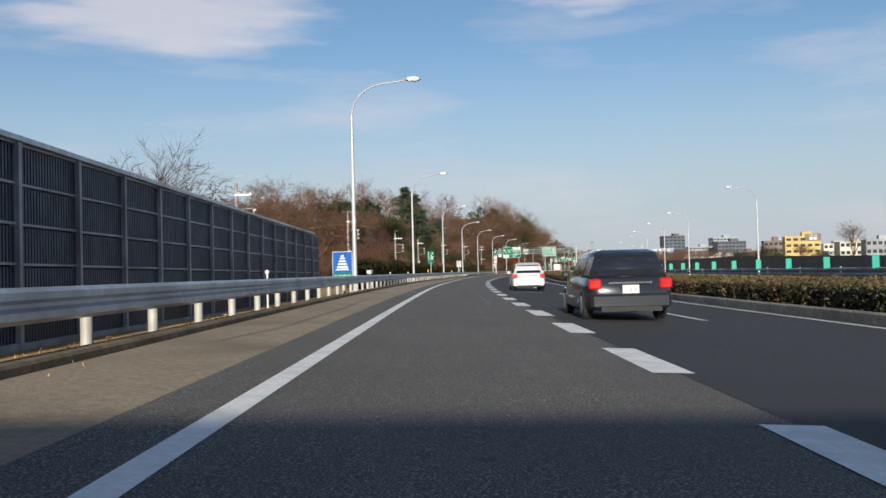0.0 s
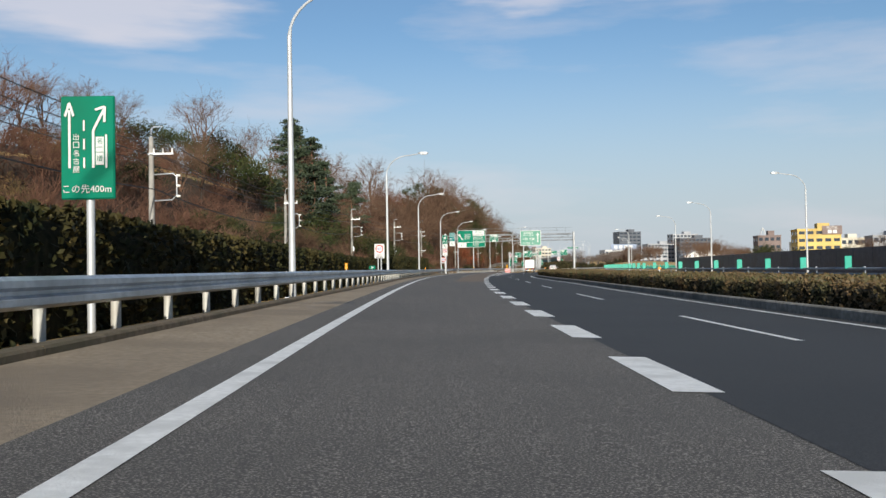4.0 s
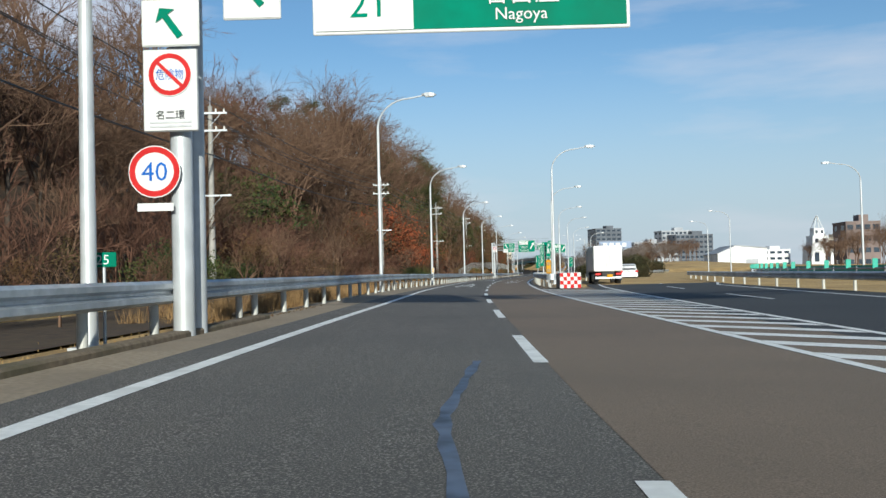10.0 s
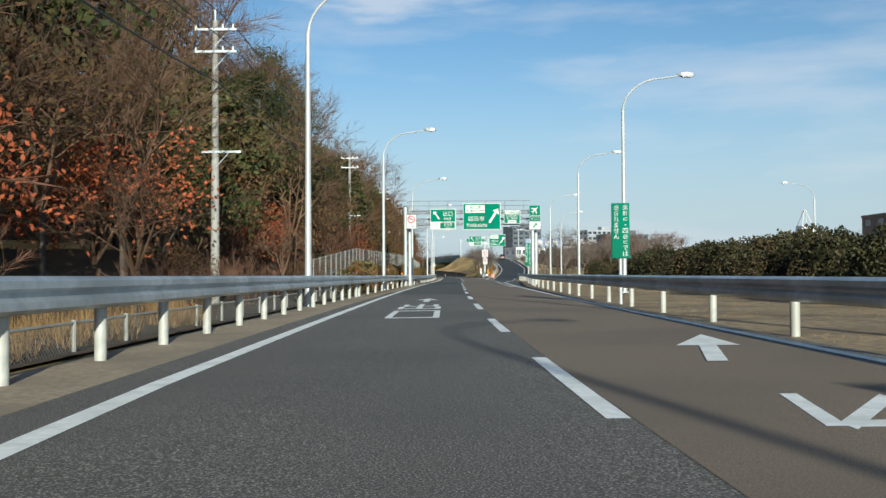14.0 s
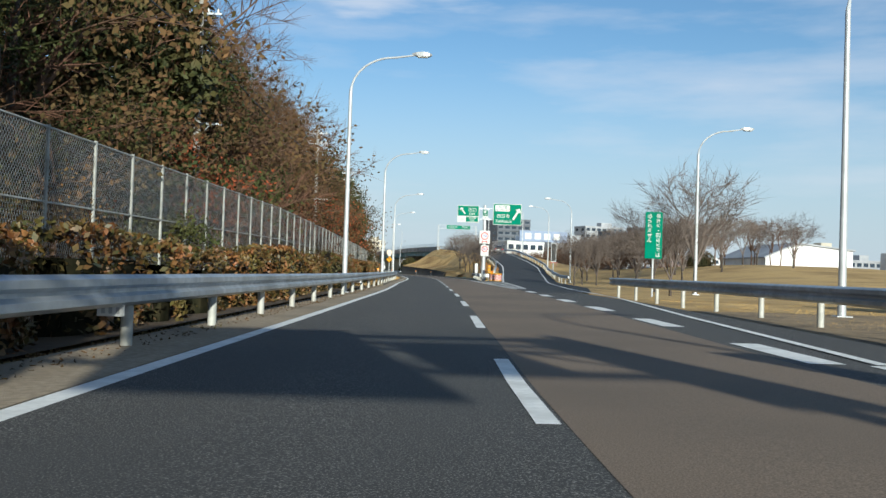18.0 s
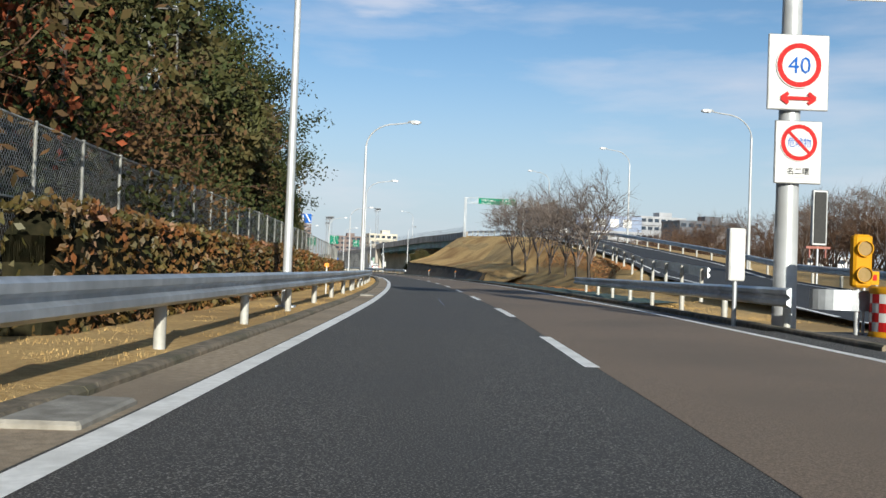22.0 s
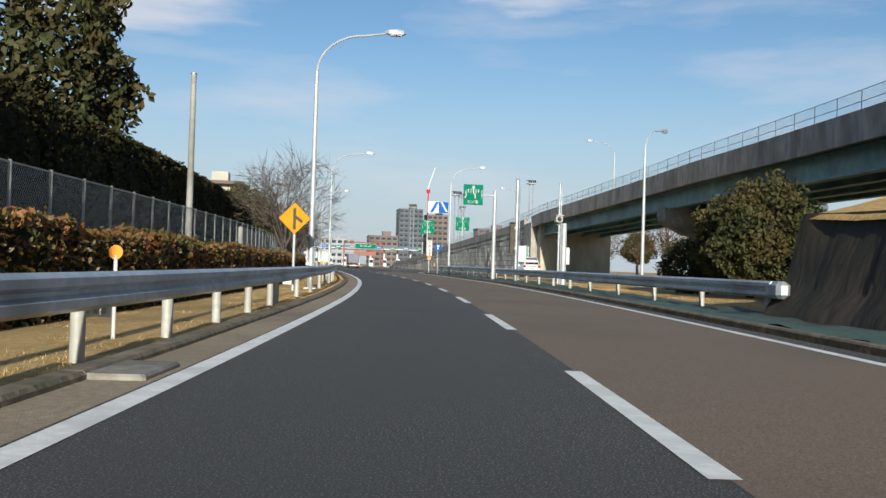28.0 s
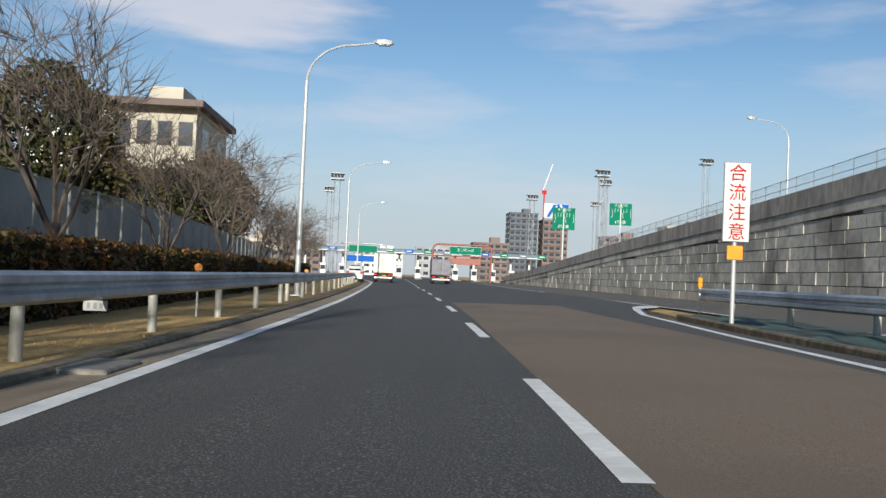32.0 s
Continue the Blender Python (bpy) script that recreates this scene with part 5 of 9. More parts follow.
def etc_board(t_, x0, x1, z0, z1, top=""):
    w, h = x1 - x0, z1 - z0
    p = board(t_, x0, z0, x1, z1, GREEN, -0.1, rim=0.012, edge=GREEN)
    cx = (x0 + x1) / 2
    lettering(p, "ETC車", cx, z0 + h * 0.15, h * 0.17, WHITE, -0.13, w * 0.85)
    sg = [(x0 + w * 0.08, z0 + h * 0.32, x0 + w * 0.14, z0 + h * 0.45), (x0 + w * 0.14, z0 + h * 0.45, x0 + w * 0.1, z0 + h * 0.72), (x1 - w * 0.06, z0 + h * 0.34, x1 - w * 0.06, z0 + h * 0.72)]
    for k in range(5):
        sg.append((x0 + w * (0.24 + 0.13 * k), z0 + h * 0.58, x0 + w * (0.24 + 0.13 * k), z0 + h * 0.78))
    strokes(p, sg, WHITE, 0.045, -0.125, "lane_strokes")
    strokes(p, [(cx + w * 0.1, z0 + h * 0.32, cx + w * 0.1, z0 + h * 0.48), (cx + w * 0.1, z0 + h * 0.48, cx, z0 + h * 0.6), (cx, z0 + h * 0.6, cx, z0 + h * 0.9), (cx, z0 + h * 0.94, cx - w * 0.07, z0 + h * 0.82), (cx, z0 + h * 0.94, cx + w * 0.07, z0 + h * 0.82)], WHITE, 0.07, -0.125, "lane_arrow")
    if top:
        lettering(p, top, cx, z1 - h * 0.07, h * 0.11, WHITE, -0.13, w * 0.9)


etc_board(t_, -2.2, -0.85, 5.2 - g0, 6.6 - g0)
for s, d, z in ((840, 21.6, 8.2), (840, 29.7, 9.2)):
    t_ = post_sign(s, d, "green toll entrance board on a steel post")
    post_pipe(t_, 0, 0, -0.2, z + 2.4, 0.14)
    etc_board(t_, -1.6, 1.6, z, z + 3.1, "名二環入口")
# equipment masts beside the ramp
for s, d, h, r, box in ((688.5, 7.6, 6.4, 0.12, 1.78), (684, 9.3, 5.8, 0.07, 1.65)):
    t_ = thing("equipment_mast", place(s, d), "galvanised mast with a white equipment cabinet and step rungs", "mast", "equipment masts")
    part("mast", Build().tube([(0, 0, 0), (0, 0, h)], [r, r * 0.85], 12), GALV, t_)
    part("cap", Build().tube([(0, 0, h), (0, 0, h + 0.12)], [r * 1.15, r * 0.6], 12), GALV, t_)
    part("foot", Build().disc(0, 0, 0.03, 0.28, 0.05), CONCRETE, t_, m=pose(0, 0, 0, 90, 0, 0))
    cb1 = part("cabinet", Build().bevel_box(0.38, -0.02, box, 0.5, 0.3, 1.0, 0.02), WHITE, t_)
    part("cabinet_door", Build().bevel_box(0.38, -0.18, box, 0.42, 0.014, 0.9, 0.005), WHITE, cb1)
    part("latch", Build().box(0.54, -0.195, box, 0.03, 0.02, 0.12), GREY, cb1)
    part("conduit", Build().tube([(r + 0.04, 0, h - 0.3), (r + 0.06, 0, 1.9), (r + 0.06, 0, 0)], 0.025, 6), GALV, t_)
    for k in range(int((h - 2.2) / 0.45)):
        part("rung", Build().tube([(-0.2, 0, 2.1 + 0.45 * k), (0.2, 0, 2.1 + 0.45 * k)], 0.014, 5), GALV, t_)
t_ = thing("message_display", place(688.3, 7.3), "dark brown upright message display beside a mast", "display")
part("casing", Build().bevel_box(0, 0.1, 2.75, 0.3, 0.3, 1.9, 0.03), SIGN_DARK, t_)
part("visor", Build().box(0, -0.1, 3.72, 0.34, 0.3, 0.04), SIGN_DARK, t_)
for z in (2.1, 3.4):
    part("bracket", Build().box(0.2, 0.1, z, 0.2, 0.06, 0.08), GALV, t_)
t_ = thing("camera_post", place(679, 8.5), "thick pale post with a white camera housing on top", "camera post")
part("post", Build().tube([(0, 0, 0), (0, 0, 3.3)], [0.15, 0.14], 14), POLE, t_)
part("foot", Build().disc(0, 0, 0.03, 0.3, 0.05), CONCRETE, t_, m=pose(0, 0, 0, 90, 0, 0))
part("arm", Build().tube([(0, 0, 3.2), (-0.3, -0.05, 3.28)], 0.05, 8), POLE, t_)
hs = part("housing", Build().bevel_box(-0.34, -0.1, 3.5, 0.36, 0.6, 0.34, 0.05), WHITE, t_)
part("lens", Build().disc(-0.34, -0.42, 3.5, 0.12, 0.04), BLACK, hs)
part("hood", Build().bevel_box(-0.34, -0.16, 3.7, 0.42, 0.7, 0.05, 0.015), WHITE, hs)
t_ = thing("message_display", place(544, 19.3), "dark upright message display on a pole", "display")
part("post", Build().tube([(0, 0.1, 0), (0, 0.1, 3.0)], 0.06, 8), GALV, t_)
cs = part("casing", Build().bevel_box(0, 0, 3.3, 0.74, 0.22, 2.7, 0.03), GREY, t_)
part("screen", Build().bevel_box(0, -0.06, 3.3, 0.6, 0.16, 2.5, 0.02), BLACK, cs, "dark unlit screen")
part("lattice_base", Build().box(0, 0.1, 1.85, 1.2, 0.2, 0.12).box(-0.4, 0.1, 1.6, 0.06, 0.1, 0.5).box(0.4, 0.1, 1.6, 0.06, 0.1, 0.5), RUST, t_)
t_ = thing("control_cabinet", place(518, 6.15), "white control cabinet on a short post", "cabinet")
part("post", Build().tube([(0, 0, 0), (0, 0, 1.0)], 0.05, 8), GALV, t_)
cb0 = part("body", Build().bevel_box(0, 0, 1.45, 0.32, 0.24, 1.05, 0.02), WHITE, t_)
part("door", Build().bevel_box(0, -0.125, 1.45, 0.27, 0.012, 0.96, 0.004), WHITE, cb0)

# toll notice gantry on the branch
gT = thing("sign_gantry", pose(*at(646, 0, 6.6), 0, 0, -heading(646)), "slim pipe gantry with a green toll gate notice", "sign gantry")
for x in (16.3, 26.1):
    post_pipe(gT, x - 0.15, 0, -0.2, 6.2, 0.09)
    post_pipe(gT, x + 0.15, 0.3, -0.2, 6.2, 0.07)
for z in (5.3, 6.15):
    part("chord", Build().tube([(16.2, 0, z), (26.2, 0, z)], 0.06, 8), GALV, gT)
for k in range(8):
    part("brace", Build().tube([(16.3 + 1.22 * k, 0, 5.3 if k % 2 else 6.15), (17.5 + 1.22 * k, 0, 6.15 if k % 2 else 5.3)], 0.03, 6), GALV, gT)
p = board(gT, 18.3, 5.2, 24.5, 6.25, GREEN, -0.15, rim=0.03)
lettering(p, "料金所400m", 19.95, 5.86, 0.42, WHITE, -0.19, 2.9)
lettering(p, "速度落せ", 23.1, 5.86, 0.42, WHITE, -0.19, 2.3)
lettering(p, "TOLL GATE", 19.6, 5.4, 0.22, WHITE, -0.19)
lettering(p, "SLOW DOWN", 23.2, 5.4, 0.22, WHITE, -0.19)

# ---- delineators, amber lamps, cushions ----
def delineator(s, d, h=1.05, kind=0):
    t_ = thing("delineator", pose(*at(s, d, ground_z(s, d) - 0.02), 0, 0, -heading(s)), ("white post with a small pale round reflector", "amber double reflector on a post beside the rail", "white post with a round orange reflector")[kind], "delineator", "delineators along the rail")
    part("post", Build().tube([(0, 0, 0), (0, 0, h)], 0.025, 8), WHITE, t_)
    if kind == 1:
        part("plate", Build().bevel_box(0, -0.02, h + 0.12, 0.13, 0.03, 0.3, 0.02), YELLOW, t_)
        for z in (0.05, 0.19):
            part("reflector", Build().disc(0, -0.045, h + z, 0.05, 0.01, 12), ORANGE, t_)
    else:
        part("reflector", Build().disc(0, -0.02, h + 0.04, 0.085 if kind else 0.05, 0.03, 16), ORANGE if kind else WHITE, t_)


for s in (101.4, 140, 224.5):
    delineator(s, left_rail(s) - 0.25, 0.98, 1)
for s in (22.4, 62.4, 78):
    delineator(s, left_rail(s) - 0.22, 0.92, 0)
for s in (408.3, 482, 532.6, 642, 682, 713.6, 729.6, 752, 780):
    delineator(s, left_rail(s) - 0.5, 1.0, 2)
for s in (604, 626):
    delineator(s, 7.3, 0.85, 2)
delineator(737.5, 8.0, 0.9, 1)
for s in (60, 150, 240):
    delineator(s, 12.2, 1.1, 2)


def marker_plate(s, d, z, label, txt):
    t_ = thing("marker_plate", pose(*at(s, d, ground_z(s, d) - 0.02), 0, 0, -heading(s)), label, "marker plate", "distance plates")
    post_pipe(t_, 0, 0.03, 0, z + 0.05, 0.025)
    far_km = len(txt) > 2
    p = part("plate", Build().bevel_box(0, 0, z, 0.36, 0.02, 0.2, 0.008), WHITE if far_km else GREEN, t_)
    lettering(p, txt, 0, z, 0.13, SIGN_DARK if far_km else WHITE, -0.015)


marker_plate(50.4, -4.6, 1.0, "small white distance plate on a thin post", "324.8")
marker_plate(151, -4.4, 1.05, "small green and white distance plate on a post", "24")
marker_plate(254.5, -4.7, 1.25, "small green distance plate on a post", "25")
for s in (390, 424, 455, 487, 545, 583, 640, 655, 700, 722):
    t_ = thing("marker_plate", pose(*at(s, left_rail(s) + 0.02, deck(s, -3)), 0, 0, -heading(s)), "tiny white number plate on the rail posts", "marker plate", "number plates on the rail")
    part("plate", Build().bevel_box(0, -0.1, 0.42, 0.3, 0.015, 0.13, 0.005), WHITE, t_)
    for k in range(3):
        part("print_bar", Build().box(-0.08 + 0.08 * k, -0.112, 0.42, 0.04, 0.006, 0.07), GREY, t_)


def amber_flasher(s, d, z):
    t_ = thing("amber_flasher", pose(*at(s, d, deck(s, d)), 0, 0, -heading(s)), "yellow housing with two amber warning lamps", "warning lamp", "amber flashers")
    part("post", Build().tube([(0, 0.1, 0), (0, 0.1, z)], 0.05, 8), POLE, t_)
    part("housing", Build().bevel_box(0, 0, z + 0.45, 0.32, 0.2, 0.9, 0.04), YELLOW, t_)
    for k in (0.22, 0.66):
        part("lens", Build().disc(0, -0.13, z + k, 0.12, 0.03, 16), material("amber_lens", (0.25, 0.17, 0.06), (0.3, 0.2, 0.08), 8, 0.2), t_)
        part("hood", Build().disc(0, -0.17, z + k, 0.14, 0.07, 16, r0=0.125), YELLOW, t_)


amber_flasher(303.5, 5.35, 0.85)
amber_flasher(515.2, 7.35, 0.85)
t_ = thing("warning_board", pose(*at(318.7, -3.55, deck(318.7, -3.5)), 0, 0, -heading(318.7)), "white board with two round amber lamps beside the rail", "warning lamp")
part("post", Build().tube([(0, 0.04, 0), (0, 0.04, 1.2)], 0.025, 8), WHITE, t_)
p = part("board", Build().bevel_box(0, 0, 1.26, 0.2, 0.03, 0.38, 0.012), WHITE, t_)
for z in (1.17, 1.35):
    part("lamp", Build().disc(0, -0.02, z, 0.075, 0.02), YELLOW, p, "amber lens")


def cushion(s, d, ln):
    """A long crash cushion; its blunt end carries a checked plate."""
    t_ = thing("crash_cushion", place(s, d), "grey crash cushion with a red and white checked front", "crash cushion")
    part("body", Build().bevel_box(0, ln / 2, 0.52, 1.12, ln, 0.9, 0.08), GREY, t_)
    fr = part("front_plate", Build().bevel_box(0, -0.03, 0.54, 1.16, 0.05, 0.86, 0.02), WHITE, t_)
    for i in range(6):
        for j in range(4):
            if (i + j) % 2:
                part("check", Build().box(-0.475 + 0.19 * i, -0.062, 0.22 + 0.21 * j, 0.19, 0.012, 0.21), RED, fr)
    for k in range(5):
        part("rib", Build().box(0, 0.3 + (ln - 0.5) * k / 4, 0.52, 1.15, 0.05, 0.8), BLACK, t_)


def drum(s, d, r=0.43):
    """A round impact drum: yellow base and lid, checked wrap."""
    t_ = thing("impact_drum", pose(*at(s, d, deck(s, d)), 0, 0, -heading(s)), "round crash drum with red and white checks and a yellow lid", "crash drum", "crash drums at the nose")
    part("base_ring", Build().tube([(0, 0, 0.0), (0, 0, 0.05), (0, 0, 0.09), (0, 0, 0.13)], [r * 1.03, r * 1.06, r * 1.04, r], 28), YELLOW, t_)
    wr = part("wrap", Build().tube([(0, 0, 0.12), (0, 0, 0.76)], r, 28, caps=False), WHITE, t_)
    part("lid", Build().tube([(0, 0, 0.75), (0, 0, 0.78), (0, 0, 0.85), (0, 0, 0.88)], [r, r * 1.05, r * 1.05, r * 0.9], 28), YELLOW, t_)
    for i in range(16):
        for j in range(4):
            if (i + j) % 2:
                a0, a1, q = 2 * math.pi * i / 16, 2 * math.pi * (i + 1) / 16, r + 0.004
                am = (a0 + a1) / 2
                z0, z1 = 0.13 + 0.155 * j, 0.13 + 0.155 * (j + 1)
                vs = [(q * math.cos(a), q * math.sin(a), z) for z in (z0, z1) for a in (a0, am, a1)]
                part("check", Build().add(vs, [(0, 1, 4, 3), (1, 2, 5, 4)]), RED, wr)


cushion(293.5, 5.95, 3.0)
drum(514.0, 8.2)
drum(514.9, 7.85)
t_ = thing("notice_plate", pose(*at(515.6, 7.62, deck(515.6, 7.6)), 0, 0, -heading(515)), "small yellow notice plate with dark bars above the drums", "notice plate")
post_pipe(t_, 0, 0.03, 0, 1.0, 0.025)
pl = part("plate", Build().bevel_box(0, 0, 1.02, 0.5, 0.02, 0.24, 0.008), YELLOW, t_)
for k in range(4):
    part("bar", Build().box(-0.165 + 0.11 * k, -0.014, 1.03, 0.07, 0.008, 0.1), RED, pl)
t_ = thing("rail_end", pose(*at(300.5, 5.72, deck(300.5, 5.7)), 0, 0, -heading(300)), "rounded galvanised end of the guard rail", "rail end", "rail ends")
part("shoe", Build().loft([[(-0.35 + 0.35 * math.cos(a) * k, -0.35 * math.sin(a) * k, z) for a in [math.pi * j / 12 for j in range(13)]] for z, k in ((0.48, 1), (0.84, 1))], False), GALV, t_)
t_ = thing("rail_end", pose(*at(515.6, 7.2, deck(515.6, 7.2)), 0, 0, -heading(515)), "rounded galvanised end of the guard rail", "rail end", "rail ends")
part("shoe", Build().loft([[(0.55 * math.cos(a), -0.4 * math.sin(a), z) for a in [math.pi * j / 12 for j in range(13)]] for z in (0.45, 0.8)], False), GALV, t_)
t_ = thing("rail_end", pose(*at(650.0, 7.55, deck(650, 7.5)), 0, 0, -heading(650)), "rounded galvanised end of the guard rail", "rail end", "rail ends")
part("shoe", Build().bevel_box(-0.1, -0.1, 0.62, 0.3, 0.7, 0.36, 0.08), GALV, t_)

# ---- trees, shrubs, hedges ----
BARK = material("grey_brown_bark", (0.04, 0.031, 0.024), (0.09, 0.071, 0.055), 6, 0.9, bump=0.6, bump_scale=20, vary=0.25)
TWIG = material("brown_twigs", (0.075, 0.045, 0.03), (0.145, 0.09, 0.06), 2, 0.9, vary=0.35, spec=0.1)
TWIG_WARM = material("russet_twigs", (0.092, 0.047, 0.033), (0.165, 0.088, 0.06), 1.5, 0.9, vary=0.35, spec=0.1)
PINE_BARK = material("red_pine_bark", (0.12, 0.06, 0.038), (0.19, 0.1, 0.062), 5, 0.9, bump=0.6, bump_scale=18)
TWIG_GREY = material("grey_twigs", (0.095, 0.077, 0.067), (0.16, 0.13, 0.114), 2, 0.9, vary=0.25, spec=0.1)
LEAF_BROWN = material("withered_leaves", (0.07, 0.04, 0.02), (0.135, 0.075, 0.034), 1.5, 0.8, vary=0.4, c3=(0.06, 0.055, 0.021), scale3=0.4, spec=0.15)
LEAF_RED = material("rust_leaves", (0.2, 0.045, 0.022), (0.3, 0.085, 0.035), 1.5, 0.8, vary=0.3, c3=(0.08, 0.045, 0.02), scale3=0.6, spec=0.15)
DENSE_LEAF = material("glossy_evergreen_leaves", (0.026, 0.034, 0.012), (0.075, 0.076, 0.027), 1.2, 0.65, vary=0.25, c3=(0.09, 0.065, 0.025), scale3=0.7, spec=0.2)
LEAF_GREEN = material("evergreen_leaves", (0.014, 0.024, 0.009), (0.045, 0.056, 0.017), 1.5, 0.7, vary=0.35, c3=(0.06, 0.055, 0.018), scale3=0.5, spec=0.15)
NEEDLE = material("pine_needles", (0.02, 0.036, 0.018), (0.05, 0.068, 0.032), 2, 0.6, vary=0.25)
HEDGE_LEAF = material("hedge_leaves", (0.012, 0.016, 0.007), (0.04, 0.04, 0.014), 3, 0.7, vary=0.2, c3=(0.062, 0.048, 0.017), scale3=0.9, spec=0.15)
# near-black filling of hedges and bushes: shade among the leaves put into the colour
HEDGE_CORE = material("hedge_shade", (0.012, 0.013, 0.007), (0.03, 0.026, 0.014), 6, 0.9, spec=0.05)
HEDGE_RED = material("red_green_hedge_leaves", (0.05, 0.055, 0.015), (0.2, 0.07, 0.02), 2.2, 0.55, vary=0.25, c3=(0.09, 0.08, 0.02), scale3=0.8)
HEDGE_DRY = material("brown_hedge_leaves", (0.05, 0.04, 0.016), (0.14, 0.085, 0.035), 2.2, 0.7, vary=0.2, c3=(0.055, 0.06, 0.02), scale3=0.7)
REED = material("dry_reeds", (0.2, 0.115, 0.045), (0.34, 0.21, 0.09), 4, 0.9, vary=0.2)


def leaf(b, p, size, rng, flat=0.0):
    a = Vector((rng.gauss(0, 1), rng.gauss(0, 1), rng.gauss(0, 1) * (1 - flat))).normalized()
    c = a.orthogonal().normalized()
    e = a.cross(c)
    t = rng.random() * 6.283
    u, v = (c * math.cos(t) + e * math.sin(t)) * size, (e * math.cos(t) - c * math.sin(t)) * size * 0.55
    n = len(b.v)
    b.v += [tuple(p - u), tuple(p + v), tuple(p + u), tuple(p - v)]
    b.f.append((n, n + 1, n + 2, n + 3))


def limb(b, p, way, ln, r, depth, rng, tips, bend=0.25, fork=3, sides=5, spread=0.75, lift=0.15, shrink=0.68):
    """A limb that forks on; its tips are gathered."""
    segs = 3 if depth > 1 else 2
    pts, rad = [p.copy()], [r]
    w = way.copy()
    for k in range(segs):
        w = (w + Vector((rng.gauss(0, bend), rng.gauss(0, bend), rng.gauss(0, bend) + lift)) * 0.5).normalized()
        p = p + w * ln / segs
        pts.append(p.copy())
        rad.append(r * (1 - 0.55 * (k + 1) / segs))
    b.tube(pts, rad, sides if depth > 1 else 3, caps=False)
    if depth == 0:
        tips.append((pts[-1], w))
        return
    for k in range(fork + (1 if rng.random() < 0.4 else 0)):
        f = 0.45 + 0.55 * (k + rng.random() * 0.6) / fork
        i = min(segs - 1, int(f * segs))
        q = pts[i].lerp(pts[i + 1], min(1.0, f * segs - i))
        side = Vector((rng.gauss(0, 1), rng.gauss(0, 1), rng.gauss(0, 0.5))).normalized()
        side = (side - w * side.dot(w)).normalized()
        limb(b, q, (w * (1 - spread * 0.5) + side * spread).normalized(), ln * shrink * (0.8 + 0.4 * rng.random()), r * 0.5, depth - 1, rng, tips, bend, fork, sides, spread, lift, shrink)


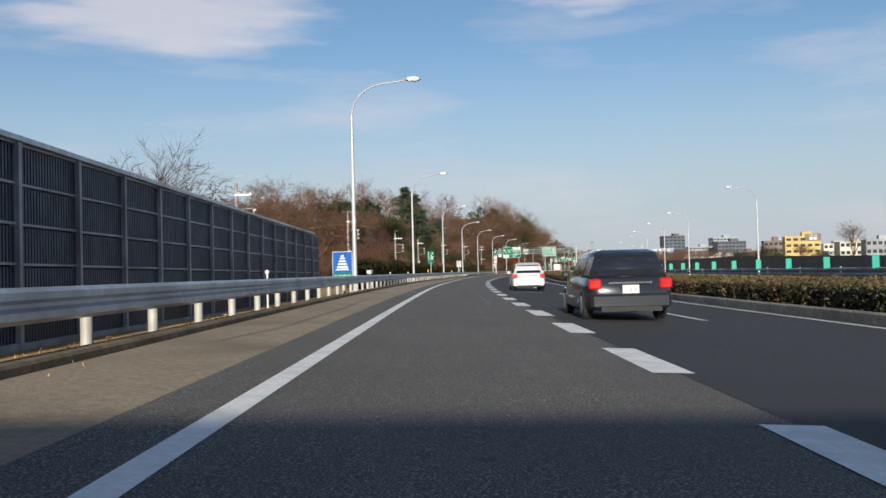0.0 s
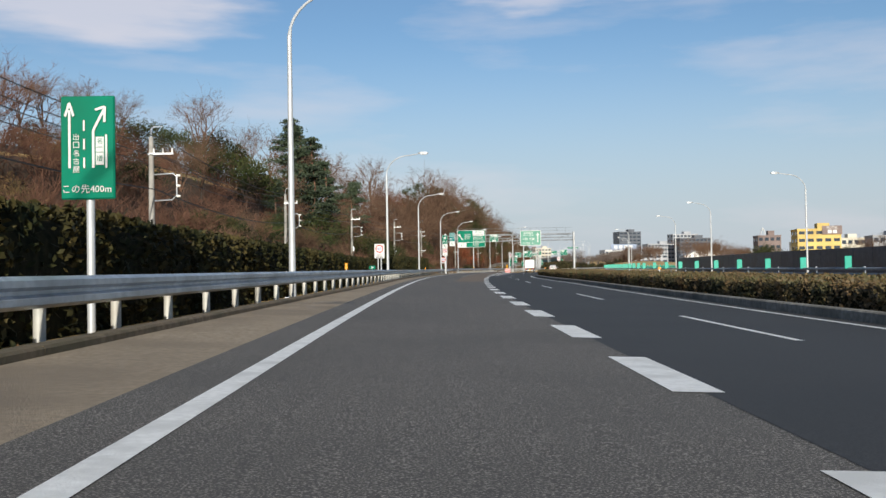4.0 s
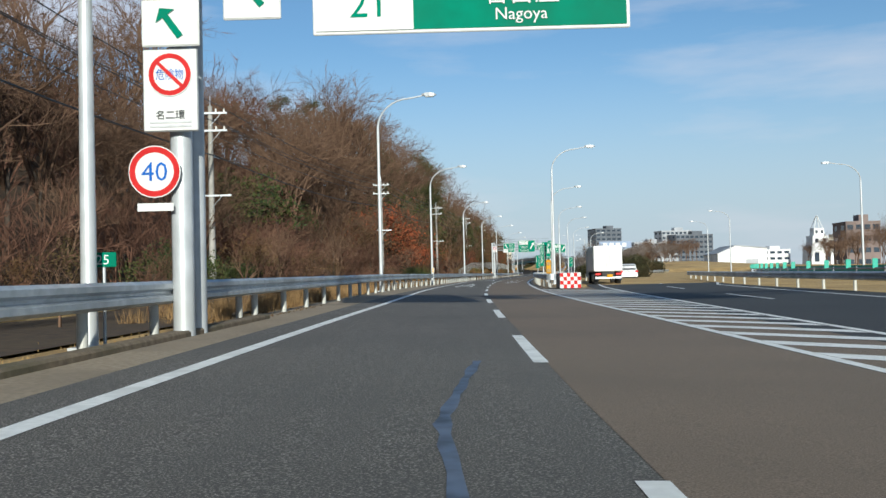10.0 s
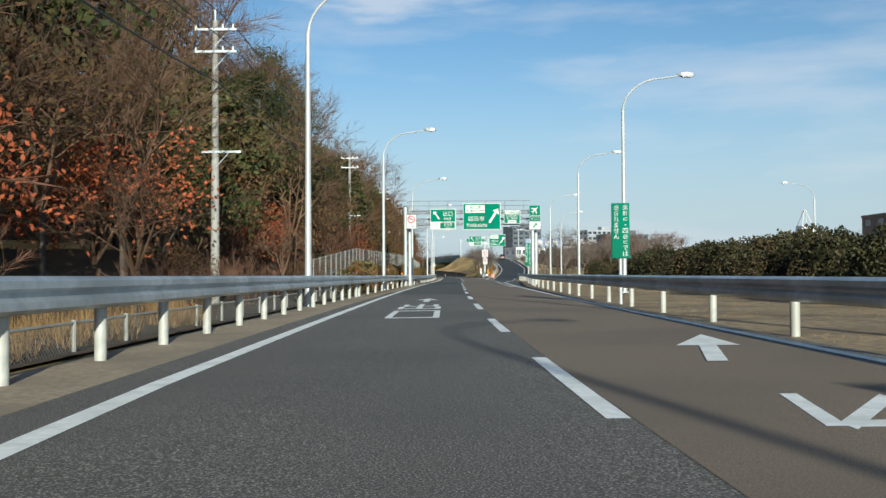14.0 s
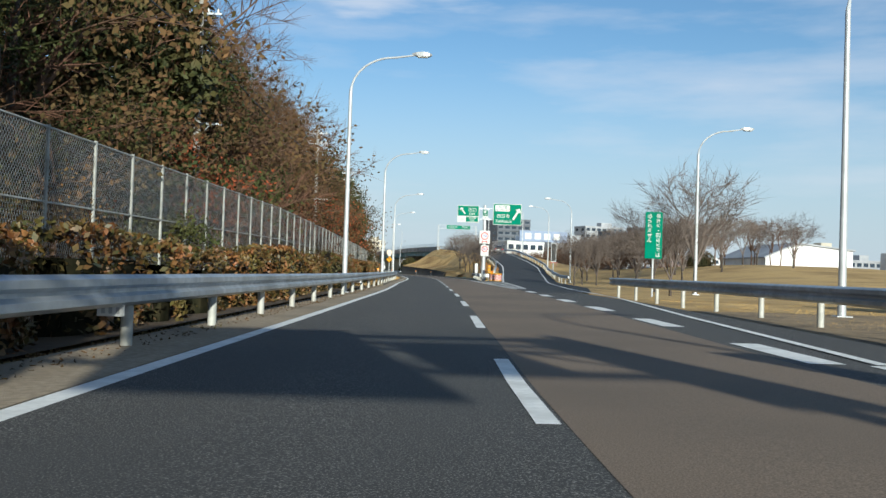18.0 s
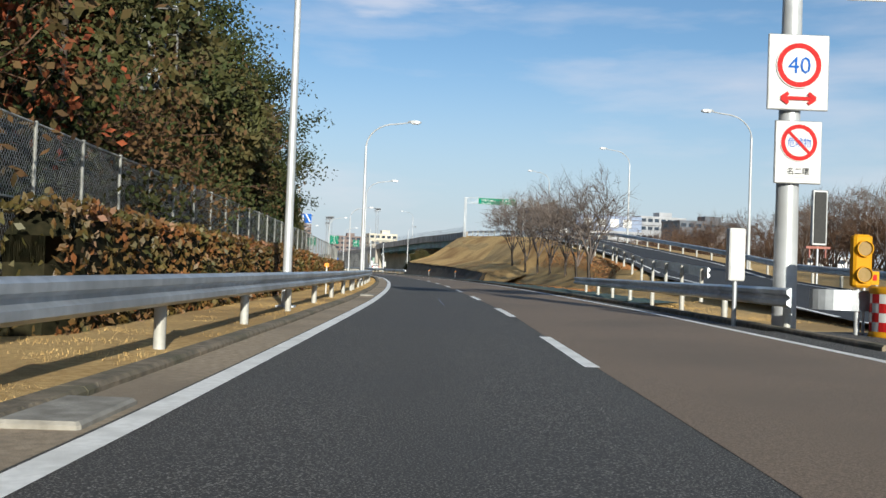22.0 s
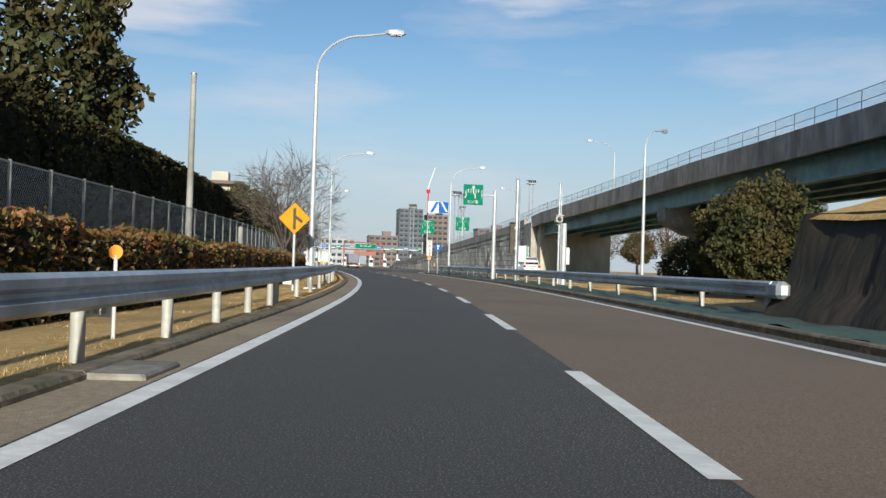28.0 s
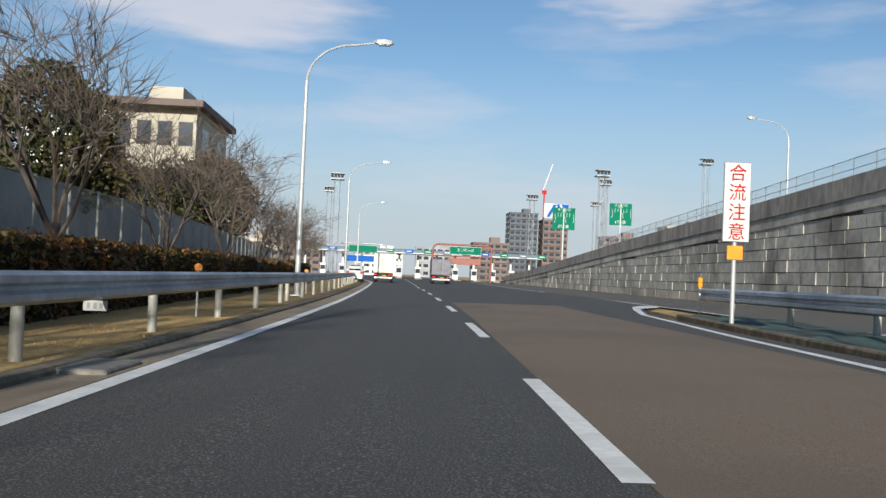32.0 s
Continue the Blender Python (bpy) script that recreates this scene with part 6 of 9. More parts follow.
def tree_proto(kind, seed):
    rng = random.Random(seed)
    names = {"bare": ("bare_tree", "leafless brown woodland tree with fine twigs"), "oak": ("withered_tree", "woodland tree hung with withered brown leaves"), "green": ("evergreen_tree", "dark green broadleaf woodland tree"),
             "dense": ("evergreen_tree", "dark evergreen tree with a dense rounded crown"), "tall": ("tall_evergreen", "tall dark evergreen woodland tree with dense crown"), "pine": ("pine_tree", "tall pine with layered dark needle clumps"), "scrub": ("scrub_tree", "leafless russet thicket tree with many stems"), "street": ("street_tree", "leafless grey tree with a rounded spreading crown"), "red": ("rust_tree", "low tree with rust red leaves")}
    t_ = thing(names[kind][0], pose(0, 0, -60), names[kind][1], "tree", "trees on the hillside" if kind != "street" else "bare trees beside the road")
    wood, crown, tips = Build(), Build(), []
    wood.smooth = True
    if kind in ("bare", "street"):
        h = 3.2 if kind == "bare" else 1.7
        limb(wood, Vector((0, 0, -0.3)), Vector((0.03, 0.02, 1)), h, 0.15 if kind == "bare" else 0.13, 0, rng, [], 0.1, 1, 7)
        top = Vector((0, 0, h - 0.4))
        for k in range(5):
            a = 6.283 * (k + rng.random() * 0.6) / 5
            sp = 0.42 if kind == "bare" else 0.5
            limb(crown, top - Vector((0, 0, 0.6 * rng.random())), Vector((math.cos(a) * sp, math.sin(a) * sp, 1)).normalized(), 2.6 if kind == "bare" else 2.0, 0.075 if kind == "bare" else 0.052, 3, rng, tips, 0.22, 3, 4, 0.62, 0.16, 0.66)
        for p, w in list(tips):
            for k in range(6 if kind == "bare" else 5):
                q = p - w * rng.random() * 0.5
                e = q + (w + Vector((rng.gauss(0, 0.55), rng.gauss(0, 0.55), rng.gauss(0.15, 0.4)))).normalized() * (0.45 + 0.5 * rng.random())
                a_ = (e - q).cross(Vector((rng.gauss(0, 1), rng.gauss(0, 1), 0.2))).normalized() * (0.008 if kind == "bare" else 0.009)
                crown.add([q - a_, q + a_, e], [(0, 1, 2)])
        part("trunk", wood, BARK, t_)
        part("crown", crown, TWIG if kind == "bare" else TWIG_GREY, t_)
        return t_
    if kind == "scrub":
        for k in range(7):
            a = 6.283 * (k + rng.random() * 0.7) / 7
            sp = 0.25 + 0.5 * rng.random()
            limb(wood, Vector((0.2 * math.cos(a), 0.2 * math.sin(a), -0.3)), Vector((math.cos(a) * sp, math.sin(a) * sp, 1)).normalized(), 2.6, 0.05, 2, rng, tips, 0.25, 3, 4, 0.55, 0.2, 0.68)
        for p, w in list(tips):
            for k in range(9):
                q = p - w * rng.random() * 0.7
                e = q + (w + Vector((rng.gauss(0, 0.6), rng.gauss(0, 0.6), rng.gauss(0.2, 0.4)))).normalized() * (0.4 + 0.5 * rng.random())
                a_ = (e - q).cross(Vector((rng.gauss(0, 1), rng.gauss(0, 1), 0.2))).normalized() * 0.011
                crown.add([q - a_, q + a_, e], [(0, 1, 2)])
        part("trunk", wood, TWIG, t_)
        part("crown", crown, TWIG_WARM, t_)
        return t_
    if kind == "pine":
        h = 9.5
        wood.tube([(0, 0, -0.3), (0.15, 0.05, h * 0.4), (-0.15, 0.1, h * 0.75), (0, 0, h)], [0.2, 0.16, 0.1, 0.03], 8)
        for k in range(21):
            z = h * (0.28 + 0.7 * k / 20)
            a, ln = rng.random() * 6.283, (2.5 - 1.9 * k / 20) * (0.7 + 0.5 * rng.random())
            e = Vector((math.cos(a) * ln, math.sin(a) * ln, z + 0.25 * ln))
            crown.tube([(0, 0, z), tuple(e * 0.6 + Vector((0, 0, z * 0.4))), tuple(e)], [0.05, 0.03, 0.015], 4)
            for j in range(5):
                c = Vector((0, 0, z)).lerp(e, 0.45 + 0.6 * j / 5) + Vector((rng.gauss(0, 0.25), rng.gauss(0, 0.25), 0.1))
                for m_ in range(46):
                    leaf(crown, c + Vector((rng.gauss(0, 0.33), rng.gauss(0, 0.33), rng.gauss(0, 0.1))), 0.14, rng)
        part("trunk", wood, PINE_BARK, t_)
        part("crown", crown, NEEDLE, t_)
        return t_
    if kind == "dense":
        wood.tube([(0, 0, -0.4), (0.1, 0, 1.5), (0, 0.1, 3.0), (0.1, 0, 5.2)], [0.24, 0.19, 0.15, 0.05], 8)
        for k in range(14):
            a, z = rng.random() * 6.283, 1.7 + 0.2 * k
            crown.tube([(0, 0, z), (math.cos(a) * 0.9, math.sin(a) * 0.9, z + 0.5), (math.cos(a) * 1.8, math.sin(a) * 1.8, z + 0.9)], [0.09, 0.06, 0.02], 4, caps=False)
        for k in range(11500):
            w = Vector((rng.gauss(0, 1), rng.gauss(0, 1), rng.gauss(0, 1))).normalized()
            lump = 1 + 0.34 * noise.noise(w * 2.1 + Vector((seed, 0, 0))) + 0.16 * noise.noise(w * 5.5 + Vector((seed, 3, 0)))
            f = lump * (0.6 + 0.4 * rng.random() ** 0.4)
            leaf(crown, Vector((w.x * 2.35 * f, w.y * 2.35 * f, 4.0 + w.z * (2.35 if w.z > 0 else 1.9) * f)), 0.1 * (0.7 + 0.6 * rng.random()), rng)
        part("trunk", wood, BARK, t_)
        part("crown", crown, DENSE_LEAF, t_)
        return t_
    if kind == "tall":
        wood.tube([(0, 0, -0.5), (0.1, 0.1, 4), (-0.1, 0.2, 8), (0.1, 0, 12)], [0.24, 0.2, 0.13, 0.04], 7)
        for k in range(26):
            f = (k + rng.random()) / 26
            z = 2.6 + 9.6 * f
            a, ln = rng.random() * 6.283, (3.1 * math.sin(math.pi * min(1, 0.2 + 0.78 * f)) + 0.4) * (0.75 + 0.4 * rng.random())
            e = Vector((math.cos(a) * ln, math.sin(a) * ln, z + 0.35 * ln))
            crown.tube([(0, 0, z), tuple(e * 0.5 + Vector((0, 0, z * 0.5 - 0.1))), tuple(e)], [0.06, 0.04, 0.015], 4, caps=False)
            for j in range(4):
                c = Vector((0, 0, z)).lerp(e, 0.45 + 0.58 * j / 3) + Vector((rng.gauss(0, 0.3), rng.gauss(0, 0.3), rng.gauss(0, 0.2)))
                for m_ in range(60):
                    leaf(crown, c + Vector((rng.gauss(0, 0.38), rng.gauss(0, 0.38), rng.gauss(0, 0.3))), 0.1, rng)
        part("trunk", wood, BARK, t_)
        part("crown", crown, LEAF_GREEN, t_)
        return t_
    h = {"oak": 2.2, "green": 1.6, "red": 1.0}[kind]
    limb(wood, Vector((0, 0, -0.3)), Vector((0.05, 0, 1)), h, 0.14, 0, rng, [], 0.12, 1, 6)
    for k in range(6):
        a = 6.283 * (k + rng.random()) / 6
        limb(wood, Vector((0, 0, h * 0.8)), Vector((math.cos(a) * 0.6, math.sin(a) * 0.6, 0.9)).normalized(), {"oak": 2.2, "green": 1.9, "red": 1.3}[kind], 0.06, 2, rng, tips, 0.25, 3, 4, 0.7, 0.12, 0.7)
    n = {"oak": 24, "green": 30, "red": 46}[kind]
    for p, w in tips:
        for k in range(n):
            r = {"oak": 0.36, "green": 0.38, "red": 0.32}[kind]
            leaf(crown, p + Vector((rng.gauss(0, r), rng.gauss(0, r), rng.gauss(-0.05, r * 0.8))), {"oak": 0.08, "green": 0.11, "red": 0.055}[kind], rng)
    part("trunk", wood, BARK if kind == "green" else TWIG, t_)
    part("crown", crown, {"oak": LEAF_BROWN, "green": LEAF_GREEN, "red": LEAF_RED}[kind], t_)
    return t_


PROTO = {k: [tree_proto(k, 10 * i + j) for j in range(n)] for i, (k, n) in enumerate((("bare", 4), ("oak", 3), ("green", 3), ("pine", 2), ("tall", 3), ("dense", 3), ("street", 3), ("red", 1), ("scrub", 3)))}


def plant(kind, s, d, size, rng, sink=0.0):
    o = copy_thing(rng.choice(PROTO[kind]), place(s, d, -sink, rng.random() * 360))
    o.scale = (size, size, size * (0.92 + 0.16 * rng.random()))
    return o


rng = random.Random(5)
MIX = [(-60, "bsbbsogbr"), (60, "bbsbbsbbob"), (165, "bbggsgbgs"), (225, "bbbsbbbsb"), (300, "bbsbsbbgs"), (335, "bsbrbsgsb"), (352, "bsgsbsgbt"), (400, "bobosgbtb"), (470, "bobtogbt"), (540, "gtogtgb"), (590, "ggtgog")]
KIND = {"b": "bare", "o": "oak", "g": "green", "r": "red", "p": "pine", "t": "tall", "s": "scrub"}
back, brush = [], []
for row in range(5):
    s = -50.0 + 2 * row
    while s < 640 - 4 * row:
        mix = [m for a, m in MIX if a <= s][-1]
        d = hill_foot(s) - (0.5, 4.5, 10.0, 18.0, 29.0)[row] - rng.random() * 2.5
        k = KIND[rng.choice(mix)]
        if row == 0 and (k == "pine" or s < 20):
            k = "oak"
        size = (0.85, 1.25, 1.5, 1.6, 1.6)[row] * (0.8 + 0.4 * rng.random()) * lerp(s, (0, 0.34), (110, 0.36), (150, 0.46), (210, 0.76), (255, 0.8), (300, 0.82), (325, 1.1), (345, 1.3), (400, 1.3), (530, 1.3), (580, 1.05), (640, 0.95))
        if k == "tall":
            size = (0.62, 0.8, 0.95, 1.0, 1.0)[row] * (0.85 + 0.3 * rng.random()) * lerp(s, (340, 0.9), (400, 1.2), (530, 1.2), (580, 0.75), (640, 0.7))
        if s < 165 and row > 0 and k in ("bare", "scrub"):
            brush.append((s, d, size * (1.25 if k == "scrub" else 1.4)))
        elif row > 2 and k == "bare":
            back.append((s, d, size))
        else:
            plant(k, s, d, size, rng)
        s += (4.0, 5.2, 6.4, 8.0, 10.5)[row] * (0.75 + 0.5 * rng.random()) * lerp(s, (60, 0.42), (165, 0.46), (175, 0.8), (200, 1.0), (380, 1.0), (400, 0.95), (560, 0.95), (600, 1.0))
# undergrowth along the foot of the wood
for s in np.arange(150, 470, 3.4):
    q = hill_foot(s) + lerp(s, (150, 2.0), (250, 3.5), (300, 4.0), (400, 2.6)) - rng.random() * 2.5
    plant(rng.choice(("scrub", "scrub", "bare", "green", "scrub", "oak") if s < 380 else ("oak", "green", "oak")), s, q, 0.33 + 0.14 * rng.random(), rng)
# three pines that stand out, and single bare trees
for s, d, k, size in ((248.9, -19, "pine", 1.25), (235, -23, "pine", 1.4), (230, -20, "pine", 1.25), (223, -23.5, "pine", 1.4), (216, -19, "pine", 1.2), (241, -26, "pine", 1.25), (203, -21, "pine", 0.66), (262, -15.5, "bare", 1.05), (268, -14, "bare", 1.1), (274, -14.5, "bare", 1.05), (281, -14, "bare", 1.0), (228, -13.5, "green", 1.2), (234, -12.5, "green", 1.1), (242, -13, "green", 1.15), (250, -12.5, "green", 1.0), (220, -12.5, "green", 1.1), (40, -10.5, "oak", 0.75), (62, -9.5, "oak", 0.95), (60, -12, "bare", 0.9), (36, -11, "bare", 0.8)):
    plant(k, s, d, size, rng)
# bare trees on the right: lawn trees, bank trees; street trees on the left near the end
for s, d, size in ((474, 14.8, 1.2), (471, 16.6, 1.55), (462, 12.6, 0.9), (503, 14.6, 0.95), (508, 16.3, 1.0), (505, 17.2, 0.95), (511, 20.6, 1.15), (518, 24.5, 1.0), (508, 21.8, 1.1), (520, 28.5, 1.1), (512, 27.0, 1.15), (530, 24.5, 1.0), (538, 30, 1.1), (528, 35, 1.1), (548, 33, 1.1), (560, 36, 1.1), (526, 20.3, 1.25), (533, 26, 1.2), (541, 24.8, 1.1), (522, 31, 1.2), (515, 33, 1.2), (506, 30, 1.1), (499, 24, 1.1), (553, 27.5, 1.05), (563, 29.5, 1.0), (527, 40, 1.1), (510, 39, 1.1), (575, 33, 1.1), (590, 34, 1.1), (545, 40, 1.1), (535, 45, 1.1),
                   (557, 10.8, 1.3), (561.5, 10.9, 1.15), (566, 11.0, 1.22), (572.8, 11.15, 1.2), (578.7, 11.2, 1.38), (583.5, 11.1, 1.38), (590, 11.0, 1.42),
                   (694.5, -7.2, 1.7), (701, -7.1, 0.95), (708.5, -7.3, 1.5), (718, -7.4, 1.3), (729, -7.6, 1.15), (737.5, -7.7, 1.1), (746, -7.8, 1.1), (755, -8.0, 1.05), (764, -8.6, 1.05), (775, -9.4, 1.05), (788, -10.4, 1.05), (804, -11.5, 1.05), (825, -13, 1.05)):
    plant("street", s, d, size, rng)


def woodland(kind, spots, label, twigs=None):
    """Far trees joined into one mass."""
    big = Build()
    for s, d, size in spots:
        x, y = across(s, d)
        m = pose(x, y, ground_z(s, d), 0, 0, rng.random() * 360) @ Matrix.Scale(size, 4)
        for c in rng.choice(PROTO[kind]).children:
            vs = np.empty(len(c.data.vertices) * 3)
            c.data.vertices.foreach_get("co", vs)
            vs = vs.reshape(-1, 3) @ np.array(m.to_3x3()).T + np.array(m.translation)
            n = len(big.v)
            big.v += vs.tolist()
            big.f += [tuple(n + i for i in p.vertices) for p in c.data.polygons]
    return solid("woodland", big, twigs or TWIG, label, "woodland", kind="stuff")


# belt of bare trees beyond the lawn and the branch road
belt = [(540 + i * 2.2, branch_d(540 + i * 2.2) + 20 + 20 * rng.random(), 0.75 + 0.3 * rng.random()) for i in range(76)]
belt += [(300 + i * 9, main_d(300 + i * 9) + 34 + 9 * rng.random(), 0.8 + 0.3 * rng.random()) for i in range(30)]
belt += [(30 + i * 7, 48 + 14 * rng.random(), 0.6 + 0.3 * rng.random()) for i in range(16)]
thicket = []
for i in range(500):
    s = 52 + 215 * rng.random()
    thicket.append((s, hill_foot(s) - 0.5 - 34 * rng.random() ** 1.15, (0.44 + 0.22 * rng.random()) * lerp(s, (60, 0.95), (130, 1.0), (205, 1.1), (220, 1.35), (265, 1.4))))
for i in range(110):
    s = 272 + 78 * rng.random()
    thicket.append((s, hill_foot(s) - 0.5 - 19 * rng.random(), 0.7 + 0.3 * rng.random()))
woodland("bare", back, "far rows of leafless brown trees up the hill")
woodland("scrub", brush + thicket, "russet thicket between the leafless trees", TWIG_WARM)
woodland("scrub", [(548 + 1.5 * i, branch_d(548 + 1.5 * i) + 13 + 14 * rng.random(), 0.8 + 0.35 * rng.random()) for i in range(62)], "belt of brown brushwood beyond the branch road")
woodland("bare", belt, "belt of leafless brown trees far off")
for s, d, size in ((380, -12.8, 1.6), (396, -12.4, 1.5), (414, -11.8, 1.8), (448, -12.6, 1.7), (512, -11.4, 1.6), (516, -13.5, 1.9), (528, -11.2, 1.6), (534, -12.5, 1.9), (541, -11.2, 1.7), (548, -12.5, 1.8), (555, -12, 1.5)):
    plant("dense", s, d, size, rng)
# rust and brown trees low on the slope, some before the poles
for k, s, d, size in (("oak", 330, -11.5, 1.1), ("red", 338.5, -11.2, 2.3), ("red", 343, -12.5, 1.9), ("bare", 318, -15, 1.5), ("bare", 324, -18, 1.6), ("bare", 331, -16, 1.6), ("bare", 337, -19, 1.7), ("oak", 339, -10.8, 1.0), ("oak", 345, -12, 1.35), ("red", 349, -10.5, 1.6), ("oak", 355, -11.5, 1.2), ("red", 361, -11, 1.7), ("oak", 367, -11.8, 1.3), ("oak", 376, -11, 1.2), ("red", 383, -10.8, 1.5), ("oak", 392, -10.6, 1.2), ("green", 518.6, -7.6, 0.8), ("oak", 520.4, -8.1, 1.0), ("green", 521.8, -8.0, 1.05), ("oak", 525.5, -7.7, 0.8), ("green", 529, -8, 0.9), ("red", 406, -9, 1.5), ("oak", 415, -9.2, 1.1), ("oak", 436, -9.2, 1.15), ("red", 446, -9.4, 1.6), ("oak", 460, -9.3, 1.2), ("red", 472, -9.5, 1.7), ("oak", 485, -9.4, 1.2), ("oak", 500, -9.3, 1.2), ("red", 506, -9.8, 2.2), ("oak", 511, -9.2, 1.5), ("red", 516, -10.2, 2.1), ("oak", 493, -10, 1.5), ("oak", 424, -12, 1.8), ("bare", 430, -11, 1.8), ("oak", 441, -12.5, 1.9), ("bare", 452, -11.5, 1.8), ("oak", 463, -12, 1.9), ("bare", 469, -11, 1.7), ("bare", 482, -11, 1.7), ("oak", 488, -12.5, 2.0), ("bare", 496, -12, 1.8), ("oak", 503, -12.5, 1.9), ("bare", 510, -12.5, 1.7), ("oak", 478, -13, 1.9),
                      ("bare", 344, -17, 2.1), ("bare", 350, -19, 2.2), ("bare", 357, -17, 2.1), ("bare", 364, -19, 2.2), ("bare", 372, -17, 2.1)):
    plant(k, s, d, size, rng)
# tall dark trees close behind the fence
for s, d, size in ((404, -9.8, 0.75), (419, -10.4, 0.75), (437, -11.0, 0.85), (458, -11.4, 0.9), (521, -12.6, 1.05), (531, -10.6, 1.0), (538, -11.6, 1.1), (545, -10.4, 1.1), (551, -11.4, 1.15), (557, -12.5, 1.05), (558, -10.4, 1.15), (562, -11.2, 1.1), (566, -11.0, 1.0), (570, -11.8, 0.9), (575, -11.6, 0.75)):
    plant("tall", s, d, size, rng)
# dark evergreens above the fence
for s, d, size in ((583, -12.2, 1.28), (588, -12.8, 1.35), (594, -12.4, 1.22), (600, -12.5, 1.35), (606, -12.8, 1.3), (612, -13.2, 1.35), (619, -14.2, 1.3), (626, -14.8, 1.35), (633, -15.4, 1.3), (641, -15.6, 1.28), (649, -15.6, 1.22)):
    k = rng.choice(("dense", "dense", "tall", "oak"))
    plant(k, s, d, size * (0.6 if k == "tall" else 0.85 + 0.25 * rng.random()), rng)
for s, d, size in ((690, 23, 0.5), (700, 28, 0.6), (676, 13.6, 0.45)):
    plant("street", s, d, size, rng)
# evergreen trees with round crowns behind the wall on the left, and under the bridge
for s, d, size in ((668, -15.6, 1.95), (673, -18, 1.3), (664, -18, 1.3), (712, -11.6, 1.25), (718, -15, 0.9), (726, -15.5, 0.85), (738, -11.5, 1.0), (770, -13.5, 1.2), (762, -15, 1.1), (655, -18, 1.2)):
    plant("dense", s, d, size, rng)
for s, d, size, low in ((663, 12.6, 0.85, 1.4), (667, 13.6, 0.9, 1.2), (670.5, 12.4, 0.6, 1.2)):
    plant("dense", s, d, size, rng, low)
# scrub and evergreens beyond the bridge
for i in range(20):
    plant(("oak", "bare", "dense", "oak", "green")[i % 5], 716 + 5.2 * i + 2 * rng.random(), lerp(716 + 5.2 * i, (716, 36), (760, 31), (820, 31)) + 8 * rng.random(), (1.25, 1.2, 1.0, 1.15, 1.2)[i % 5], rng)
for s, d, size in ((420, 90, 1.3), (395, 75, 1.2), (440, 110, 1.3), (465, 100, 1.2), (350, 70, 1.2), (215, 60, 1.1), (90, 62, 1.2), (95, 65, 1.2), (60, 55, 1.0), (150, 66, 1.2)):
    plant("green", s, d, size, rng)
for s, d, size in ((80, 58, 1.0), (84, 61, 1.0), (110, 66, 1.1), (118, 64, 1.0), (72, 58, 1.0), (50, 56, 1.0), (130, 70, 1.0), (300, 85, 1.0), (330, 90, 1.0), (360, 95, 1.0), (45, 50, 1.0), (38, 48, 1.0), (30, 46, 0.9)):
    plant("bare", s, d, size, rng)


# ---- hedges ----
def hedge_mesh(ln, w, h, seed, n, size, lump=0.12):
    rng = random.Random(seed)
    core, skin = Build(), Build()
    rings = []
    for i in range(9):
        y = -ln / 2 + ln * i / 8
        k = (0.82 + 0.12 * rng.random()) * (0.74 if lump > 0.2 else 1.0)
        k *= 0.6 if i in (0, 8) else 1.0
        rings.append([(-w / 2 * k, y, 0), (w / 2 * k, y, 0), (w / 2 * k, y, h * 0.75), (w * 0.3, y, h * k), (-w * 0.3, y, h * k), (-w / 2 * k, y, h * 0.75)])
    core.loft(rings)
    for i in range(n):
        y = (rng.random() - 0.5) * ln
        f = rng.random()
        bump_ = lump * noise.noise(Vector((y * 1.3, f * 3, seed)))
        if f < 0.12:
            y = ln / 2 * (1 if rng.random() < 0.5 else -1)
            p = Vector(((rng.random() - 0.5) * w, y, rng.random() * h))
        elif f < 0.42:
            p = Vector((w / 2 + bump_, y, rng.random() * h * 0.95))
        elif f < 0.84 and f >= 0.42:
            q = (f - 0.42) / 0.42
            p = Vector(((q - 0.5) * w, y, h + bump_ - 0.1 * abs(q - 0.5)))
        else:
            p = Vector((-w / 2 - bump_, y, rng.random() * h))
        leaf(skin, p + Vector((rng.gauss(0, 0.04), 0, rng.gauss(0, 0.04))), size * (0.7 + 0.6 * rng.random()), rng)
    return core.mesh("core"), skin.mesh("leaves")


def hedge_run(a, c, line, ln, w, h, mat_, label, n, size, base=None, hvar=None):
    protos = [hedge_mesh(ln * 1.06, w, h, 31 + k + int(a), n, size) for k in range(3)]
    t_ = thing("hedge", pose(0, 0, 0), label, "hedge", "hedges")
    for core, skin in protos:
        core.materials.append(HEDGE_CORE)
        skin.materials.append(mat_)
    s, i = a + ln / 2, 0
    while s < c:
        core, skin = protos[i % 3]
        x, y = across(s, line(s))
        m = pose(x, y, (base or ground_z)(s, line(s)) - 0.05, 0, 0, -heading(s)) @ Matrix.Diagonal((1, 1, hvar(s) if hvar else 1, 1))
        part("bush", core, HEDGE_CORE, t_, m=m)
        part("leaves", skin, mat_, t_, m=m)
        s += ln
        i += 1
    return t_


